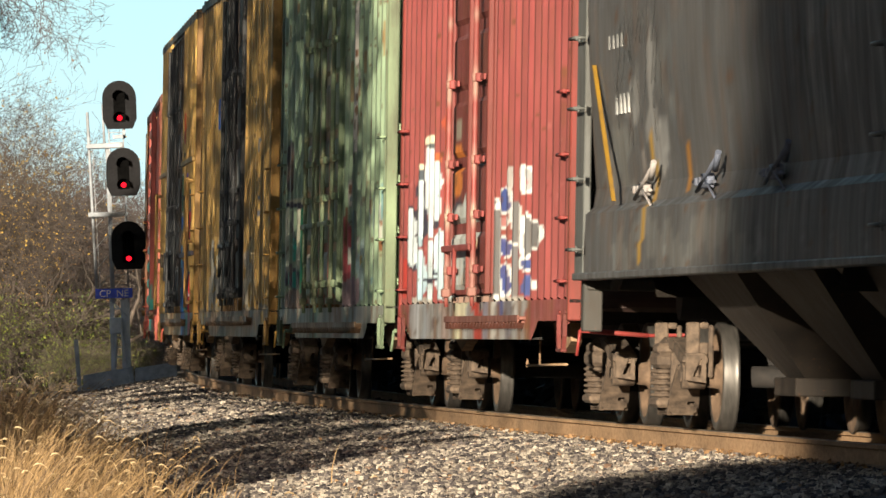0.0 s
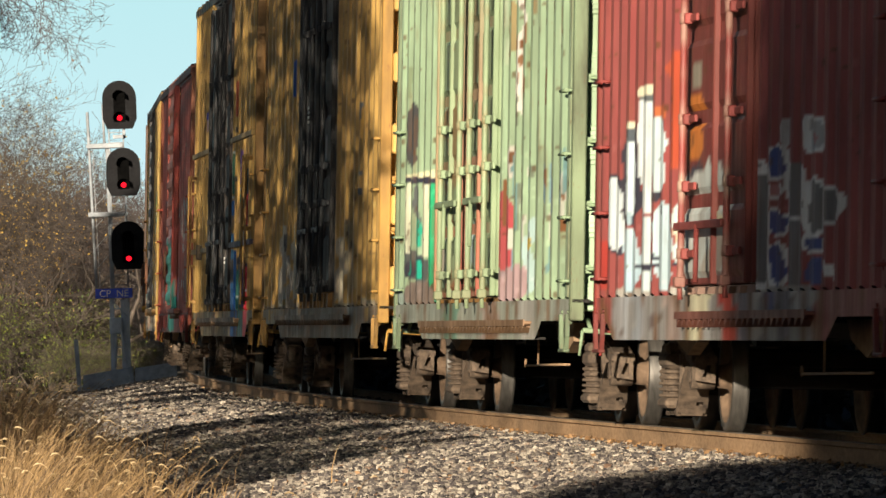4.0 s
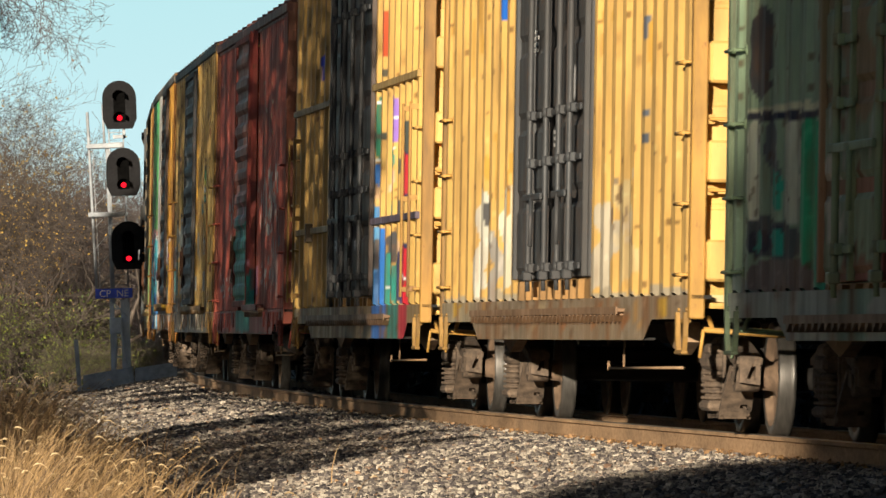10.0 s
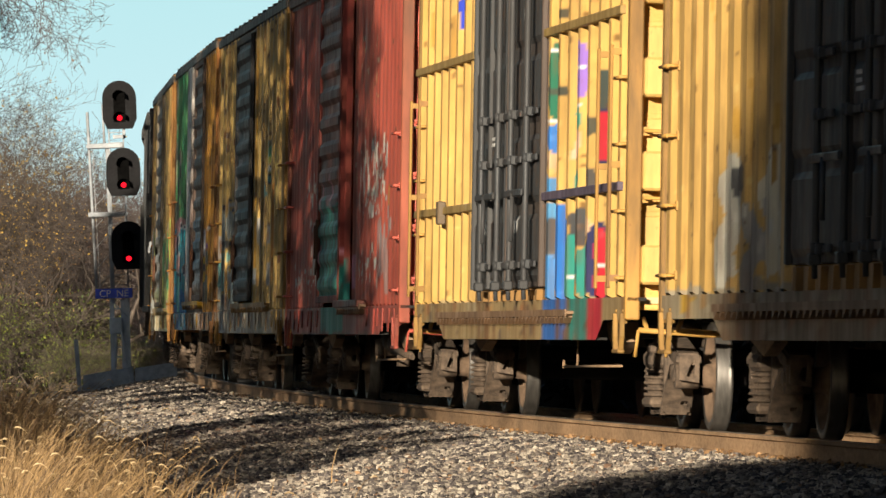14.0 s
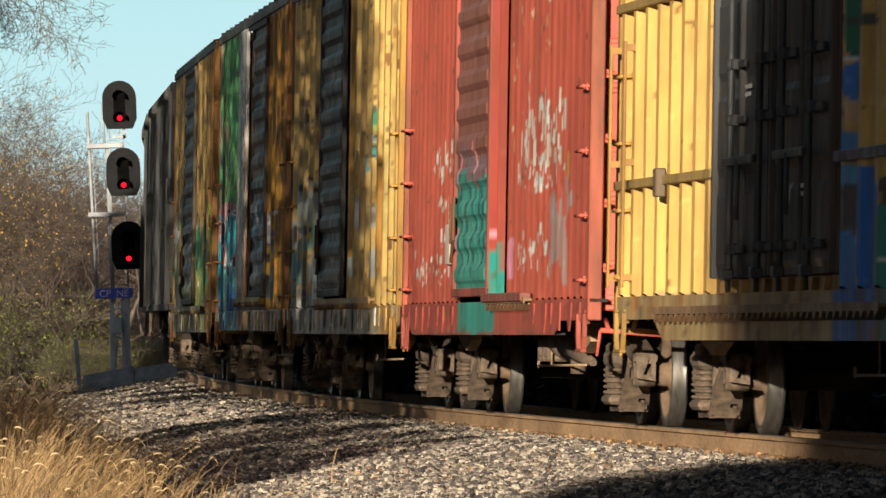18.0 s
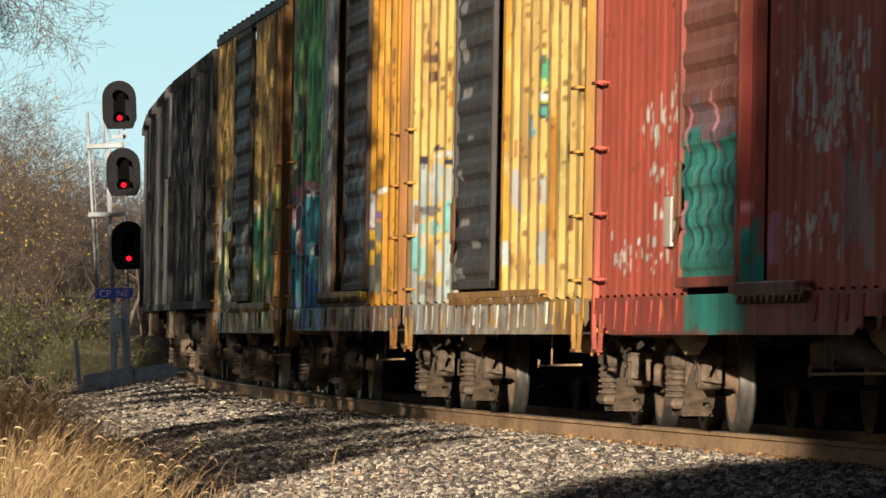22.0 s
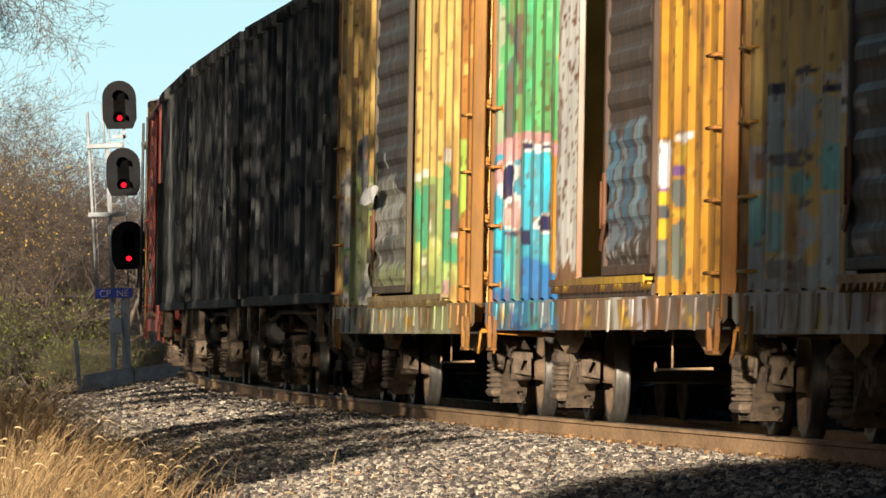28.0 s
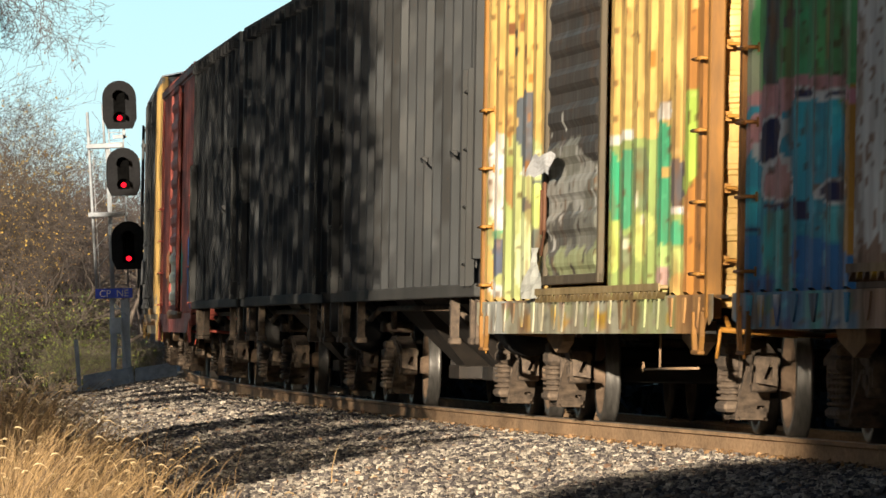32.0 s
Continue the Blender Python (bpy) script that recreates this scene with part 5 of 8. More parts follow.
for z in (1.93, 3.33):
    for a, b in ((-8.5, -3.0), (2.85, 8.3)):
        bm = bmesh.new()
        box(bm, a, b, -HALF_W - 0.082, -HALF_W - 0.01, z - 0.036, z + 0.036, 0.006)
        part("side_beam", bm, PAINT, car4, paint=(0.33, 0.22, 0.07) if b < 0 or z > 3 else painter((0.10, 0.08, 0.12), [(4.6, 5.8, 1, 3, TEAL, 0.02), (5.8, 7.2, 1, 3, (0.4, 0.02, 0.04), 0.02)]))
bm = bmesh.new()
box(bm, -5.79, -5.61, -HALF_W - 0.13, -HALF_W - 0.05, 1.80, 2.02, 0.01)
part("placard_board", bm, PAINT, car4, paint=(0.12, 0.085, 0.05))
for a in (7.35, -8.35):
    bm = bmesh.new()
    for x in (a, a + 0.85):
        box(bm, x, x + 0.06, -HALF_W - 0.15, -HALF_W - 0.125, 1.12, 3.05, 0.006)
        for z in (1.2, 2.1, 3.0):
            box(bm, x, x + 0.07, -HALF_W - 0.13, -HALF_W - 0.0, z - 0.025, z + 0.025)
    part("ladder_frame", bm, PAINT, car4, paint=painter((0.36, 0.20, 0.045), (), 3.3, 0.6))

def stencils(car, a, b, rows, seed):
    """White stencilled notices on a door, as bars."""
    rng = random.Random(seed)
    for z, n in rows:
        for _ in range(n):
            x = rng.uniform(a, b)
            bm = bmesh.new()
            for k in range(rng.randint(2, 4)):
                w = rng.uniform(0.18, 0.32)
                box(bm, x, x + w, -HALF_W - 0.072, -HALF_W - 0.066, z - k * 0.055, z - k * 0.055 + 0.03)
            part("stencil_bar", bm, PAINT, car, paint=(0.62, 0.62, 0.60))


stencils(car3, -2.2, 2.1, ((3.35, 1), (2.45, 1)), 3)
stencils(car4, -2.4, 2.2, ((2.5, 1), (1.75, 2)), 4)

# red boxcar with a corrugated brown door and a green tag
SCUFF = ((0.62, 0.56, 0.48), (0.70, 0.70, 0.66), (0.50, 0.56, 0.54))
p = painter(RED5, [(5.0, 5.6, 1.3, 1.9, (0.40, 0.22, 0.20), 0.06), (5.8, 6.3, 1.2, 1.8, (0.40, 0.24, 0.22), 0.06), (1.5, 2.1, 1.25, 1.62, (0.72, 0.28, 0.42), 0.02), (6.1, 6.3, 2.05, 2.3, (0.60, 0.36, 0.03), 0.0), (-8, 8, 0.8, 0.95, (0.34, 0.07, 0.05), 0.04)]
            + dabs(2.4, 5.9, 2.0, 2.75, 70, SCUFF, 11, 0.22) + dabs(2.2, 5.6, 1.95, 2.35, 60, SCUFF, 12, 0.08) + dabs(2.2, 4.8, 1.25, 1.62, 44, SCUFF, 13, 0.10) + dabs(1.7, 4.6, 2.4, 4.2, 40, ((0.62, 0.36, 0.18), (0.66, 0.48, 0.34)), 14, 0.10)
            + dabs(4.8, 6.4, 1.2, 1.9, 16, ((0.42, 0.36, 0.36), (0.34, 0.30, 0.32)), 15, 0.35)
            + dabs(-5.6, -2.8, 2.1, 2.6, 36, SCUFF, 16, 0.16) + dabs(-5.0, -3.0, 1.85, 2.1, 12, SCUFF, 17, 0.06) + dabs(-7.2, -4.2, 1.2, 1.5, 30, SCUFF, 18, 0.10) + dabs(-4.8, -2.8, 1.2, 1.9, 14, SCUFF, 19, 0.14), 9.0, 0.12, runs=24)
sill = painter((0.36, 0.065, 0.045), [(-2.6, 0.7, 0.6, 1.2, TEAL, 0.02), (-4.2, -3.8, 0.85, 0.95, YEL, 0.01), (-8, 8, 0.74, 0.78, (0.20, 0.06, 0.04), 0.01)], 10.0)
car5 = boxcar("orange-red boxcar with a brown corrugated door tagged green", 11.26, 16.24, 4.75, RED5, p, (1.9, 1.9), (-2.7, 1.4), (0.5, 3.8, 1.06), sill, pitch=0.46, rib=0.14, depth=0.011, belly=(-7.0, 5.6), z_mid=0.75, end_pitch=0.9, roof=(0.16, 0.05, 0.04))
sliding_door(car5, -2.75, 0.45, 1.1, 4.62, painter((0.23, 0.085, 0.065), [(-3, 1, 1.0, 2.28, (0.02, 0.27, 0.23), 0.05), (-2.2, 0.2, 2.18, 2.42, (0.20, 0.12, 0.14), 0.06), (-2.4, -2.25, 2.15, 2.48, PINK, 0.03), (-0.9, -0.75, 2.2, 2.5, PINK, 0.03), (-2.7, -2.4, 1.5, 1.75, PINK, 0.02)] + [(u, u + 0.12, 1.25 + 0.1 * (k % 2), 2.22, (0.012, 0.06, 0.07), 0.035) for k, u in enumerate((-2.2, -1.6, -1.0, -0.4, 0.1))] + [(u, u + 0.1, 1.4, 2.15, (0.06, 0.42, 0.36), 0.035) for u in (-1.95, -1.3, -0.7)]), (0.28, 0.055, 0.04))
bm = bmesh.new()
sheet(bm, 7, 60, lambda i, j: ((0.47, 0.55, 0.60, 0.68, 1.20, 1.28, 1.40)[i], -HALF_W - (0.02, 0.02, 0.08, 0.02, 0.02, 0.08, 0.02)[i], 1.05 + 3.6 * j / 59))
part("door_post", bm, PAINT, car5, paint=painter((0.33, 0.06, 0.045), [(0.4, 1.5, 1.0, 1.55, TEAL, 0.04), (0.4, 1.2, 1.62, 1.70, PINK, 0.01)]))
bm = bmesh.new()
box(bm, 0.4, 3.7, -HALF_W - 0.13, -HALF_W - 0.03, 1.04, 1.12, 0.01)
part("door_track", bm, PAINT, car5, paint=(0.20, 0.06, 0.045))

# rusty yellow boxcars with black corrugated doors
p = painter((0.68, 0.46, 0.15), [(-7.8, -2.8, 1.0, 1.22, (0.40, 0.44, 0.43), 0.06), (1.0, 1.5, 1.1, 5, (0.60, 0.33, 0.05), 0.03)] + [
    blob([(-7.59, 2.10), (-6.78, 2.09), (-6.72, 1.76), (-7.54, 1.77)], (0.56, 0.55, 0.54)),
    blob([(-6.63, 2.47), (-5.74, 2.42), (-5.68, 1.85), (-6.58, 1.87)], (0.38, 0.45, 0.44)),
    blob([(-6.59, 2.50), (-5.80, 2.50), (-5.88, 2.42), (-6.67, 2.42)], INK),
    blob([(-5.50, 2.48), (-4.56, 2.47), (-4.59, 1.96), (-5.49, 1.95)], (0.40, 0.46, 0.44)),
    blob([(-5.46, 2.59), (-4.60, 2.57), (-4.59, 2.51), (-5.45, 2.53)], INK),
    blob([(-5.45, 2.53), (-4.63, 2.51), (-4.62, 2.45), (-5.44, 2.46)], (0.60, 0.58, 0.55)),
    blob([(-4.29, 2.37), (-3.41, 2.36), (-3.47, 2.01), (-4.25, 2.01)], (0.42, 0.44, 0.38)),
    blob([(-4.28, 2.45), (-3.47, 2.43), (-3.46, 2.36), (-4.27, 2.38)], INK),
    blob([(-4.24, 2.51), (-3.39, 2.49), (-3.38, 2.43), (-4.23, 2.45)], (0.60, 0.58, 0.55)),
    blob([(-3.35, 2.54), (-2.82, 2.55), (-2.82, 2.31), (-3.32, 2.31)], (0.82, 0.81, 0.79)),
    blob([(-3.28, 2.32), (-2.86, 2.31), (-2.86, 2.26), (-3.27, 2.27)], INK),
    blob([(-3.23, 2.27), (-2.86, 2.26), (-2.85, 2.22), (-3.22, 2.22)], WHT),
    blob([(-6.56, 1.99), (-5.48, 2.01), (-4.60, 1.99), (-4.63, 1.90), (-5.55, 1.91), (-6.59, 1.95)], (0.16, 0.16, 0.16)),
    blob([(-5.30, 2.00), (-4.77, 2.00), (-4.76, 1.91), (-5.29, 1.92)], (0.55, 0.40, 0.12)),
    blob([(-7.53, 1.74), (-6.82, 1.76), (-6.78, 1.38), (-7.57, 1.39)], (0.22, 0.50, 0.48)),
    blob([(-6.56, 1.86), (-5.68, 1.85), (-5.70, 1.31), (-6.52, 1.31)], (0.28, 0.53, 0.49)),
    blob([(-6.40, 1.75), (-5.88, 1.75), (-5.86, 1.60), (-6.38, 1.61)], (0.62, 0.50, 0.36)),
    blob([(-5.48, 1.90), (-4.55, 1.85), (-4.60, 1.69), (-5.45, 1.71)], (0.22, 0.52, 0.47)),
    blob([(-4.34, 2.02), (-3.24, 2.02), (-3.32, 1.71), (-4.32, 1.72)], (0.20, 0.50, 0.46)),
    blob([(-5.35, 1.63), (-4.58, 1.62), (-4.54, 1.30), (-5.30, 1.30)], (0.50, 0.53, 0.53)),
    blob([(-5.34, 1.69), (-4.64, 1.68), (-4.63, 1.61), (-5.33, 1.62)], (0.20, 0.20, 0.19)),
    blob([(-5.17, 1.48), (-4.60, 1.47), (-4.60, 1.41), (-5.17, 1.42)], (0.70, 0.48, 0.34)),
    blob([(-4.32, 1.70), (-3.21, 1.69), (-3.12, 1.11), (-4.23, 1.11)], (0.42, 0.51, 0.50)),
    blob([(-6.49, 1.27), (-4.66, 1.29), (-4.64, 1.11), (-6.47, 1.12)], (0.24, 0.24, 0.22)),
    blob([(-6.34, 1.32), (-4.71, 1.30), (-4.70, 1.26), (-6.33, 1.27)], (0.66, 0.64, 0.44)),
    blob([(-7.57, 1.37), (-6.55, 1.37), (-6.51, 1.12), (-7.53, 1.12)], (0.38, 0.43, 0.42))] + [
    blob([(4.04, 3.14), (4.88, 3.11), (4.81, 2.87), (3.94, 2.94)], (0.06, 0.40, 0.22), (0.10, 0.20, 0.24)),
    blob([(3.97, 3.00), (4.51, 2.94), (4.49, 2.87), (3.95, 2.89)], (0.52, 0.54, 0.12)),
    blob([(3.91, 2.85), (4.74, 2.84), (4.72, 2.72), (3.86, 2.74)], (0.74, 0.80, 0.74), INK),
    blob([(3.89, 2.79), (4.64, 2.77), (4.65, 2.73), (3.89, 2.75)], (0.50, 0.52, 0.10)),
    blob([(3.90, 2.72), (4.76, 2.71), (4.63, 2.59), (4.19, 2.65)], (0.10, 0.36, 0.30), INK),
    blob([(3.37, 2.65), (3.64, 2.69), (3.67, 2.50), (3.49, 2.43), (3.29, 2.57)], (0.14, 0.38, 0.42)),
    blob([(1.83, 2.20), (2.70, 2.22), (2.90, 1.90), (2.68, 1.59), (2.28, 1.73)], (0.44, 0.43, 0.40)),
    blob([(3.76, 2.07), (4.62, 2.12), (4.69, 1.87), (3.86, 1.89)], (0.42, 0.43, 0.40)),
    blob([(1.04, 1.56), (1.72, 1.60), (1.94, 1.39), (1.16, 1.37)], (0.44, 0.47, 0.46)),
    blob([(3.90, 1.57), (4.68, 1.70), (4.76, 1.36), (3.93, 1.37)], (0.44, 0.46, 0.44)),
    blob([(5.29, 3.09), (5.59, 3.08), (5.70, 1.38), (5.12, 1.34), (5.03, 2.26)], (0.58, 0.27, 0.04)),
    blob([(5.64, 2.95), (6.19, 2.93), (6.35, 1.67), (5.80, 1.68)], (0.52, 0.40, 0.14))] + [
               (-5.8, -5.0, 3.40, 3.48, BLK, 0.0), (-5.8, -5.0, 3.22, 3.32, BLK, 0.0), (-5.4, -5.1, 3.55, 3.62, BLK, 0.0)] + dabs(-7.7, 7.7, 1.3, 4.9, 150, (RUST, (0.42, 0.20, 0.04), (0.70, 0.46, 0.14), (0.30, 0.14, 0.05)), 65, 0.14), 11.0, 0.34, runs=220, fleck=0.03)
sillp = painter((0.44, 0.42, 0.36), [(-7, -5.8, 0.6, 1.2, (0.48, 0.50, 0.50), 0.05), (-4.4, -3.9, 0.8, 0.92, YEL, 0.01), (-2.5, -1.5, 0.6, 1.2, (0.36, 0.38, 0.38), 0.05), (0.2, 0.8, 0.8, 0.95, YEL, 0.01), (2.0, 5.0, 0.6, 1.2, (0.40, 0.36, 0.27), 0.06),
                                     (5.6, 8.0, 0.6, 1.2, YEL_D, 0.06), (-1.0, 0.0, 0.85, 1.1, (0.55, 0.55, 0.52), 0.05)] + dabs(-7.5, 7.5, 0.78, 1.0, 60, ((0.22, 0.20, 0.18), (0.55, 0.56, 0.54), (0.30, 0.24, 0.15)), 64, 0.16) + [(x, x + 0.4, 0.82, 0.92, (0.60, 0.36, 0.03), 0) for x in (-4.4, 0.2, 4.6)], 12.0, 0.6)
car6 = boxcar("rusty yellow boxcar with a black corrugated door and grey tag", -5.18, 15.48, 4.8, YEL, p, (2.0, 1.9), (-2.7, 0.9), (-2.9, 5.0, 1.12), sillp, pitch=0.76, rib=0.2, depth=0.042, belly=(-7.6, 7.6), z_mid=0.755, end_pitch=0.5, roof=(0.045, 0.04, 0.036), accents=(0.48, 0.25, 0.045), track=painter((0.34, 0.19, 0.06), dabs(-2.9, 5.0, 1.02, 1.12, 34, ((0.60, 0.36, 0.03), (0.16, 0.08, 0.04), (0.50, 0.44, 0.34)), 91, 0.14)))
sliding_door(car6, -2.7, 0.7, 1.17, 4.62, painter(BLK, [(-2.4, -1.7, 1.28, 1.36, GRY, 0), (-2.3, -1.5, 1.75, 1.83, GRY, 0), (-2.2, -1.4, 2.95, 3.05, GRY, 0), (-2.3, -1.7, 3.3, 3.5, GRY, 0), (-2.2, -1.6, 3.75, 3.85, GRY, 0), (-1.2, -0.4, 1.55, 1.62, GRY, 0), (-2.3, -1.9, 2.2, 2.28, GRY, 0), (-1.4, -0.9, 2.55, 2.6, GRY, 0)]), (0.05, 0.05, 0.052))

p = painter((0.58, 0.28, 0.035), [(-7.9, -2.5, 2.2, 5.0, (0.12, 0.44, 0.16), 0.10), (-7.9, -7.2, 2.3, 5.0, (0.40, 0.46, 0.30), 0.05), (-6.6, -6.2, 2.3, 3.5, (0.10, 0.14, 0.14), 0.04), (-5.9, -5.6, 2.9, 3.6, (0.10, 0.14, 0.14), 0.04), (-5.4, -4.6, 2.3, 5.0, (0.10, 0.56, 0.24), 0.04),
                                  (-4.1, -3.9, 2.4, 5.0, (0.50, 0.42, 0.10), 0.02), (-3.4, -2.9, 2.5, 5.0, (0.22, 0.55, 0.26), 0.04), (-7.9, -2.5, 2.30, 2.42, PINK, 0.03), (-7.9, -2.5, 1.0, 1.3, (0.03, 0.20, 0.50), 0.02), (-6.3, -5.2, 1.0, 1.3, (0.05, 0.42, 0.46), 0.02)] + [
    blob([(-7.78, 2.51), (-3.09, 2.41), (-2.91, 1.12), (-7.57, 1.14)], (0.05, 0.40, 0.56)),
    blob([(-7.54, 2.46), (-5.68, 2.54), (-3.10, 2.48), (-3.08, 2.36), (-6.31, 2.40), (-7.53, 2.38)], (0.66, 0.33, 0.34)),
    blob([(-7.55, 2.23), (-6.64, 2.49), (-5.61, 2.42), (-5.77, 2.28), (-7.03, 2.12), (-7.60, 1.98)], (0.70, 0.36, 0.36)),
    blob([(-7.12, 2.09), (-6.65, 2.27), (-5.85, 2.26), (-5.85, 2.10), (-6.34, 1.96), (-7.10, 1.95)], NAVY, WHT),
    blob([(-6.64, 1.90), (-5.84, 2.04), (-5.51, 1.70), (-6.16, 1.68), (-6.61, 1.72)], (0.70, 0.40, 0.38), (0.80, 0.80, 0.78)),
    blob([(-5.43, 2.36), (-4.32, 2.35), (-4.21, 2.15), (-4.24, 1.47), (-5.31, 1.54)], (0.06, 0.54, 0.66), None, 0.01, (0.08, 0.46, 0.66)),
    blob([(-5.33, 2.44), (-4.37, 2.41), (-4.36, 2.36), (-5.33, 2.38)], NAVY, WHT),
    blob([(-4.22, 2.39), (-3.09, 2.39), (-3.08, 2.33), (-4.21, 2.34)], NAVY, WHT),
    blob([(-4.15, 2.32), (-3.24, 2.31), (-3.70, 1.83), (-4.12, 1.83)], (0.05, 0.50, 0.62)),
    blob([(-4.28, 1.78), (-3.08, 1.77), (-3.10, 1.64), (-3.72, 1.63), (-4.27, 1.69)], NAVY, WHT),
    blob([(-4.22, 1.62), (-3.18, 1.61), (-3.27, 1.37), (-4.18, 1.37)], (0.12, 0.58, 0.64)),
    blob([(-5.34, 1.46), (-3.02, 1.33), (-3.07, 1.12), (-5.29, 1.13)], (0.03, 0.22, 0.56)),
    blob([(-4.17, 1.33), (-3.79, 1.31), (-4.07, 1.19), (-4.24, 1.21)], (0.20, 0.55, 0.65)),
    blob([(-5.33, 1.69), (-4.77, 1.67), (-4.75, 1.52), (-5.22, 1.54)], NAVY),
    blob([(-6.64, 1.64), (-5.50, 1.62), (-5.56, 1.14), (-6.57, 1.15)], (0.07, 0.50, 0.50)),
    blob([(-6.65, 1.68), (-5.59, 1.67), (-5.58, 1.62), (-6.64, 1.63)], NAVY),
    blob([(-7.62, 1.48), (-6.71, 1.45), (-6.66, 1.13), (-7.57, 1.14)], (0.03, 0.28, 0.60)),
    blob([(-7.63, 1.53), (-6.71, 1.49), (-6.71, 1.45), (-7.62, 1.49)], NAVY),
    blob([(-7.66, 1.79), (-6.76, 1.80), (-6.72, 1.51), (-7.63, 1.55)], (0.05, 0.55, 0.70)),
    blob([(3.89, 2.23), (4.90, 2.27), (4.86, 1.87), (3.90, 1.88)], (0.82, 0.80, 0.80)),
    blob([(3.80, 1.88), (4.56, 1.86), (4.57, 1.83), (3.81, 1.85)], (0.22, 0.10, 0.32)),
    blob([(3.79, 1.85), (4.57, 1.83), (4.58, 1.74), (3.80, 1.75)], (0.66, 0.45, 0.04)),
    blob([(3.79, 1.74), (4.56, 1.73), (4.58, 1.64), (3.80, 1.65)], (0.09, 0.10, 0.11)),
    blob([(3.83, 1.64), (4.53, 1.64), (4.48, 1.48), (3.82, 1.48)], (0.66, 0.42, 0.04)),
    blob([(3.85, 1.48), (4.51, 1.47), (4.55, 1.18), (3.89, 1.19)], (0.13, 0.15, 0.15)),
    blob([(4.98, 2.29), (5.86, 2.27), (5.87, 2.19), (4.99, 2.21)], (0.82, 0.80, 0.80)),
    blob([(4.99, 2.21), (5.80, 2.19), (5.73, 2.04), (5.10, 2.01)], (0.66, 0.44, 0.05)),
    blob([(4.98, 2.05), (5.73, 2.01), (5.74, 1.94), (4.97, 1.95)], (0.20, 0.10, 0.32)),
    blob([(4.91, 1.94), (5.73, 1.92), (5.75, 1.69), (4.94, 1.71)], (0.15, 0.17, 0.16)),
    blob([(4.94, 1.70), (5.71, 1.69), (5.72, 1.63), (4.95, 1.64)], (0.64, 0.44, 0.05)),
    blob([(4.92, 1.64), (5.72, 1.63), (5.78, 1.14), (4.98, 1.15)], (0.16, 0.18, 0.15)),
    blob([(5.13, 1.47), (5.48, 1.47), (5.40, 1.34), (5.14, 1.36)], (0.46, 0.46, 0.08))] + dabs(2, 7.7, 2.2, 4.9, 70, (RUST, (0.42, 0.20, 0.04), (0.62, 0.34, 0.06)), 78, 0.3), 13.0, 0.4, runs=150, fleck=0.03)
sill7 = painter((0.30, 0.20, 0.12), [(-7.9, -2.2, 0.6, 1.2, (0.05, 0.27, 0.48), 0.08), (-7.2, -6.7, 0.6, 1.2, (0.08, 0.45, 0.60), 0.03), (-5.6, -5.2, 0.6, 1.2, (0.03, 0.10, 0.30), 0.03), (-4.6, -4.0, 0.6, 1.2, (0.06, 0.42, 0.42), 0.03), (-3.3, -2.9, 0.6, 1.2, (0.40, 0.46, 0.48), 0.03), (-6.3, -6.0, 0.85, 0.95, YEL, 0), (-2.2, -1.0, 0.6, 1.2, (0.32, 0.18, 0.11), 0.05), (-0.6, -0.1, 0.85, 0.98, YEL, 0), (1.2, 1.9, 0.6, 1.2, (0.58, 0.58, 0.52), 0.03),
                                     (2.2, 2.6, 0.85, 1.0, YEL, 0), (2.9, 3.6, 0.6, 1.2, (0.56, 0.54, 0.58), 0.03), (4.2, 7.9, 0.6, 1.2, (0.20, 0.17, 0.15), 0.04)] + dabs(-7.5, -2.4, 0.78, 1.0, 30, ((0.03, 0.18, 0.40), (0.10, 0.50, 0.62), (0.5, 0.5, 0.5), (0.05, 0.30, 0.20)), 76, 0.16) + dabs(-2.0, 7.5, 0.78, 1.0, 34, ((0.14, 0.10, 0.08), (0.60, 0.58, 0.56), (0.40, 0.28, 0.08)), 77, 0.16) + [(x, x + 0.4, 0.82, 0.92, (0.60, 0.36, 0.03), 0) for x in (-6.3, -0.6, 2.2, 6.0)], 14.0, 0.6)
car7 = boxcar("yellow boxcar tagged green and blue with its door ajar", -21.61, 15.67, 4.85, ORANGE, p, (2.0, 2.0), (-2.55, 3.7), (-2.5, 3.8, 1.19), sill7, pitch=0.76, rib=0.2, depth=0.042, belly=(-7.6, 7.6), z_mid=0.79, end_pitch=0.5,
              roof=(0.17, 0.14, 0.11), accents=(0.40, 0.16, 0.03), track=painter((0.15, 0.085, 0.05), dabs(-2.5, 3.8, 1.09, 1.17, 26, ((0.62, 0.38, 0.03), (0.62, 0.38, 0.03), (0.06, 0.045, 0.04)), 92, 0.16)))
sliding_door(car7, 0.95, 4.05, 1.22, 4.7, painter((0.075, 0.06, 0.052), [(0.8, 3.4, 1.5, 2.3, (0.16, 0.20, 0.24), 0.10)] + tag(0.8, 3.3, 1.5, 2.6, ((0.10, 0.24, 0.36), (0.08, 0.16, 0.24), (0.20, 0.28, 0.33)), (0.09, 0.07, 0.07), 73, 5, 3) + dabs(0.8, 3.4, 1.26, 1.46, 26, (GRY, (0.5, 0.5, 0.5)), 74, 0.08) + [(0.9, 1.3, 3.5, 3.62, (0.5, 0.5, 0.5), 0)]), (0.09, 0.055, 0.04))
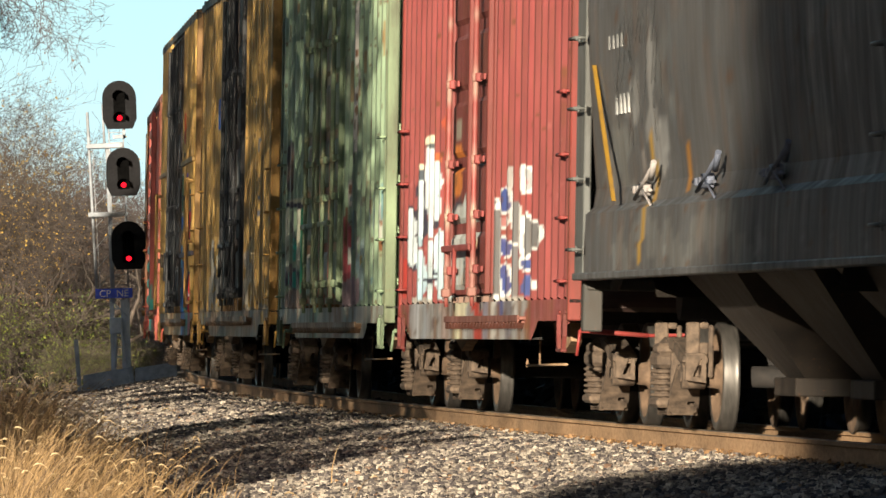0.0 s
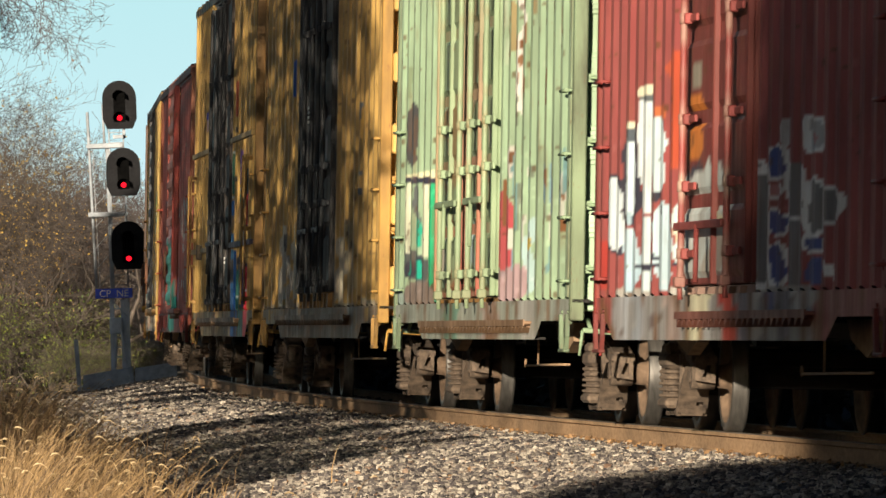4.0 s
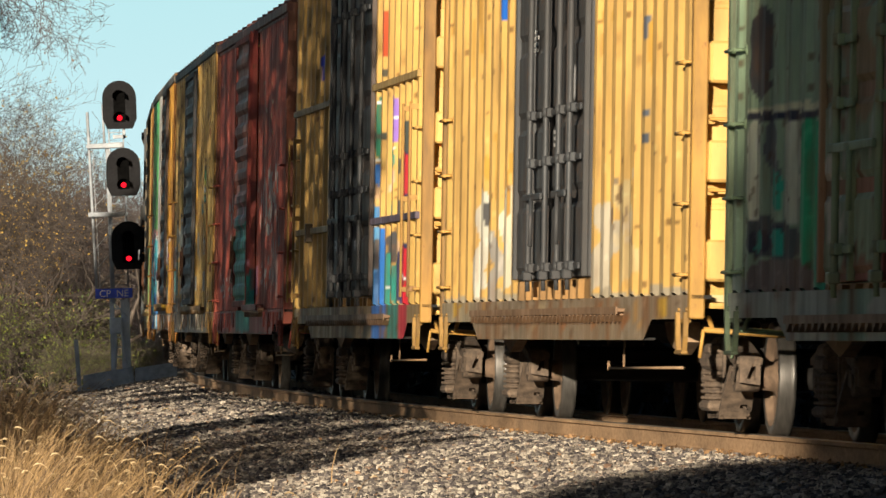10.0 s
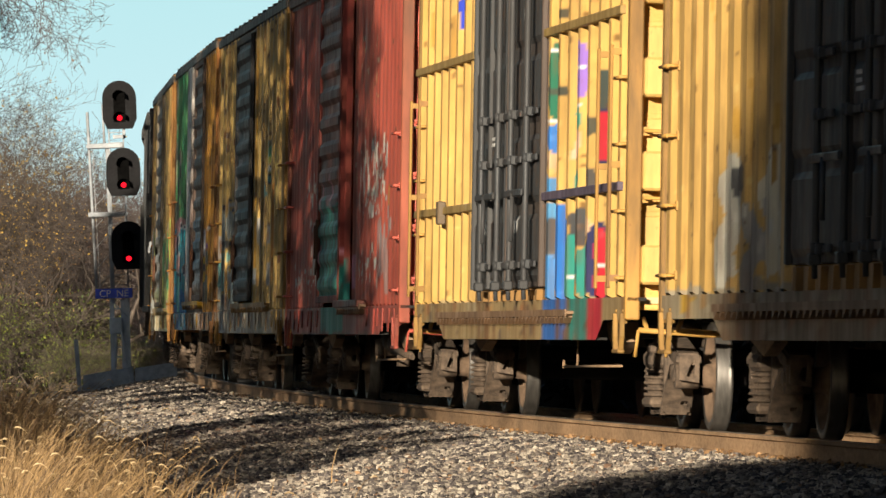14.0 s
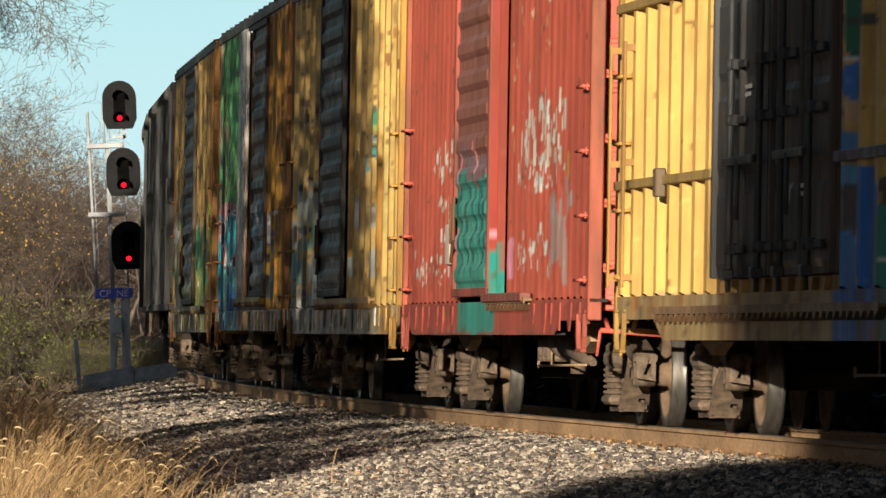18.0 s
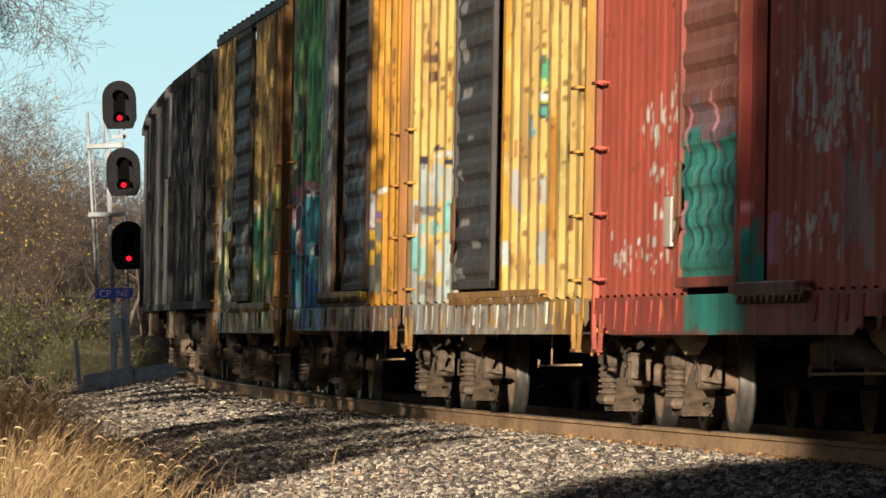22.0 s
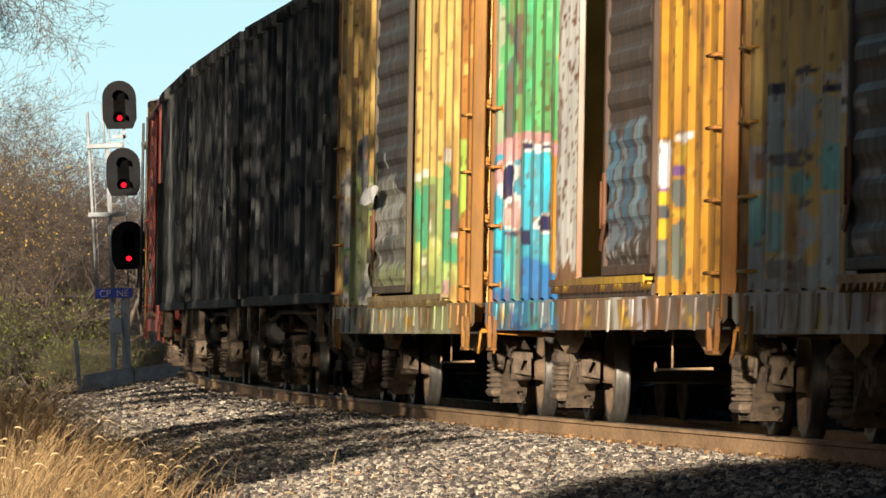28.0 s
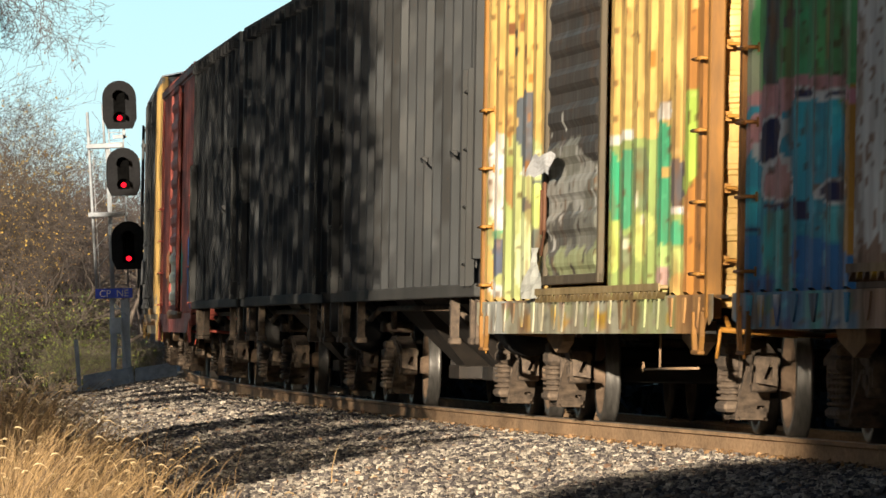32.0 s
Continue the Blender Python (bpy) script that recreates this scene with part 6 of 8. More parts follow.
# First panel is an added bulkhead; its place and pale tone brighten the doorway.
for x0, x1, y0, y1 in ((-3.05, -3.0, -1.36, 1.36), (7.50, 7.55, -1.36, 1.36), (-7.5, 7.5, 1.34, 1.38)):
    bm = bmesh.new()
    box(bm, x0, x1, y0, y1, 1.06, 4.7)
    part("wall_lining", bm, INSIDE, car7)
bm = bmesh.new()
box(bm, -2.54, 3.69, -HALF_W - 0.028, -HALF_W + 0.03, 1.05, 1.225, 0.006)
part("threshold", bm, GRIME, car7, paint=painter((0.085, 0.06, 0.05), dabs(-2.5, 3.6, 1.06, 1.2, 30, ((0.30, 0.22, 0.14), (0.40, 0.36, 0.32), (0.16, 0.10, 0.07)), 79, 0.1)))
bm = bmesh.new()
box(bm, -2.52, -1.05, -HALF_W - 0.05, -HALF_W + 0.0, 1.1, 4.8, 0.008)
sheet(bm, 13, 120, lambda i, j: (-2.51 + 1.45 * i / 12, -HALF_W - 0.054, 1.11 + 3.68 * j / 119))
part("door_post", bm, PAINT, car7, "flaking white door post", painter((0.78, 0.78, 0.75), [(-3, 0, 1.0, 1.3, (0.3, 0.15, 0.08), 0.1), (-2.6, -2.3, 1.0, 5, (0.45, 0.36, 0.30), 0.05)] + dabs(-2.6, -1.05, 0.8, 4.8, 210, (RUST, (0.26, 0.14, 0.08), (0.34, 0.20, 0.12)), 75, 0.06)))

p = painter((0.68, 0.45, 0.14), [(6.3, 7.9, 1.0, 5.0, ORANGE, 0.03), (-5.6, -5.0, 3.38, 3.46, BLK, 0), (-5.6, -5.0, 3.2, 3.3, BLK, 0)] + [
    blob([(-7.40, 2.57), (-2.74, 2.47), (-2.53, 1.06), (-7.17, 1.08)], (0.46, 0.50, 0.20)),
    blob([(-7.32, 2.55), (-6.26, 2.60), (-6.08, 1.66), (-7.19, 1.69)], (0.80, 0.77, 0.68)),
    blob([(-7.14, 1.66), (-6.34, 1.65), (-6.29, 1.27), (-7.08, 1.27)], (0.09, 0.12, 0.18)),
    blob([(-7.16, 1.32), (-6.27, 1.18), (-6.35, 1.08), (-7.17, 1.08)], (0.76, 0.75, 0.68)),
    blob([(-7.19, 1.70), (-6.35, 1.71), (-6.38, 1.61), (-7.11, 1.61)], (0.12, 0.50, 0.26)),
    blob([(-6.13, 2.34), (-5.25, 2.33), (-5.00, 1.07), (-5.95, 1.11)], (0.34, 0.42, 0.12), None, 0.01, (0.52, 0.60, 0.24)),
    blob([(-5.90, 2.25), (-5.32, 2.23), (-5.36, 1.89), (-5.75, 1.85)], (0.42, 0.24, 0.08)),
    blob([(-5.07, 2.91), (-3.92, 2.87), (-3.90, 2.19), (-4.45, 2.15), (-4.93, 2.23)], (0.11, 0.13, 0.15)),
    blob([(-4.89, 2.22), (-4.11, 2.20), (-4.10, 2.14), (-4.88, 2.15)], (0.80, 0.78, 0.70)),
    blob([(-5.00, 1.83), (-4.12, 1.83), (-4.10, 1.07), (-4.98, 1.08)], (0.62, 0.70, 0.32), None, 0.01, (0.66, 0.68, 0.44)),
    blob([(-4.85, 1.97), (-4.20, 1.96), (-4.18, 1.82), (-4.83, 1.83)], (0.12, 0.14, 0.12)),
    blob([(-3.80, 2.06), (-2.92, 2.02), (-3.04, 1.69), (-3.78, 1.69)], (0.60, 0.72, 0.20)),
    blob([(-3.80, 2.10), (-2.93, 2.08), (-2.92, 2.05), (-3.80, 2.06)], (0.13, 0.15, 0.14)),
    blob([(-3.75, 2.35), (-2.97, 2.35), (-2.97, 2.11), (-3.76, 2.11)], (0.64, 0.64, 0.34)),
    blob([(-3.78, 1.66), (-3.07, 1.66), (-3.53, 1.39), (-3.78, 1.37)], (0.16, 0.18, 0.14)),
    blob([(0.70, 2.36), (5.94, 2.24), (6.09, 1.02), (0.88, 1.05)], (0.30, 0.40, 0.13)),
    blob([(1.24, 2.24), (2.14, 2.23), (2.26, 1.62), (1.31, 1.66)], (0.05, 0.42, 0.20)),
    blob([(1.22, 2.33), (3.28, 2.38), (3.29, 2.30), (1.23, 2.26)], (0.80, 0.77, 0.66)),
    blob([(2.32, 2.21), (3.05, 2.23), (3.00, 1.60), (2.44, 1.58)], (0.07, 0.34, 0.17)),
    blob([(3.16, 2.22), (4.28, 2.20), (4.21, 1.70), (3.64, 1.67), (3.20, 1.87)], (0.19, 0.25, 0.12)),
    blob([(1.31, 1.66), (2.25, 1.67), (2.20, 1.23), (1.37, 1.24)], (0.56, 0.70, 0.18)),
    blob([(3.35, 1.71), (4.48, 1.71), (4.20, 1.32), (3.49, 1.29)], (0.52, 0.58, 0.18)),
    blob([(3.61, 1.67), (3.95, 1.67), (3.99, 1.37), (3.65, 1.37)], (0.44, 0.20, 0.06)),
    blob([(2.26, 1.61), (2.65, 1.60), (2.66, 1.51), (2.27, 1.52)], (0.78, 0.76, 0.64)),
    blob([(2.35, 1.47), (2.86, 1.58), (2.87, 1.25), (2.45, 1.21)], (0.22, 0.26, 0.14)),
    blob([(4.52, 2.40), (5.28, 2.39), (5.31, 1.39), (4.55, 1.42)], (0.04, 0.40, 0.19), None, 0.01, (0.08, 0.42, 0.20)),
    blob([(4.55, 1.45), (5.34, 1.44), (5.30, 1.23), (4.54, 1.26)], (0.50, 0.70, 0.24)),
    blob([(4.54, 2.53), (5.36, 2.52), (5.38, 2.38), (4.56, 2.40)], (0.82, 0.80, 0.72)),
    blob([(5.61, 2.09), (6.22, 2.06), (6.17, 1.72), (5.59, 1.73)], (0.10, 0.10, 0.11)),
    blob([(5.56, 1.73), (6.23, 1.72), (6.24, 1.66), (5.57, 1.66)], (0.78, 0.72, 0.66)),
    blob([(6.21, 2.59), (6.93, 2.57), (6.77, 1.88), (6.41, 1.78), (6.12, 1.81)], (0.42, 0.58, 0.10)),
    blob([(5.64, 1.61), (6.28, 1.58), (6.27, 1.42), (5.63, 1.43)], (0.05, 0.38, 0.19)),
    blob([(5.60, 1.42), (6.36, 1.41), (6.39, 1.22), (5.62, 1.23)], (0.50, 0.60, 0.20)),
    blob([(4.50, 1.27), (5.36, 1.26), (5.38, 1.08), (4.53, 1.08)], (0.58, 0.38, 0.34))]
            + dabs(1.6, 5.6, 1.1, 2.0, 20, ((0.34, 0.14, 0.06), LIME, (0.62, 0.62, 0.45)), 83, 0.16) + dabs(-7.7, 7.7, 1.3, 4.9, 150, (RUST, (0.42, 0.20, 0.04), (0.70, 0.46, 0.14), (0.30, 0.14, 0.05)), 85, 0.14), 15.0, 0.34, runs=220, fleck=0.03)
sill8 = painter((0.42, 0.41, 0.30), [(-7, -5.5, 0.6, 1.2, (0.52, 0.54, 0.50), 0.06), (-4.2, -3.7, 0.8, 0.92, YEL, 0), (-1.6, -1.0, 0.8, 0.92, YEL, 0), (-3, 0, 0.95, 1.2, (0.36, 0.40, 0.24), 0.06), (1.2, 1.7, 0.8, 0.92, YEL, 0), (2.4, 5.4, 0.6, 1.2, (0.38, 0.42, 0.22), 0.06), (6.0, 8, 0.6, 1.2, (0.40, 0.22, 0.08), 0.03)] + dabs(-7.5, 6.0, 0.78, 1.0, 60, ((0.20, 0.20, 0.16), (0.56, 0.58, 0.46), (0.30, 0.36, 0.14), (0.36, 0.26, 0.20)), 84, 0.18) + [(x, x + 0.4, 0.82, 0.92, (0.60, 0.36, 0.03), 0) for x in (-4.2, -1.6, 1.2, 5.4)], 16.0, 0.6)
car8 = boxcar("weathered yellow boxcar tagged green with a black corrugated door", -38.76, 15.58, 4.85, YEL, p, (2.0, 2.0), (-2.5, 1.5), (-2.9, 5.5, 1.12), sill8, pitch=0.76, rib=0.2, depth=0.042, belly=(-7.6, 7.6), z_mid=0.76, end_pitch=0.5,
              roof=(0.045, 0.04, 0.036), accents=(0.42, 0.19, 0.03), track=painter((0.30, 0.22, 0.10), dabs(-2.9, 5.5, 1.02, 1.12, 40, ((0.50, 0.56, 0.14), (0.60, 0.50, 0.20), (0.20, 0.14, 0.08)), 94, 0.16)))
sliding_door(car8, -2.5, 1.45, 1.17, 4.7, painter((0.045, 0.042, 0.04), [(-2.3, 1.2, 1.2, 2.3, (0.20, 0.20, 0.17), 0.08), (-2.4, 1.3, 1.2, 1.5, (0.34, 0.38, 0.20), 0.06), (-2.2, 0.6, 1.7, 2.15, (0.34, 0.34, 0.31), 0.08), (-2.0, 0.0, 1.45, 1.75, (0.10, 0.10, 0.09), 0.08)] + dabs(-2.3, 1.2, 1.25, 2.4, 46, ((0.62, 0.62, 0.58), (0.06, 0.055, 0.05), (0.44, 0.44, 0.42), (0.16, 0.10, 0.06)), 93, 0.12)), (0.10, 0.08, 0.05))
bm = bmesh.new()
sheet(bm, 6, 6, lambda i, j: (-2.9 + i * 0.34 + 0.08 * j, -HALF_W - 0.19 - 0.012 * math.sin(1.3 * i + j), 2.10 + j * 0.034 + 0.02 * math.sin(i * 2.1)))
part("paper_placard", bm, PAINT, car8, "torn white paper placard", (0.80, 0.80, 0.80))
bm = bmesh.new()
sheet(bm, 6, 8, lambda i, j: (-3.9 + i * 0.24 * (0.5 + 0.5 * (7 - j) / 7) + 0.12 * j, -HALF_W - 0.10 - 0.03 * math.sin(1.9 * i + 0.8 * j), 1.06 + j * 0.062))
part("plastic_sheet", bm, PAINT, car8, "torn translucent grey plastic sheet", (0.56, 0.57, 0.52))


for car, paint in ((car6, sillp), (car7, sill7), (car8, sill8)):
    gussets(car, np.arange(-7.3, 7.4, 0.76), 1.03, paint)
for x0, x1, z0, z1 in ((-3.75, -3.35, 1.42, 1.80), (-3.25, -2.9, 1.45, 1.95)):
    bm = bmesh.new()
    box(bm, x0, x1, -HALF_W - 0.05, -HALF_W - 0.02, z0, z1, 0.006)
    part("placard_board", bm, PAINT, car5, paint=painter((0.60, 0.54, 0.48), dabs(x0, x1, z0, z1, 6, (RED5, (0.42, 0.36, 0.32)), 8, 0.1)))
slack_adjuster(car5, 2.6)
gussets(car5, np.arange(-7.4, -2.8, 0.7), 1.02, (0.34, 0.06, 0.045))
gussets(car5, np.arange(4.0, 7.6, 0.7), 1.02, (0.34, 0.06, 0.045))


# ---- covered hoppers ----
def hopper_trim(car, e, colour):
    for d in (-1, 1):
        bm = bmesh.new()
        for y in (-HALF_W + 0.10, HALF_W - 0.10):
            box(bm, d * (e - 0.10) - 0.08, d * (e - 0.10) + 0.08, y - 0.08, y + 0.08, 0.78, 4.3, 0.01)
        box(bm, d * (e - 0.10) - 0.1, d * (e - 0.10) + 0.1, -HALF_W + 0.05, HALF_W - 0.05, 1.12, 1.22, 0.01)
        part("end_frame", bm, GRIME, car, paint=colour)
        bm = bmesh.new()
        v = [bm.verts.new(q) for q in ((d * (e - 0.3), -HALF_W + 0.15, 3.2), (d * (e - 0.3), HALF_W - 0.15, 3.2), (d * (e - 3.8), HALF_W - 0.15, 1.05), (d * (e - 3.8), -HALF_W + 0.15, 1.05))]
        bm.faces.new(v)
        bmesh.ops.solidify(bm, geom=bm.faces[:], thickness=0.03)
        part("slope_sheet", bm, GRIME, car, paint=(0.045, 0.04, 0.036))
        bm = bmesh.new()
        for y in (-HALF_W + 0.25, -0.5, 0.5, HALF_W - 0.25):
            rod(bm, (d * (e - 0.4), y, 1.15), (d * (e - 2.6), y, 1.95), 0.045, 6)
        rod(bm, (d * (e - 0.9), -0.75, 1.08), (d * (e - 0.9), 0.4, 1.08), 0.2, 14)
        part("end_brace", bm, STEEL_DARK, car)


def discharge_bays(car, xs, z_top):
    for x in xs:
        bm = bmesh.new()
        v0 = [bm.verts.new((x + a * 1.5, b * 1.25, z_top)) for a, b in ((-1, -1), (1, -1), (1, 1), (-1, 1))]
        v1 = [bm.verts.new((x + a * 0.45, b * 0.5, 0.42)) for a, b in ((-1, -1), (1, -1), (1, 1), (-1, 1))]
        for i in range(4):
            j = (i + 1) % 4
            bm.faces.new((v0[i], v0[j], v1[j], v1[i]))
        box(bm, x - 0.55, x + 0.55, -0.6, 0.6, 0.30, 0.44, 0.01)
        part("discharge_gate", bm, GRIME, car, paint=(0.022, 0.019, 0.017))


def hopper_gear(car, e):
    """What hangs below the sill: bent air pipe, hanger posts, steps, brake cylinder and slack lever."""
    bm = bmesh.new()
    pts = [(e - 0.5, -1.28, 1.0), (e - 1.5, -1.26, 0.98), (e - 2.3, -1.22, 0.90), (e - 4.0, -1.22, 0.92), (e - 5.2, -1.25, 1.02), (-e + 3.0, -1.25, 1.03), (-e + 1.2, -1.2, 0.92), (-e + 0.4, -1.2, 0.98)]
    for p, q in zip(pts, pts[1:]):
        rod(bm, p, q, 0.032, 8)
    part("air_pipe", bm, STEEL_DUSTY, car)
    for d in (-1, 1):
        for x in (e - 0.42, e - 0.95, e - 2.9):
            bm = bmesh.new()
            prism(bm, [(d * x - 0.09, 1.12), (d * x + 0.09, 1.12), (d * x + 0.06, 0.72), (d * x - 0.05, 0.70)], -HALF_W - 0.02, -HALF_W + 0.06)
            box(bm, d * x - 0.12, d * x + 0.12, -HALF_W - 0.03, -HALF_W + 0.08, 0.66, 0.72, 0.01)
            part("hanger_post", bm, STEEL_DUSTY, car)
        bm = bmesh.new()
        rod(bm, (d * (e - 0.6), -1.2, 1.10), (d * (e - 1.9), -1.0, 0.78), 0.04, 7)
        rod(bm, (d * (e - 3.0), -1.1, 1.12), (d * (e - 1.9), -1.0, 0.78), 0.035, 7)
        box(bm, d * (e - 1.9) - 0.2, d * (e - 1.9) + 0.2, -1.14, -0.8, 0.78, 0.90, 0.02)
        part("bolster_brace", bm, STEEL_DUSTY, car)
    bm = bmesh.new()
    rod(bm, (e - 0.55, -0.95, 0.80), (e - 1.35, -0.95, 0.80), 0.24, 18)
    rod(bm, (e - 0.40, -0.95, 0.80), (e - 0.55, -0.95, 0.80), 0.12, 14, 0.24)
    part("brake_cylinder", bm, STEEL_DARK, car)


def ribbed_hopper(mid, length, label):
    car = car_base("covered_hopper", label, mid, length, (2.0, 2.0), bearers=False)
    e = length / 2
    rng = random.Random(mid)
    shades = [(v, 1.03 * v, 1.03 * v) for v in (0.026, 0.034, 0.062, 0.072, 0.058)]
    streaks = [(x, x + rng.uniform(0.1, 0.35), rng.uniform(1.0, 2.6), rng.uniform(3.0, 4.9), shades[rng.randrange(5)], 0.03) for x in np.arange(-e + 0.3, e - 0.4, 0.38) if rng.random() < 0.75]
    dark = painter((0.046, 0.049, 0.051), [(-e, e, 3.9, 4.8, (0.034, 0.036, 0.037), 0.10)] + streaks + dabs(-e, e, 1.2, 2.6, 14, ((0.16, 0.16, 0.15), (0.02, 0.02, 0.02)), int(-mid), 0.10), mid, 0.10, (0.02, 0.02, 0.02))
    part("side_panel", ribbed(-e + 0.2, e - 0.2, 1.12, 4.62, 0.92, 0.16, 0.07, step=0.12), SOOT, car, paint=dark)
    part("far_side", ribbed(-e + 0.2, e - 0.2, 1.12, 4.62, 1.84, 0.16, 0.07, HALF_W, 1.0), SOOT, car, paint=(0.06, 0.062, 0.062))
    for d in (-1, 1):
        bm = bmesh.new()
        prism(bm, [(d * (e - 0.25), 1.45), (d * (e - 0.25), 4.62), (d * (e - 0.05), 4.62), (d * (e - 0.05), 1.45)], -HALF_W - 0.09, -HALF_W + 0.08)
        part("corner_post", bm, SOOT, car, paint=(0.05, 0.052, 0.052))
        bm = bmesh.new()
        box(bm, d * (e - 0.2) - 0.03, d * (e - 0.2) + 0.03, -HALF_W + 0.05, HALF_W, 2.3, 4.62)
        part("end_wall", bm, SOOT, car, paint=(0.05, 0.05, 0.05))
    bm = bmesh.new()
    n = int(length / 0.92)
    box(bm, -e, e, -HALF_W - 0.08, -HALF_W + 0.12, 1.10, 1.22, 0.01)
    box(bm, -e, e, HALF_W - 0.12, HALF_W + 0.08, 1.10, 1.22, 0.01)
    part("side_sill", bm, SOOT, car, paint=(0.05, 0.05, 0.048))
    bm = bmesh.new()
    box(bm, -e + 0.1, e - 0.1, -HALF_W - 0.10, -HALF_W + 0.10, 4.60, 4.72, 0.01)
    for k in range(n):
        x = -e + 0.3 + (length - 0.6) * (k + 0.5) / n
        box(bm, x - 0.06, x + 0.06, -HALF_W - 0.15, -HALF_W - 0.02, 4.52, 4.66, 0.01)
    part("top_rail", bm, SOOT, car, paint=(0.045, 0.045, 0.045))
    bm = bmesh.new()
    sheet(bm, 2, 6, lambda i, j: ((-e + 0.1) if i == 0 else e - 0.1, -HALF_W + 2 * HALF_W * j / 5, 4.72 + (0.14 if 0 < j < 5 else 0)))
    part("roof", bm, SOOT, car, paint=(0.07, 0.07, 0.07))
    for k in range(6):
        bm = bmesh.new()
        x = -e + 1.2 + (length - 2.4) * k / 5
        rod(bm, (x, 0, 4.84), (x, 0, 4.98), 0.36, 14)
        part("roof_hatch", bm, SOOT, car, paint=(0.06, 0.06, 0.06))
    bm = bmesh.new()
    box(bm, -e, e, -0.85, -0.45, 4.92, 4.95)
    part("running_board", bm, STEEL_DARK, car)
    hopper_trim(car, e, (0.035, 0.036, 0.035))
    discharge_bays(car, [-length * 0.22, 0.0, length * 0.22] if length > 15 else [-2.2, 2.2], 1.2)
    me = painted_mesh("rung", make_rung, (0.07, 0.07, 0.07), SOOT)
    for x in (-e + 0.55, e - 0.55):
        for z in (1.4, 1.93, 2.46, 2.99):
            hang("rung", me, car, pose(x, -HALF_W - 0.03, z))
    for x in (-e + 0.28, -e + 0.80, e - 0.28, e - 0.80):
        bm = bmesh.new()
        box(bm, x - 0.03, x + 0.03, -HALF_W - 0.14, -HALF_W - 0.06, 1.2, 3.2)
        part("ladder_stile", bm, SOOT, car, paint=(0.045, 0.046, 0.045))
    for x in (e * 0.35, e * 0.72):
        bm = bmesh.new()
        box(bm, x - 0.10, x + 0.10, -HALF_W - 0.10, -HALF_W - 0.04, 2.43, 2.49, 0.01)
        rod(bm, (x, -HALF_W - 0.10, 2.47), (x + 0.6, -HALF_W - 0.10, 2.38), 0.012, 7)
        part("gate_bracket", bm, SOOT, car, paint=(0.05, 0.05, 0.05))
    hopper_gear(car, e)
    return car


ribbed_hopper(-54.9, 16.4, "sooty black ribbed covered hopper car")
ribbed_hopper(-72.0, 15.4, "sooty black ribbed covered hopper car")
ribbed_hopper(-87.5, 13.6, "sooty black ribbed covered hopper car")

# smooth grey hopper at the head
car0 = car_base("covered_hopper", "dark grey smooth-sided covered hopper car with scuffed paint", 102.22, 16.91, (2.25, 2.2), bearers=False)
e0 = 16.91 / 2
bm = bmesh.new()
SIDE0 = [(1.22, 0.0), (1.24, 0.03), (1.50, 0.03), (1.74, 0.02), (1.80, -0.06), (1.95, -0.09), (2.3, -0.05), (2.8, 0.0), (3.4, 0.03), (4.0, 0.02), (4.5, -0.08), (4.8, -0.25)]
fine0 = [(SIDE0[i][0] + (SIDE0[i + 1][0] - SIDE0[i][0]) * k / 6, SIDE0[i][1] + (SIDE0[i + 1][1] - SIDE0[i][1]) * k / 6) for i in range(len(SIDE0) - 1) for k in range(6)]
xs0 = np.linspace(-e0 + 0.12, e0 - 0.12, 90)
sheet(bm, 90, len(fine0), lambda i, j: (float(xs0[i]), -HALF_W - fine0[j][1], fine0[j][0]))
HG = (0.098, 0.102, 0.104)
pz = painter(HG, [(-5.2, -3.6, 1.85, 2.9, (0.24, 0.245, 0.24), 0.12), (-4.9, -4.4, 1.9, 3.2, HG, 0.05), (-7.0, -5.5, 1.85, 2.3, (0.16, 0.17, 0.165), 0.1), (-3.6, -3.0, 2.3, 3.0, (0.13, 0.14, 0.14), 0.1), (-6.0, 2.5, 1.3, 1.6, (0.15, 0.155, 0.15), 0.12),
                  (-4.4, -4.2, 1.3, 2.3, (0.45, 0.27, 0.04), 0.02), (-2.35, -2.2, 1.8, 2.3, (0.45, 0.20, 0.02), 0.01)], 17.0)
part("side_panel", bm, PAINT, car0, paint=pz)
rs = random.Random(51)
for k in range(26):
    x, z = rs.gauss(-4.9, 0.75), rs.uniform(2.25, 3.1)
    h, lean = rs.uniform(0.15, 0.6), rs.uniform(-0.25, 0.35)
    bm = bmesh.new()
    y0 = -HALF_W - float(np.interp(z, [p0 for p0, _ in SIDE0], [p1 for _, p1 in SIDE0])) - 0.006
    y1 = -HALF_W - float(np.interp(z + h, [p0 for p0, _ in SIDE0], [p1 for _, p1 in SIDE0])) - 0.006
    w = rs.uniform(0.02, 0.05)
    bm.faces.new([bm.verts.new(q) for q in ((x, y0, z), (x + w, y0, z), (x + lean + w, y1, z + h), (x + lean, y1, z + h))])
    bmesh.ops.solidify(bm, geom=bm.faces[:], thickness=0.003)
    part("paint_scratch", bm, PAINT, car0, "pale paint scratch", (0.34, 0.35, 0.35))
bm = bmesh.new()
sheet(bm, 2, len(SIDE0), lambda i, j: ((-e0 + 0.12) if i == 0 else e0 - 0.12, HALF_W + SIDE0[j][1], SIDE0[j][0]))
sheet(bm, 2, 6, lambda i, j: ((-e0 + 0.12) if i == 0 else e0 - 0.12, -1.22 + 2.44 * j / 5, 4.8 + (0.12 if 0 < j < 5 else 0)))
part("shell", bm, PAINT, car0, paint=HG)
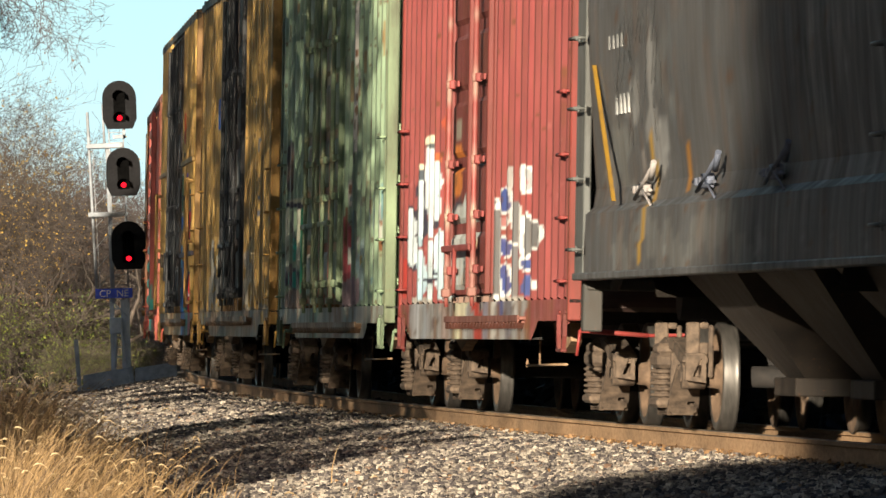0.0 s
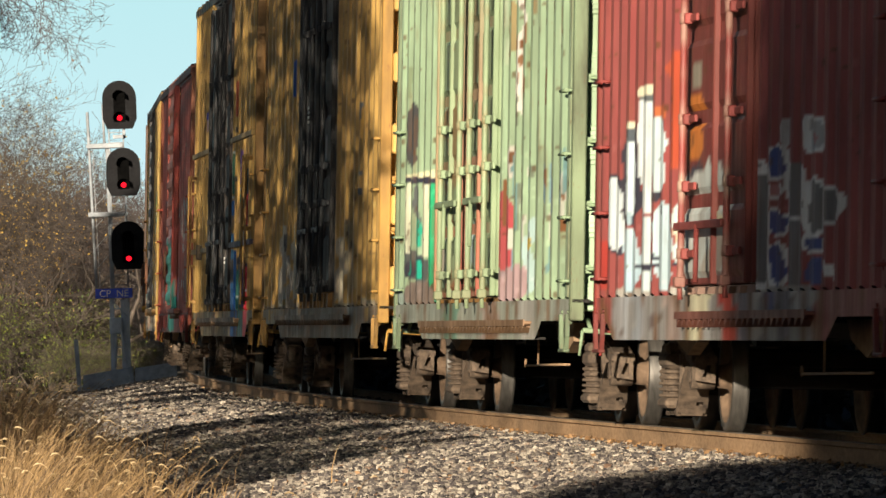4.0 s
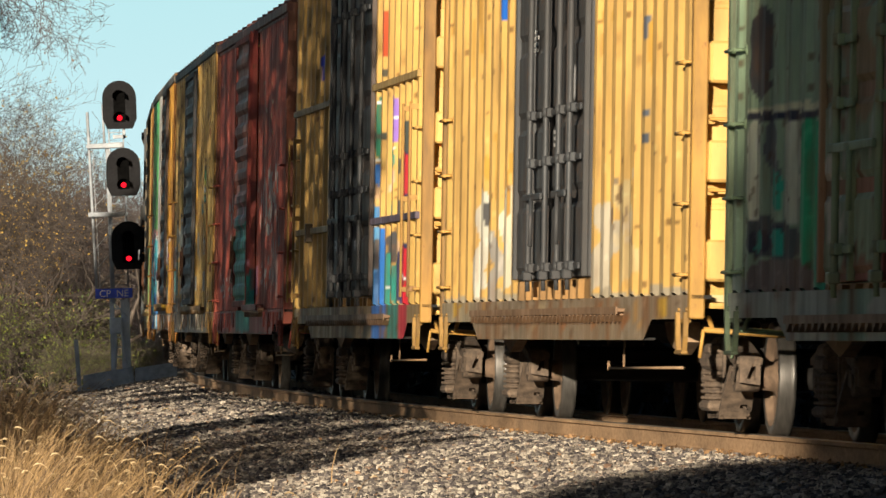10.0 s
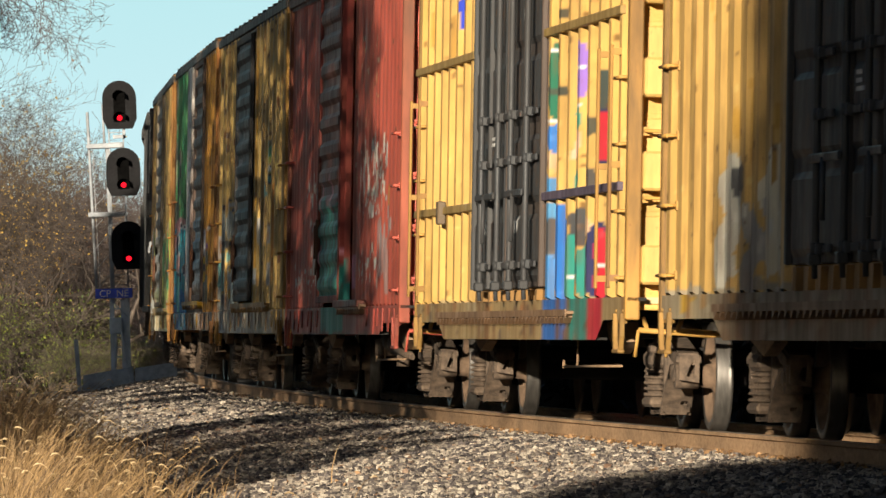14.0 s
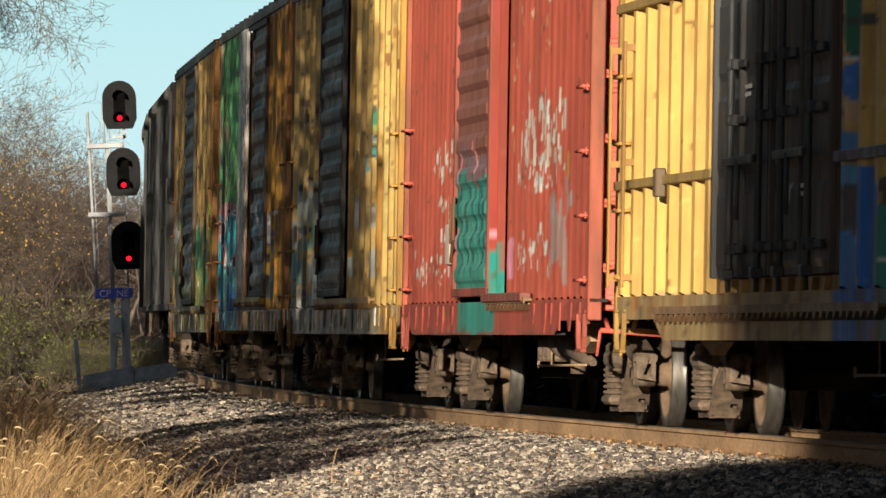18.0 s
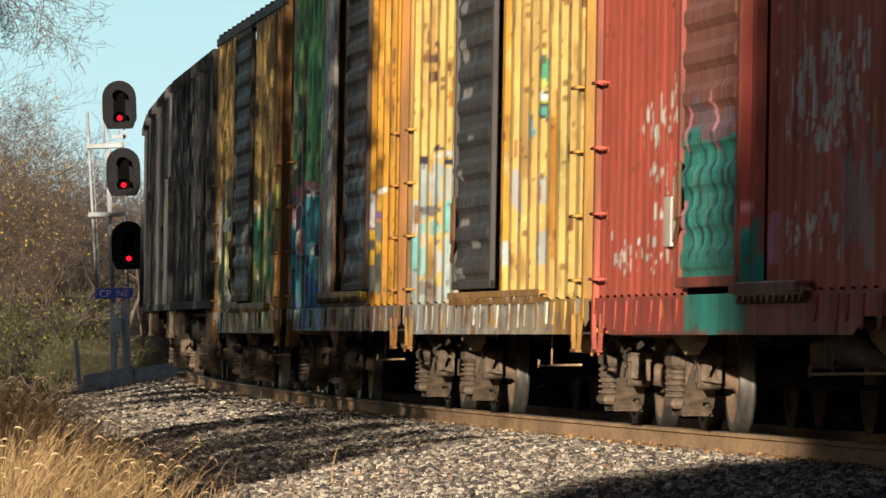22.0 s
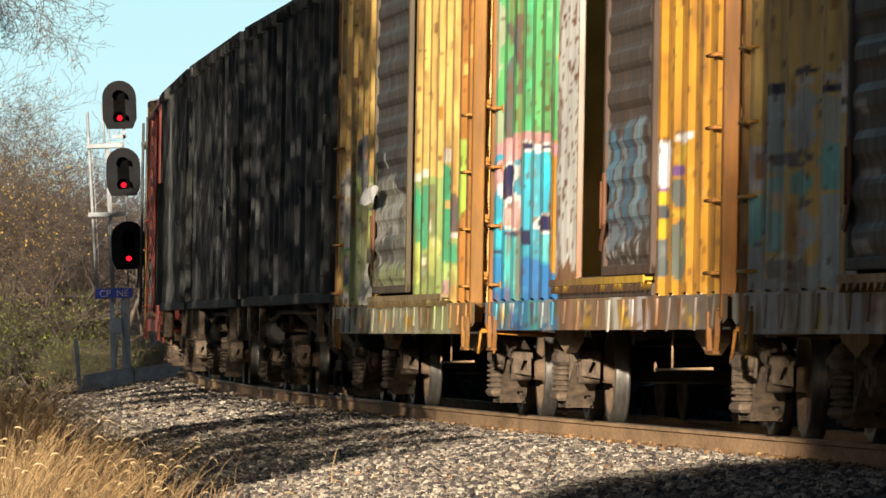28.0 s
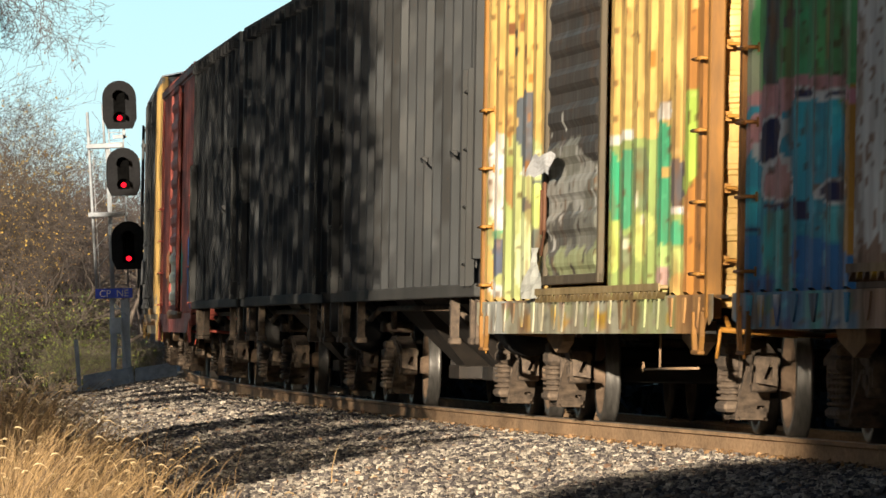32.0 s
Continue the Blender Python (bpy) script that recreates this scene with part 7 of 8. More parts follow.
for x in (-e0, e0 - 0.55):
    bm = bmesh.new()
    box(bm, x, x + 0.55, -HALF_W - 0.04, -HALF_W + 0.02, 1.22, 4.75, 0.01)
    part("end_panel", bm, PAINT, car0, paint=(0.12, 0.13, 0.125))
bm = bmesh.new()
prism(bm, [(-7.40, 2.95), (-7.35, 2.95), (-5.95, 1.82), (-6.0, 1.82)], -HALF_W - 0.052, -HALF_W - 0.02)
part("yellow_stripe", bm, PAINT, car0, paint=(0.30, 0.17, 0.02))
bm = bmesh.new()
for d in (-1, 1):
    box(bm, d * (e0 - 0.14) - 0.03, d * (e0 - 0.14) + 0.03, -HALF_W + 0.05, HALF_W, 2.0, 4.7)
part("end_wall", bm, PAINT, car0, paint=(0.08, 0.085, 0.085))
bm = bmesh.new()
box(bm, -e0, e0, -HALF_W - 0.06, -HALF_W + 0.10, 1.20, 1.26, 0.01)
box(bm, -e0, e0, HALF_W - 0.10, HALF_W + 0.06, 1.20, 1.26, 0.01)
part("side_sill", bm, PAINT, car0, paint=HG)
hopper_trim(car0, e0, (0.05, 0.054, 0.052))
discharge_bays(car0, (-2.6, 1.2, 5.0), 1.3)
me = painted_mesh("rung", make_rung, (0.11, 0.12, 0.115))
for z in (1.45, 2.03, 2.61, 3.19):
    hang("rung", me, car0, pose(-e0 + 0.45, -HALF_W - 0.05, z))
    hang("rung", me, car0, pose(e0 - 0.45, -HALF_W - 0.05, z))
for k, x in enumerate((-4.6, -1.0, 2.5)):
    bm = bmesh.new()
    y = -HALF_W + 0.03
    rod(bm, (x - 0.75, y, 1.90), (x + 0.45, y - 0.01, 1.88), 0.014, 8)
    rod(bm, (x - 0.35, y - 0.03, 1.82), (x + 0.75, y - 0.04, 2.05), 0.017, 8)
    rod(bm, (x + 0.70, y - 0.04, 1.96), (x + 0.85, y - 0.04, 2.09), 0.024, 8)
    rod(bm, (x - 0.1, y - 0.03, 1.94), (x + 0.75, y - 0.05, 1.76), 0.009, 6)
    box(bm, x - 0.15, x + 0.2, y - 0.03, y + 0.03, 1.84, 1.95, 0.01)
    for k2 in range(4):
        box(bm, x - 0.5 + 0.22 * k2, x - 0.42 + 0.22 * k2, y - 0.035, y + 0.02, 1.865, 1.925, 0.006)
    part("gate_lever", bm, PAINT, car0, "bare steel lever" if k == 0 else "", (0.33, 0.31, 0.30) if k == 0 else (0.12, 0.14, 0.19))
for k in range(4):
    for x, y, z in ((-6.62 + k * 0.26, -0.018, 3.05), (-6.34 + k * 0.24, 0.012, 2.52)):
        bm = bmesh.new()
        box(bm, x, x + 0.10, -HALF_W + y, -HALF_W + y + 0.015, z, z + 0.28)
        part("lettering_bar", bm, PAINT, car0, paint=(0.40, 0.41, 0.40))

for t0 in [o for o in car0.children if o.name.startswith("truck")]:
    for d in (-1, 1):
        bm = bmesh.new()
        for a, b, z0, z1 in ((-1.00, -0.89, 0.42, 0.86), (-0.82, -0.78, 0.42, 0.84), (-0.89, -0.82, 0.81, 0.86), (-0.89, -0.82, 0.60, 0.70), (-0.89, -0.82, 0.42, 0.46)):
            box(bm, d * 0.97 - 0.025, d * 0.97 + 0.025, a, b, z0, z1, 0.012)
        part("frame_end", bm, STEEL_DUSTY, t0)

# the cars behind
p = painter(RED5, [(-1, 2.0, 1.1, 2.0, (0.55, 0.55, 0.45), 0.1), (0.5, 2.5, 1.4, 2.2, TEAL, 0.08), (-4, -1, 1.0, 1.5, (0.40, 0.36, 0.30), 0.1), (5.0, 6.8, 1.2, 2.3, BLUE, 0.05)], 18.0)
car10 = boxcar("orange-red boxcar with spray paint low on its side", -103.46, 16.3, 4.75, RED5, p, (1.9, 1.9), (-1.8, 1.8), (-1.9, 3.5, 1.06), (0.34, 0.065, 0.045), pitch=0.46, rib=0.14, depth=0.011, belly=(-6.5, 6.0), z_mid=0.75, roof=(0.2, 0.05, 0.04))
sliding_door(car10, -1.9, 1.8, 1.1, 4.6, painter((0.30, 0.055, 0.045), [(-2, 2, 1.1, 2.0, (0.45, 0.47, 0.40), 0.08)]), (0.30, 0.055, 0.04))
car11 = boxcar("tall yellow boxcar with a black door and grey roof", -121.5, 17.4, 5.05, (0.20, 0.245, 0.30), painter(YEL, [(-8, 8, 1.0, 1.3, (0.3, 0.24, 0.15), 0.08)], 19.0), (2.0, 2.0), (-2.9, 2.8), (-5.0, 5.0, 0.95), (0.3, 0.22, 0.12), pitch=0.8, rib=0.26, depth=0.055, roof=(0.22, 0.27, 0.33), accents=YEL)
plug_door(car11, -2.9, 2.8, 1.16, 4.9, BLK, [-2.2, -1.0, 0.3, 1.8], BLK, (1.36, 2.3, 4.4), 2)
car12 = boxcar("tall yellow boxcar with a black door and grey roof", -140.0, 17.4, 5.05, (0.20, 0.245, 0.30), painter(YEL, [(-8, 8, 1.0, 1.3, (0.3, 0.24, 0.15), 0.08)], 20.0), (2.0, 2.0), (-2.9, 2.8), (-5.0, 5.0, 0.95), (0.3, 0.22, 0.12), pitch=0.8, rib=0.26, depth=0.055, roof=(0.22, 0.27, 0.33), accents=YEL)
plug_door(car12, -2.9, 2.8, 1.16, 4.9, BLK, [-2.2, -1.0, 0.3, 1.8], BLK, (1.36, 2.3, 4.4), 2)


# ---- signal ----
def signal():
    x0, y0 = -6.40, 169.0
    sig = new("railway_signal")
    sig.location = (x0, y0, 0.02)
    tagged(sig, "three-headed railway signal on a galvanised mast showing red", "railway signal")
    bm = bmesh.new()
    prism(bm, [(-0.78, -0.35), (-0.74, 0.29), (0.22, 0.43), (0.26, -0.30)], -0.36, 0.35)
    prism(bm, [(-0.80, 0.05), (0.25, 0.20), (0.25, 0.235), (-0.80, 0.085)], -0.385, -0.36)
    part("foundation", bm, SLATE, sig, "dark blue-grey boarded foundation")
    bm = bmesh.new()
    prism(bm, [(0.28, -0.25), (0.28, 0.40), (1.10, 0.50), (1.10, -0.2)], -0.33, -0.25)
    part("side_board", bm, SLATE, sig)
    bm = bmesh.new()
    for x, top in ((-0.155, 1.78), (0.145, 1.78)):
        prism(bm, [(x - 0.045, 0.35), (x + 0.045, 0.35), (x + 0.05, top), (x - 0.04, top)], -0.10, 0.02)
    box(bm, 0.02, 0.19, -0.06, 0.0, 0.40, 1.76, 0.006)
    for z in np.arange(0.62, 1.75, 0.19):
        box(bm, -0.15, 0.16, -0.115, -0.095, z, z + 0.025)
    part("pedestal", bm, SIGNAL_FOOT, sig)
    bm = bmesh.new()
    box(bm, -0.20, 0.045, -0.26, -0.10, 1.08, 1.40, 0.012)
    box(bm, -0.17, 0.015, -0.268, -0.258, 1.11, 1.37, 0.004)
    rod(bm, (-0.08, -0.2, 1.08), (-0.10, -0.2, 0.42), 0.022, 7)
    part("junction_box", bm, SIGNAL_FOOT, sig)
    bm = bmesh.new()
    rod(bm, (0.03, -0.28, 1.12), (0.19, -0.36, 0.05), 0.02, 7)
    rod(bm, (-0.17, -0.12, 1.75), (0.16, -0.12, 1.42), 0.012, 6)
    part("cable_guard", bm, SIGNAL_FOOT, sig)
    bm = bmesh.new()
    rod(bm, (-0.125, 0, 1.7), (-0.15, 0, 4.85), 0.045, 12)
    for x in (-0.09, 0.19):
        rod(bm, (x, -0.12, 1.7), (x - 0.02, -0.12, 5.4), 0.014, 6)
    for z in np.arange(1.85, 5.4, 0.2):
        rod(bm, (-0.10, -0.12, z), (0.19, -0.12, z), 0.009, 6)
    for z in np.arange(1.95, 4.6, 0.4):
        rod(bm, (-0.45 - 0.024 * (z - 1.95), 0.06, z), (-0.14, 0.02, z + 0.35), 0.006, 5)
    part("mast", bm, GALV, sig)
    bm = bmesh.new()
    rod(bm, (-0.445, 0.1, 1.95), (-0.533, 0.1, 5.47), 0.03, 8)
    rod(bm, (-0.21, 0.1, 4.75), (-0.225, 0.1, 5.62), 0.024, 8)
    rod(bm, (-0.38, 0.12, 2.0), (-0.45, 0.12, 4.8), 0.008, 5)
    part("guard_rail", bm, GALV, sig)
    for z in (4.80, 3.45):
        bm = bmesh.new()
        box(bm, -0.56, 0.16, -0.18, 0.3, z - 0.05, z + 0.04, 0.01)
        part("platform", bm, GALV, sig)
    bm = bmesh.new()
    box(bm, -0.03, 0.22, -0.2, -0.15, 4.93, 5.0)
    box(bm, 0.17, 0.22, -0.2, -0.15, 4.93, 5.3)
    part("bracket", bm, GALV, sig, "pale yellow bracket")
    for x, z in ((0.12, 5.59), (0.16, 4.27), (0.22, 2.82)):
        bm = bmesh.new()
        out = []
        for k in range(11):
            a = math.pi * k / 10
            out.append((x + 0.335 * math.cos(a), z + 0.14 + 0.335 * math.sin(a)))
        out += [(x - 0.335, z - 0.28), (x - 0.25, z - 0.475), (x + 0.25, z - 0.475), (x + 0.335, z - 0.28)]
        prism(bm, out, -0.31, -0.28)
        head = part("signal_head", bm, SIGNAL_BLACK, sig)
        bm = bmesh.new()
        box(bm, x - 0.2, x + 0.2, -0.27, 0.0, z - 0.4, z + 0.4, 0.03)
        part("lamp_housing", bm, SIGNAL_BLACK, head)
        for zz in (z + 0.16, z - 0.26):
            bm = bmesh.new()
            for k in range(14):
                a0, a1 = -0.35 + (math.pi + 0.7) * k / 14, -0.35 + (math.pi + 0.7) * (k + 1) / 14
                v = [bm.verts.new((x + 0.125 * math.cos(a), yy, zz + 0.125 * math.sin(a) + (0.0 if yy > -0.4 else -0.0))) for a, yy in ((a0, -0.31), (a1, -0.31), (a1, -0.58 - 0.02 * math.sin(a1)), (a0, -0.58 - 0.02 * math.sin(a0)))]
                bm.faces.new(v)
            bmesh.ops.remove_doubles(bm, verts=bm.verts, dist=0.001)
            bmesh.ops.solidify(bm, geom=bm.faces[:], thickness=0.006)
            part("visor", bm, SIGNAL_DEEP, head)
        # Added flat plate, the shade inside the hoods put into its black.
        bm = bmesh.new()
        hood = [(x + 0.115 * math.cos(math.pi * k / 8), z + 0.17 + 0.115 * math.sin(math.pi * k / 8)) for k in range(9)]
        prism(bm, hood + [(x - 0.115, z - 0.34), (x + 0.115, z - 0.34)], -0.318, -0.312)
        part("lens_panel", bm, SIGNAL_DEEP, head)
        bm = bmesh.new()
        rod(bm, (x, -0.335, z - 0.26), (x, -0.31, z - 0.26), 0.052, 18)
        part("lamp", bm, RED_LAMP, head, "glowing red lamp")
        bm = bmesh.new()
        rod(bm, (x, -0.322, z + 0.16), (x, -0.31, z + 0.16), 0.085, 18)
        part("lamp", bm, SIGNAL_DEEP, head, "unlit dark lamp")
    bm = bmesh.new()
    box(bm, -0.46, 0.27, -0.30, -0.27, 1.79, 1.98, 0.004)
    plate = part("name_plate", bm, SIGN_BLUE, sig, "blue plate lettered CP NE")
    cu = bpy.data.curves.new("lettering", "FONT")
    cu.body, cu.size, cu.extrude, cu.align_x = "CP  NE", 0.19, 0.002, "CENTER"
    cu.materials.append(SIGN_WHITE)
    tx = new("lettering", cu)
    tx.parent = plate
    tx.matrix_basis = pose(-0.095, -0.304, 1.82, 90, 0, 0)
    bm = bmesh.new()
    prism(bm, [(-0.86, -0.3), (-0.78, -0.3), (-0.84, 1.0), (-0.92, 1.0)], -0.1, 0.0)
    part("stake", bm, SLATE, sig)


signal()


# ---- trees, thicket and grass ----
def branches(rng, start, way, length, radius, depth, out, bend=0.25, fork=3, droop=0.0):
    """Grow a limb as a chain of joints, with side limbs."""
    n = 5 if depth > 1 else 3
    p, d = Vector(start), Vector(way).normalized()
    pts = [(p.copy(), radius)]
    for i in range(n):
        d = (d + Vector((rng.gauss(0, bend), rng.gauss(0, bend), rng.gauss(0, bend) - droop)) * 0.5).normalized()
        p = p + d * length / n
        pts.append((p.copy(), radius * (1 - 0.75 * (i + 1) / n)))
        if depth > 0 and i > 0:
            for _ in range(fork if i == n - 1 else max(1, fork - 1)):
                side = d.orthogonal()
                side.rotate(Matrix.Rotation(rng.uniform(0, 6.28), 3, d))
                w = (d * rng.uniform(0.5, 1.0) + side * rng.uniform(0.5, 0.95) + Vector((0, 0, 0.15 - droop))).normalized()
                branches(rng, p, w, length * rng.uniform(0.42, 0.66), pts[-1][1] * 0.75 + 0.002, depth - 1, out, bend, fork, droop)
    out.append(pts)


def tube_mesh(name, chains, mat, sides=4):
    v, f = [], []
    for pts in chains:
        k = 3 if pts[0][1] < 0.02 else sides
        base = len(v)
        for i, (p, r) in enumerate(pts):
            q = pts[min(i + 1, len(pts) - 1)][0] - pts[max(i - 1, 0)][0]
            a = q.orthogonal().normalized()
            b = q.normalized().cross(a)
            for j in range(k):
                c = p + (a * math.cos(j * math.tau / k) + b * math.sin(j * math.tau / k)) * max(r, 0.0035)
                v.append((c.x, c.y, c.z))
        for i in range(len(pts) - 1):
            for j in range(k):
                l = (j + 1) % k
                f.append((base + i * k + j, base + i * k + l, base + (i + 1) * k + l, base + (i + 1) * k + j))
    return joined(name, v, f, mat)


def leaf_mesh(name, rng, places, size, mat):
    n = len(places)
    c = np.array([tuple(p) for p in places], float)
    u = rng.normal(size=(n, 3))
    u /= np.linalg.norm(u, axis=1)[:, None]
    w = np.cross(u, rng.normal(size=(n, 3)))
    w /= np.linalg.norm(w, axis=1)[:, None]
    s = size * rng.uniform(0.5, 1.3, (n, 1))
    bend = np.cross(u, w) * s * 0.25
    v = np.stack([c - u * s, c + w * s * 0.55 + bend, c + u * s, c - w * s * 0.55 + bend], 1)
    return fast_mesh(name, v.reshape(-1, 3), np.arange(4 * n).reshape(-1, 4), mat)


def make_tree(name, label, seed, height, spread, depth, leaves, leaf_mat, leaf_size, trunk_r, stems=1, category="tree", bark=None, low=0.0, fork=3, tips_from=0.0):
    """A tree or shrub: trunk and limbs, and a crown of single leaves about its twigs."""
    rng, nr = random.Random(seed), np.random.default_rng(seed)
    chains = []
    for k in range(stems):
        lean = Vector((rng.gauss(0, spread), rng.gauss(0, spread), 1))
        start = Vector((rng.gauss(0, 0.25), rng.gauss(0, 0.25), -0.15)) if stems > 1 else Vector((0, 0, -0.15))
        branches(rng, start, lean, height * rng.uniform(0.75, 1.05) * 0.62, trunk_r, depth, chains, 0.26, fork)
    tree = new(name)
    tagged(tree, label, category)
    tr = tube_mesh("trunk", chains, bark or BARK, 6)
    tr.parent = tree
    if leaves:
        ends = [p for c in chains if c[0][1] < 0.05 for p, _ in c[1:] if p.z >= tips_from]
        pick = [ends[i] for i in nr.integers(0, len(ends), leaves)]
        places = [p + Vector(nr.normal(0, 0.12, 3)) for p in pick]
        cr = leaf_mesh("crown", nr, places, leaf_size, leaf_mat)
        cr.parent = tree
    return tree


def at(x, y, turn=0.0):
    return pose(x, y, float(ground_z(np.array([x]), np.array([y]))[0]), 0, 0, turn)


def over(px, depth):
    """Plan x of the upright plane that shows at the fraction px of the picture's width, at a distance."""
    return (px - 0.5) * 1568 / 15183 * depth * 1.0


shrub_a = make_tree("shrub", "bare grey-brown thicket shrub with a few withered leaves", 11, 5.6, 0.35, 4, 900, LEAF_BROWN, 0.028, 0.045, 5, "shrub", TWIG, fork=3)
shrub_b = make_tree("shrub", "bare twiggy shrub with dry brown leaves", 12, 4.2, 0.5, 3, 900, LEAF_BROWN, 0.028, 0.035, 6, "shrub", TWIG, fork=3)
shrub_c = make_tree("shrub", "low shrub with yellow-green leaves", 13, 2.6, 0.6, 3, 2300, LEAF_GREEN, 0.034, 0.028, 6, "shrub", fork=3)
tree_a = make_tree("tree", "leafless grey-brown tree with fine twigs", 14, 6.6, 0.2, 4, 700, LEAF_BROWN, 0.03, 0.12, 2, "tree", TWIG, fork=3)
tree_b = make_tree("tree", "autumn tree with sparse golden leaves", 15, 7.0, 0.25, 4, 2000, LEAF_GOLD, 0.034, 0.10, 2, "tree", BARK, fork=3)
tree_c = make_tree("tree", "bare multi-stemmed tree with dark forked trunks", 19, 4.6, 0.38, 3, 300, LEAF_BROWN, 0.03, 0.085, 4, "tree", BARK, fork=2)
tree_c.matrix_world = at(over(0.072, 187), 187)
copy_thing(tree_c, at(over(0.03, 191), 191, 130))
copy_thing(tree_c, at(over(-0.01, 189), 189, 250))
rr = random.Random(5)
shrub_a.matrix_world = at(over(0.02, 215), 215)
shrub_b.matrix_world = at(over(0.06, 205), 205)
shrub_c.matrix_world = at(over(0.075, 192), 192)
tree_a.matrix_world = at(over(0.05, 240), 240)
tree_b.matrix_world = at(over(0.0, 225), 225)
for src, spots in ((shrub_a, ((0.07, 232), (0.085, 222), (0.04, 250), (-0.02, 208), (0.06, 262), (0.02, 242), (0.10, 285), (0.13, 290), (0.155, 300), (0.18, 310))), (shrub_b, ((0.03, 196), (0.0, 200), (0.09, 284), (0.12, 288), (0.01, 230), (0.15, 292), (0.17, 296))),
                   (shrub_c, ((0.05, 188), (0.02, 186), (0.0, 190), (0.065, 204), (-0.02, 190))), (tree_a, ((0.09, 300), (0.13, 330), (0.02, 270), (0.17, 400), (0.0, 255), (0.035, 290), (0.065, 310), (0.11, 285), (-0.02, 235), (0.05, 340))), (tree_b, ((-0.03, 215), (0.03, 262), (-0.015, 205), (0.012, 248), (-0.045, 188)))):
    for px, dist in spots:
        copy_thing(src, at(over(px, dist), dist, rr.uniform(0, 360)))

for px, dist in ((0.125, 218), (0.145, 219), (0.17, 219), (0.085, 184), (0.10, 187), (0.112, 192), (0.068, 183)):
    copy_thing(shrub_c, at(over(px, dist), dist, 40 + 900 * px) @ Matrix.Scale(0.5, 4))


def far_shed():
    h = new("shed")
    tagged(h, "small white-walled shed beyond the thicket", "shed")
    h.location = (over(0.06, 222), 222, 0.0)
    bm = bmesh.new()
    box(bm, 0, 3.1, 0, 3, -1.5, 2.42, 0.02)
    part("wall", bm, PALE_WALL, h)
    bm = bmesh.new()
    prism(bm, [(-0.1, 2.40), (3.2, 2.40), (3.2, 2.50), (-0.1, 2.50)], -0.1, 3.1)
    part("roof", bm, PALE_WALL, h)
    for x in (0.5, 2.2):
        bm = bmesh.new()
        box(bm, x, x + 0.22, -0.04, 0.02, 1.2, 1.7)
        part("window", bm, SLATE, h)


far_shed()

# overhanging bough in front of the sky
rng = random.Random(21)
chains = []
for k in range(15):
    x, z = -8.5 + 1.6 * rng.random(), 7.55 - 0.35 * rng.random()
    branches(rng, (x, 150 + rng.uniform(-0.3, 0.3), z), (rng.uniform(0.1, 0.9), 0.1, -0.7), rng.uniform(0.5, 1.15), 0.009, 3, chains, 0.3, 2, 0.12)
for k in range(6):
    branches(rng, (-8.75 + 0.2 * rng.random(), 150, 7.1 - 0.9 * rng.random()), (0.8, 0.1, -0.3), rng.uniform(0.3, 0.6), 0.010, 3, chains, 0.3, 2, 0.1)
bough = new("tree")
tagged(bough, "overhanging tree with bare drooping twigs", "tree")
ob = tube_mesh("trunk", chains + [[(Vector((-14.0, 150, -1.0)), 0.22), (Vector((-13.6, 150, 3.0)), 0.18), (Vector((-12.0, 150, 6.0)), 0.10), (Vector((-9.2, 150, 7.9)), 0.03), (Vector((-7.0, 150, 7.75)), 0.012)], [(Vector((-12.0, 150, 6.0)), 0.06), (Vector((-8.8, 150, 6.5)), 0.03)]], TWIG)
ob.parent = bough
nr = np.random.default_rng(3)
ends = [p for c in chains for p, r in c[1:] if r < 0.02]
cr = leaf_mesh("crown", nr, [ends[i] + Vector(nr.normal(0, 0.08, 3)) for i in nr.integers(0, len(ends), 160)], 0.03, LEAF_BROWN)
cr.parent = bough


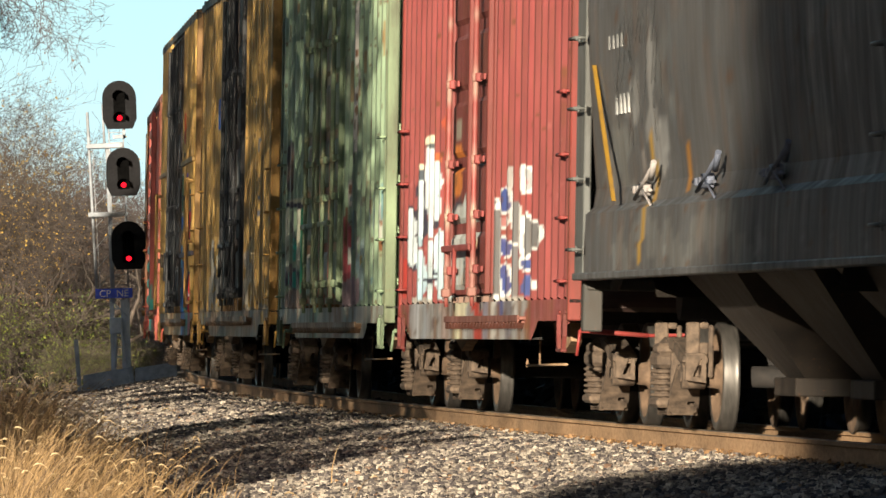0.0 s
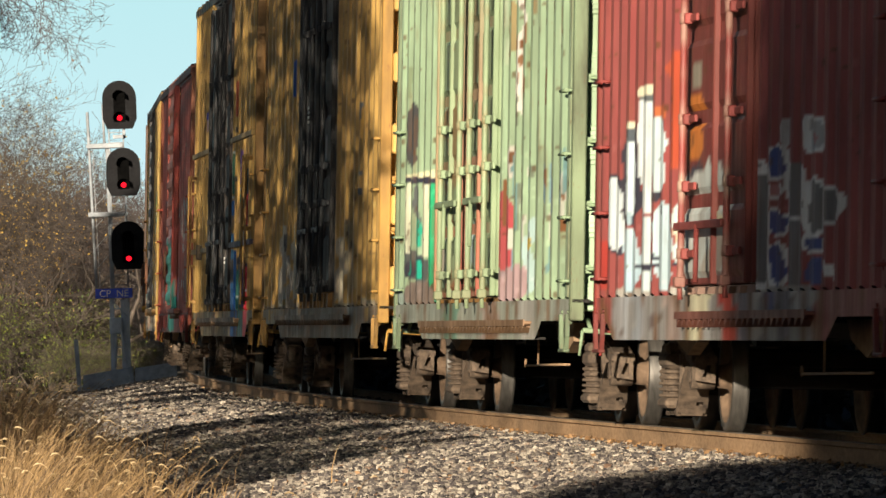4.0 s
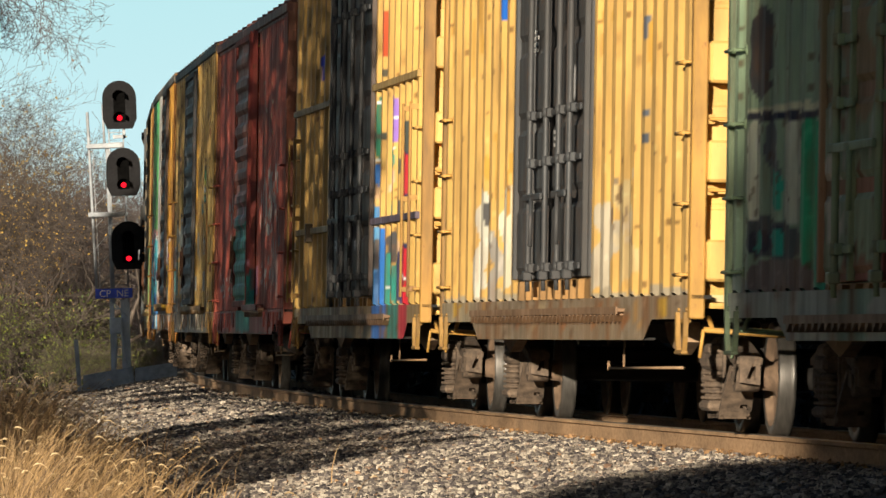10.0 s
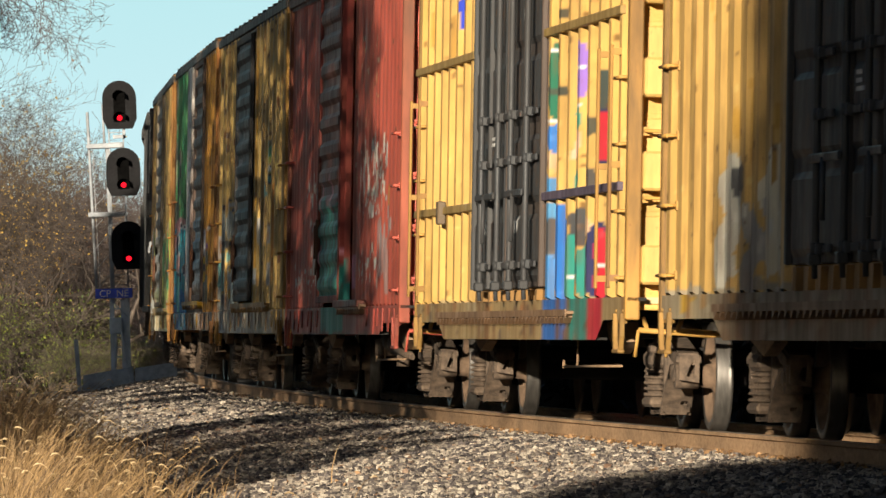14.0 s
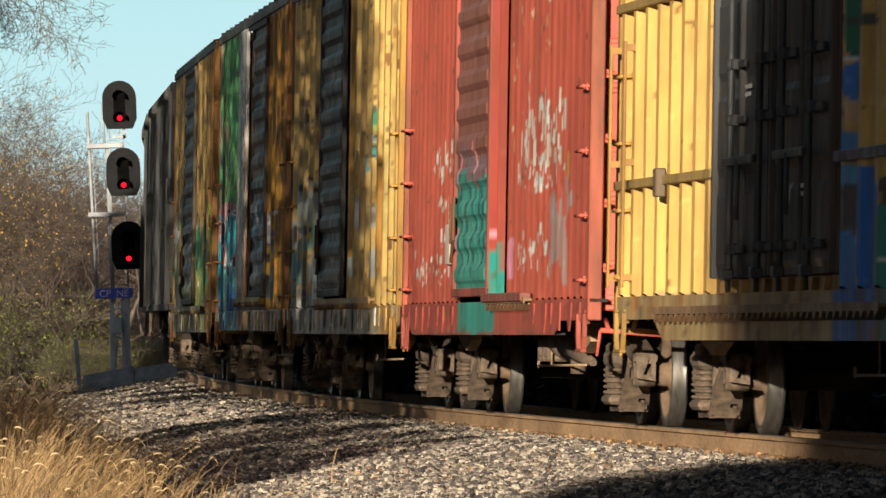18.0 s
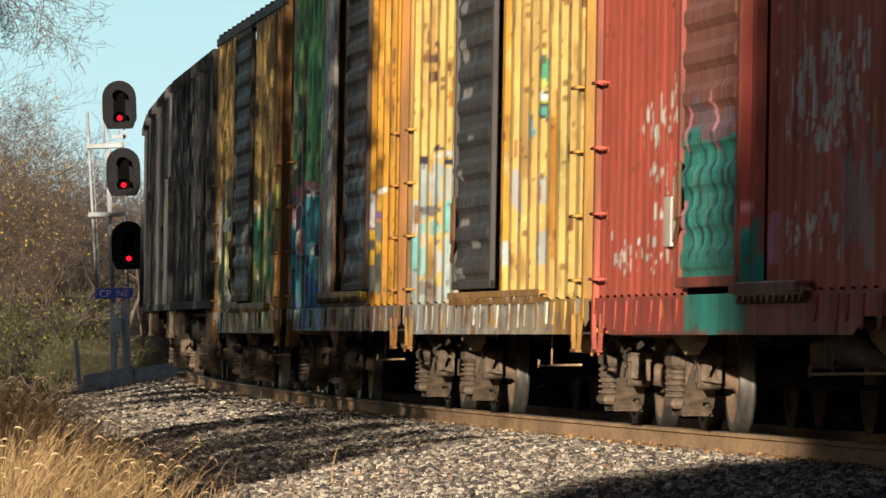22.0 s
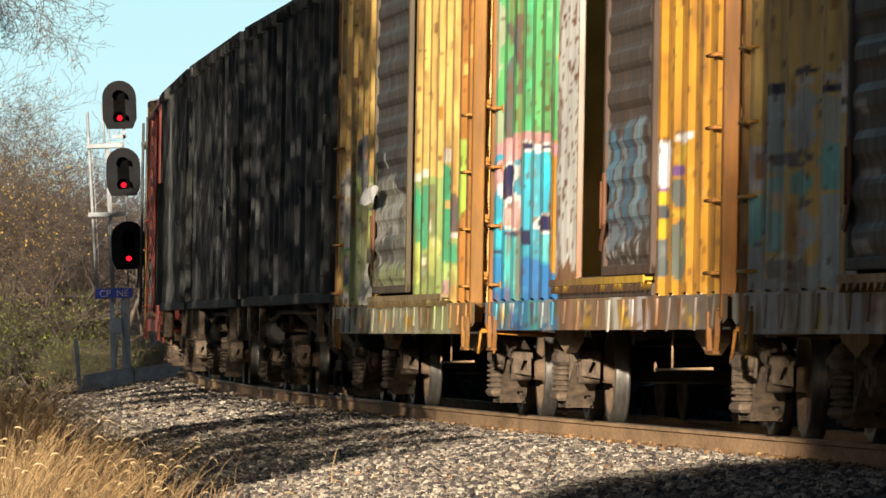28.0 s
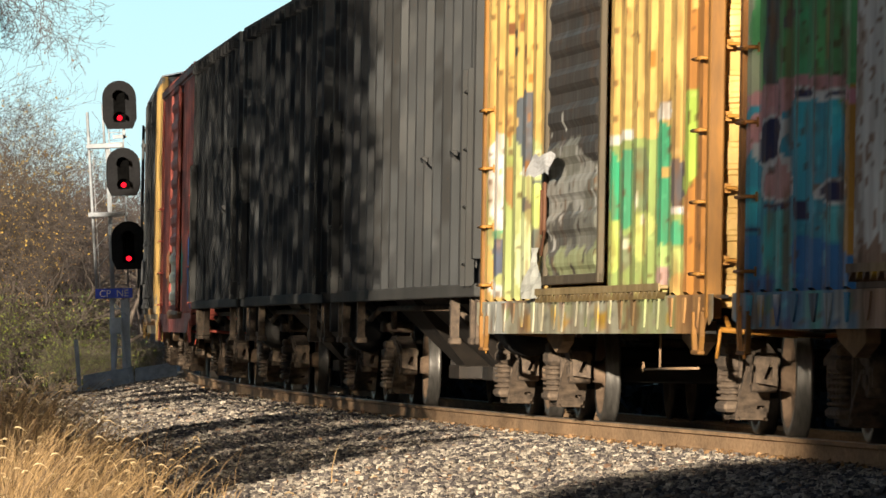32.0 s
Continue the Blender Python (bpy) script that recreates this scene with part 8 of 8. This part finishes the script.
def grass(name, label, count, spots, height, seed, heads):
    """Blades of dry grass, each a bent strip; some carry a nodding seed head."""
    nr = np.random.default_rng(seed)
    x, y = spots(nr, count)
    z = ground_z(x, y)
    h = height * nr.uniform(0.45, 1.15, count) * np.clip(1.05 - 2.6 * (x / y * 15183 / 1568 + 0.5), 0.4, 1.1)
    a = nr.uniform(0, 6.28, count)
    lean = nr.uniform(0.05, 0.6, count) * h
    dx, dy = np.cos(a) * lean + 0.28 * h * nr.uniform(0, 1, count), np.sin(a) * lean
    w = nr.uniform(0.0022, 0.005, count)
    wx, wy = np.ones(count) * w, 0.2 * w
    v = []
    for f, k in ((0.0, 1.0), (0.4, 0.9), (0.75, 0.7), (1.0, 0.25)):
        cx, cy, cz = x + dx * f ** 2, y + dy * f ** 2, z + h * (f - 0.12 * f ** 3)
        v += [np.stack([cx - wx * k, cy - wy * k, cz], -1), np.stack([cx + wx * k, cy + wy * k, cz], -1)]
    V = np.stack(v, 1)
    q = np.array([(0, 1, 3, 2), (2, 3, 5, 4), (4, 5, 7, 6)])
    ob = fast_mesh(name, V.reshape(-1, 3), (q[None] + 8 * np.arange(count)[:, None, None]).reshape(-1, 4), STRAW)
    tagged(ob, label, "grass", kind="stuff")
    pick = nr.choice(count, heads, replace=False)
    tip = np.stack([x + dx, y + dy, z + h * 0.88], -1)[pick]
    t0 = nr.normal(0.25, 0.5, heads)
    d = np.stack([np.cos(t0), np.sin(t0) * 0.6, nr.uniform(0.5, 1.1, heads)], -1)
    d /= np.linalg.norm(d, axis=1)[:, None]
    L, R = nr.uniform(0.09, 0.16, heads), nr.uniform(0.006, 0.010, heads)
    rows, ring = [], 6
    side = np.cross(d, np.array([0, 0, 1.0]))
    side /= np.linalg.norm(side, axis=1)[:, None] + 1e-9
    up = np.cross(side, d)
    for f, k in ((0, 0.25), (0.2, 0.9), (0.45, 1.0), (0.7, 0.9), (0.9, 0.6), (1.0, 0.1)):
        c = tip + d * (L * f)[:, None] - np.array([0, 0, 1.0]) * (L * 1.05 * f * f)[:, None]
        for j in range(ring):
            t = j * math.tau / ring
            rows.append(c + (side * math.cos(t) + up * math.sin(t)) * (R * k)[:, None])
    V = np.stack(rows, 1)
    q = np.array([(i * ring + j, i * ring + (j + 1) % ring, (i + 1) * ring + (j + 1) % ring, (i + 1) * ring + j) for i in range(5) for j in range(ring)])
    o2 = fast_mesh("seed_heads", V.reshape(-1, 3), (q[None] + 36 * np.arange(heads)[:, None, None]).reshape(-1, 4), SEED, True)
    tagged(o2, "pale nodding seed heads on dry grass", "grass", kind="stuff")


def meadow(nr, n):
    y = nr.uniform(50, 84, n)
    edge = np.interp(y, [50, 60, 84], [0.085, 0.075, 0.02])
    px = -0.04 + np.abs(nr.normal(0, 1, n)) * edge * 1.5
    return (px - 0.5) * 1568 / 15183 * y, y


grass("dry_grass", "tall straw-coloured dry grass beside the ballast", 6400, meadow, 1.1, 8, 560)


# ---- the woods round about, unseen: shade from behind the camera; undergrowth beyond the train, its shade in the colour ----
wood_a = make_tree("tree", "tall autumn tree with thinning brown leaves", 31, 10.5, 0.08, 4, 1500, LEAF_BROWN, 0.11, 0.20, 1, "tree", BARK, fork=3, tips_from=2.5)
wood_b = make_tree("tree", "tall leafless tree with fine branches", 32, 9.5, 0.12, 4, 500, LEAF_BROWN, 0.10, 0.17, 2, "tree", BARK, fork=3, tips_from=2.5)


def column_tree(seed, height, radius, leaves, size, label, mat, thin=1.0, base=0.6):
    """A narrow evergreen: a straight trunk, short upswept limbs and a dense column of foliage with a ragged outline."""
    rng, nr = random.Random(seed), np.random.default_rng(seed)
    tree = new("tree")
    tagged(tree, label, "tree")
    chains = [[(Vector((0, 0, -0.2)), 0.22), (Vector((0.05, 0, height * 0.5)), 0.14), (Vector((0, 0.05, height)), 0.03)]]
    for k in range(60):
        z = base + 0.2 + (height - base - 0.6) * k / 60
        t = rng.uniform(0, 6.28)
        r = radius * rng.uniform(0.6, 1.0)
        chains.append([(Vector((0, 0, z)), 0.04), (Vector((math.cos(t) * r * 0.6, math.sin(t) * r * 0.6, z + 0.3)), 0.025), (Vector((math.cos(t) * r, math.sin(t) * r, z + 0.9)), 0.01)])
    tube_mesh("trunk", chains, BARK, 6).parent = tree
    z = base + (height - base) * nr.uniform(0, 1, leaves) ** thin
    t = nr.uniform(0, 6.28, leaves)
    edge = radius * np.clip((height + 0.5 - z) / (height * 0.25), 0.1, 1) * (0.85 + 0.15 * np.sin(3 * t + z * 1.7) + 0.12 * np.sin(z * 5.1 + t))
    r = edge * np.sqrt(nr.uniform(0.1, 1, leaves))
    leaf_mesh("crown", nr, np.stack([np.cos(t) * r, np.sin(t) * r, z], -1), size, mat).parent = tree
    return tree


wood_c = column_tree(33, 17.8, 2.1, 8000, 0.30, "narrow dense dark evergreen tree", LEAF_DENSE)
wood_e = column_tree(35, 11.5, 2.1, 5200, 0.28, "short dense dark evergreen tree", LEAF_DENSE)
wood_f = column_tree(36, 4.0, 1.1, 800, 0.11, "bushy young poplar with brown leaves", LEAF_BROWN)
wood_d = column_tree(34, 11.5, 1.25, 4000, 0.10, "slender poplar with thinning autumn leaves", LEAF_BROWN, 1.05, 4.0)


def sunwise(q, y):
    """Plan place at y whose shadow falls along the line q."""
    return (q + 0.242 * y) / 0.970, y


wr = random.Random(77)


def reach(tree):
    """How far the tree spreads from its foot."""
    return max(math.hypot(v.co.x, v.co.y) for o in tree.children for v in o.data.vertices)


sets = ((wood_d, [(-23.4, 90), (-24.6, 90), (-25.8, 90), (-27.0, 90), (-28.4, 90), (-29.8, 95), (-31.3, 99), (-33.0, 99), (-34.9, 110), (-36.4, 110), (-38.8, 120), (-41.5, 125), (-44.0, 130)]),
        (wood_a, [(-38.0, 48), (-36, 66), (-44, 72), (-49, 108)]),
        (wood_b, [(-24.0, 50), (-39.0, 66), (-33, 60), (-40, 90), (-47, 100), (-54, 120)]),
        (wood_f, [(-18.9, 90), (-20.3, 90), (-21.9, 90), (-24.9, 90)]),
        (wood_e, [(-46.8, 124), (-49.2, 128)]),
        (wood_c, [(-11.3, -8), (-8.0, -10), (-9.8, -16), (-6.2, -16), (-2.6, -16), (1.0, -16), (-4.2, -8), (-0.8, -10), (2.6, -8), (6.0, -12), (9.4, -10), (13, -12), (17, -10)]))
for src, spots in sets:
    wide = reach(src)
    for k, (q, y) in enumerate(spots):
        if y > 0:
            y = min(y, (-q - 0.97 * (wide + 0.6)) / 0.292)
        x, y = sunwise(q, y)
        m = at(x, y, wr.uniform(0, 360))
        if k == 0:
            src.matrix_world = m
        else:
            copy_thing(src, m)

# Added screen: shade painted into leaves and stems blackens the view under the cars.
hedge = make_tree("shrub", "added dense undergrowth beyond the track, shade painted into its near-black leaves", 41, 2.6, 0.8, 3, 3400, HEDGE, 0.17, 0.03, 8, "shrub", HEDGE, fork=3)
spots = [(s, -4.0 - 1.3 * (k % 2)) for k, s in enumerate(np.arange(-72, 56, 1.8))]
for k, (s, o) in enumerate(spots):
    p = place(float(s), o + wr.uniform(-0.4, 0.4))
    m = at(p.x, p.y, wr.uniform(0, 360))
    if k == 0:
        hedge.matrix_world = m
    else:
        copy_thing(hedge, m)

bm = bmesh.new()
sheet(bm, 25, 2, lambda i, j: (3800 * math.sin(radians(-15 + 30 * i / 24)), 3800 * math.cos(radians(-15 + 30 * i / 24)), -12 + 1300 * j))
sky_sheet = part("backdrop", bm, SKY_CARD, None)
tagged(sky_sheet, "pale clear sky low over the horizon", "sky", kind="structure")

# ---- keyed movement ----
def motions():
    times = [0.5 * k for k in range(65)]
    for car, mid, (a, b) in CARS:
        walk(car, [(t, car_pose(mid + (a + b) / 2, (b - a) / 2, t) @ pose(-(a + b) / 2, 0, 0)) for t in times])
    beats = [4 * k / FPS for k in range(241)]
    for w, x, turn in ROLLING:
        walk(w, [(t, pose(x, 0, WHEEL_R, 0, turn + math.degrees(gone(t) / WHEEL_R), 0)) for t in beats])


motions()
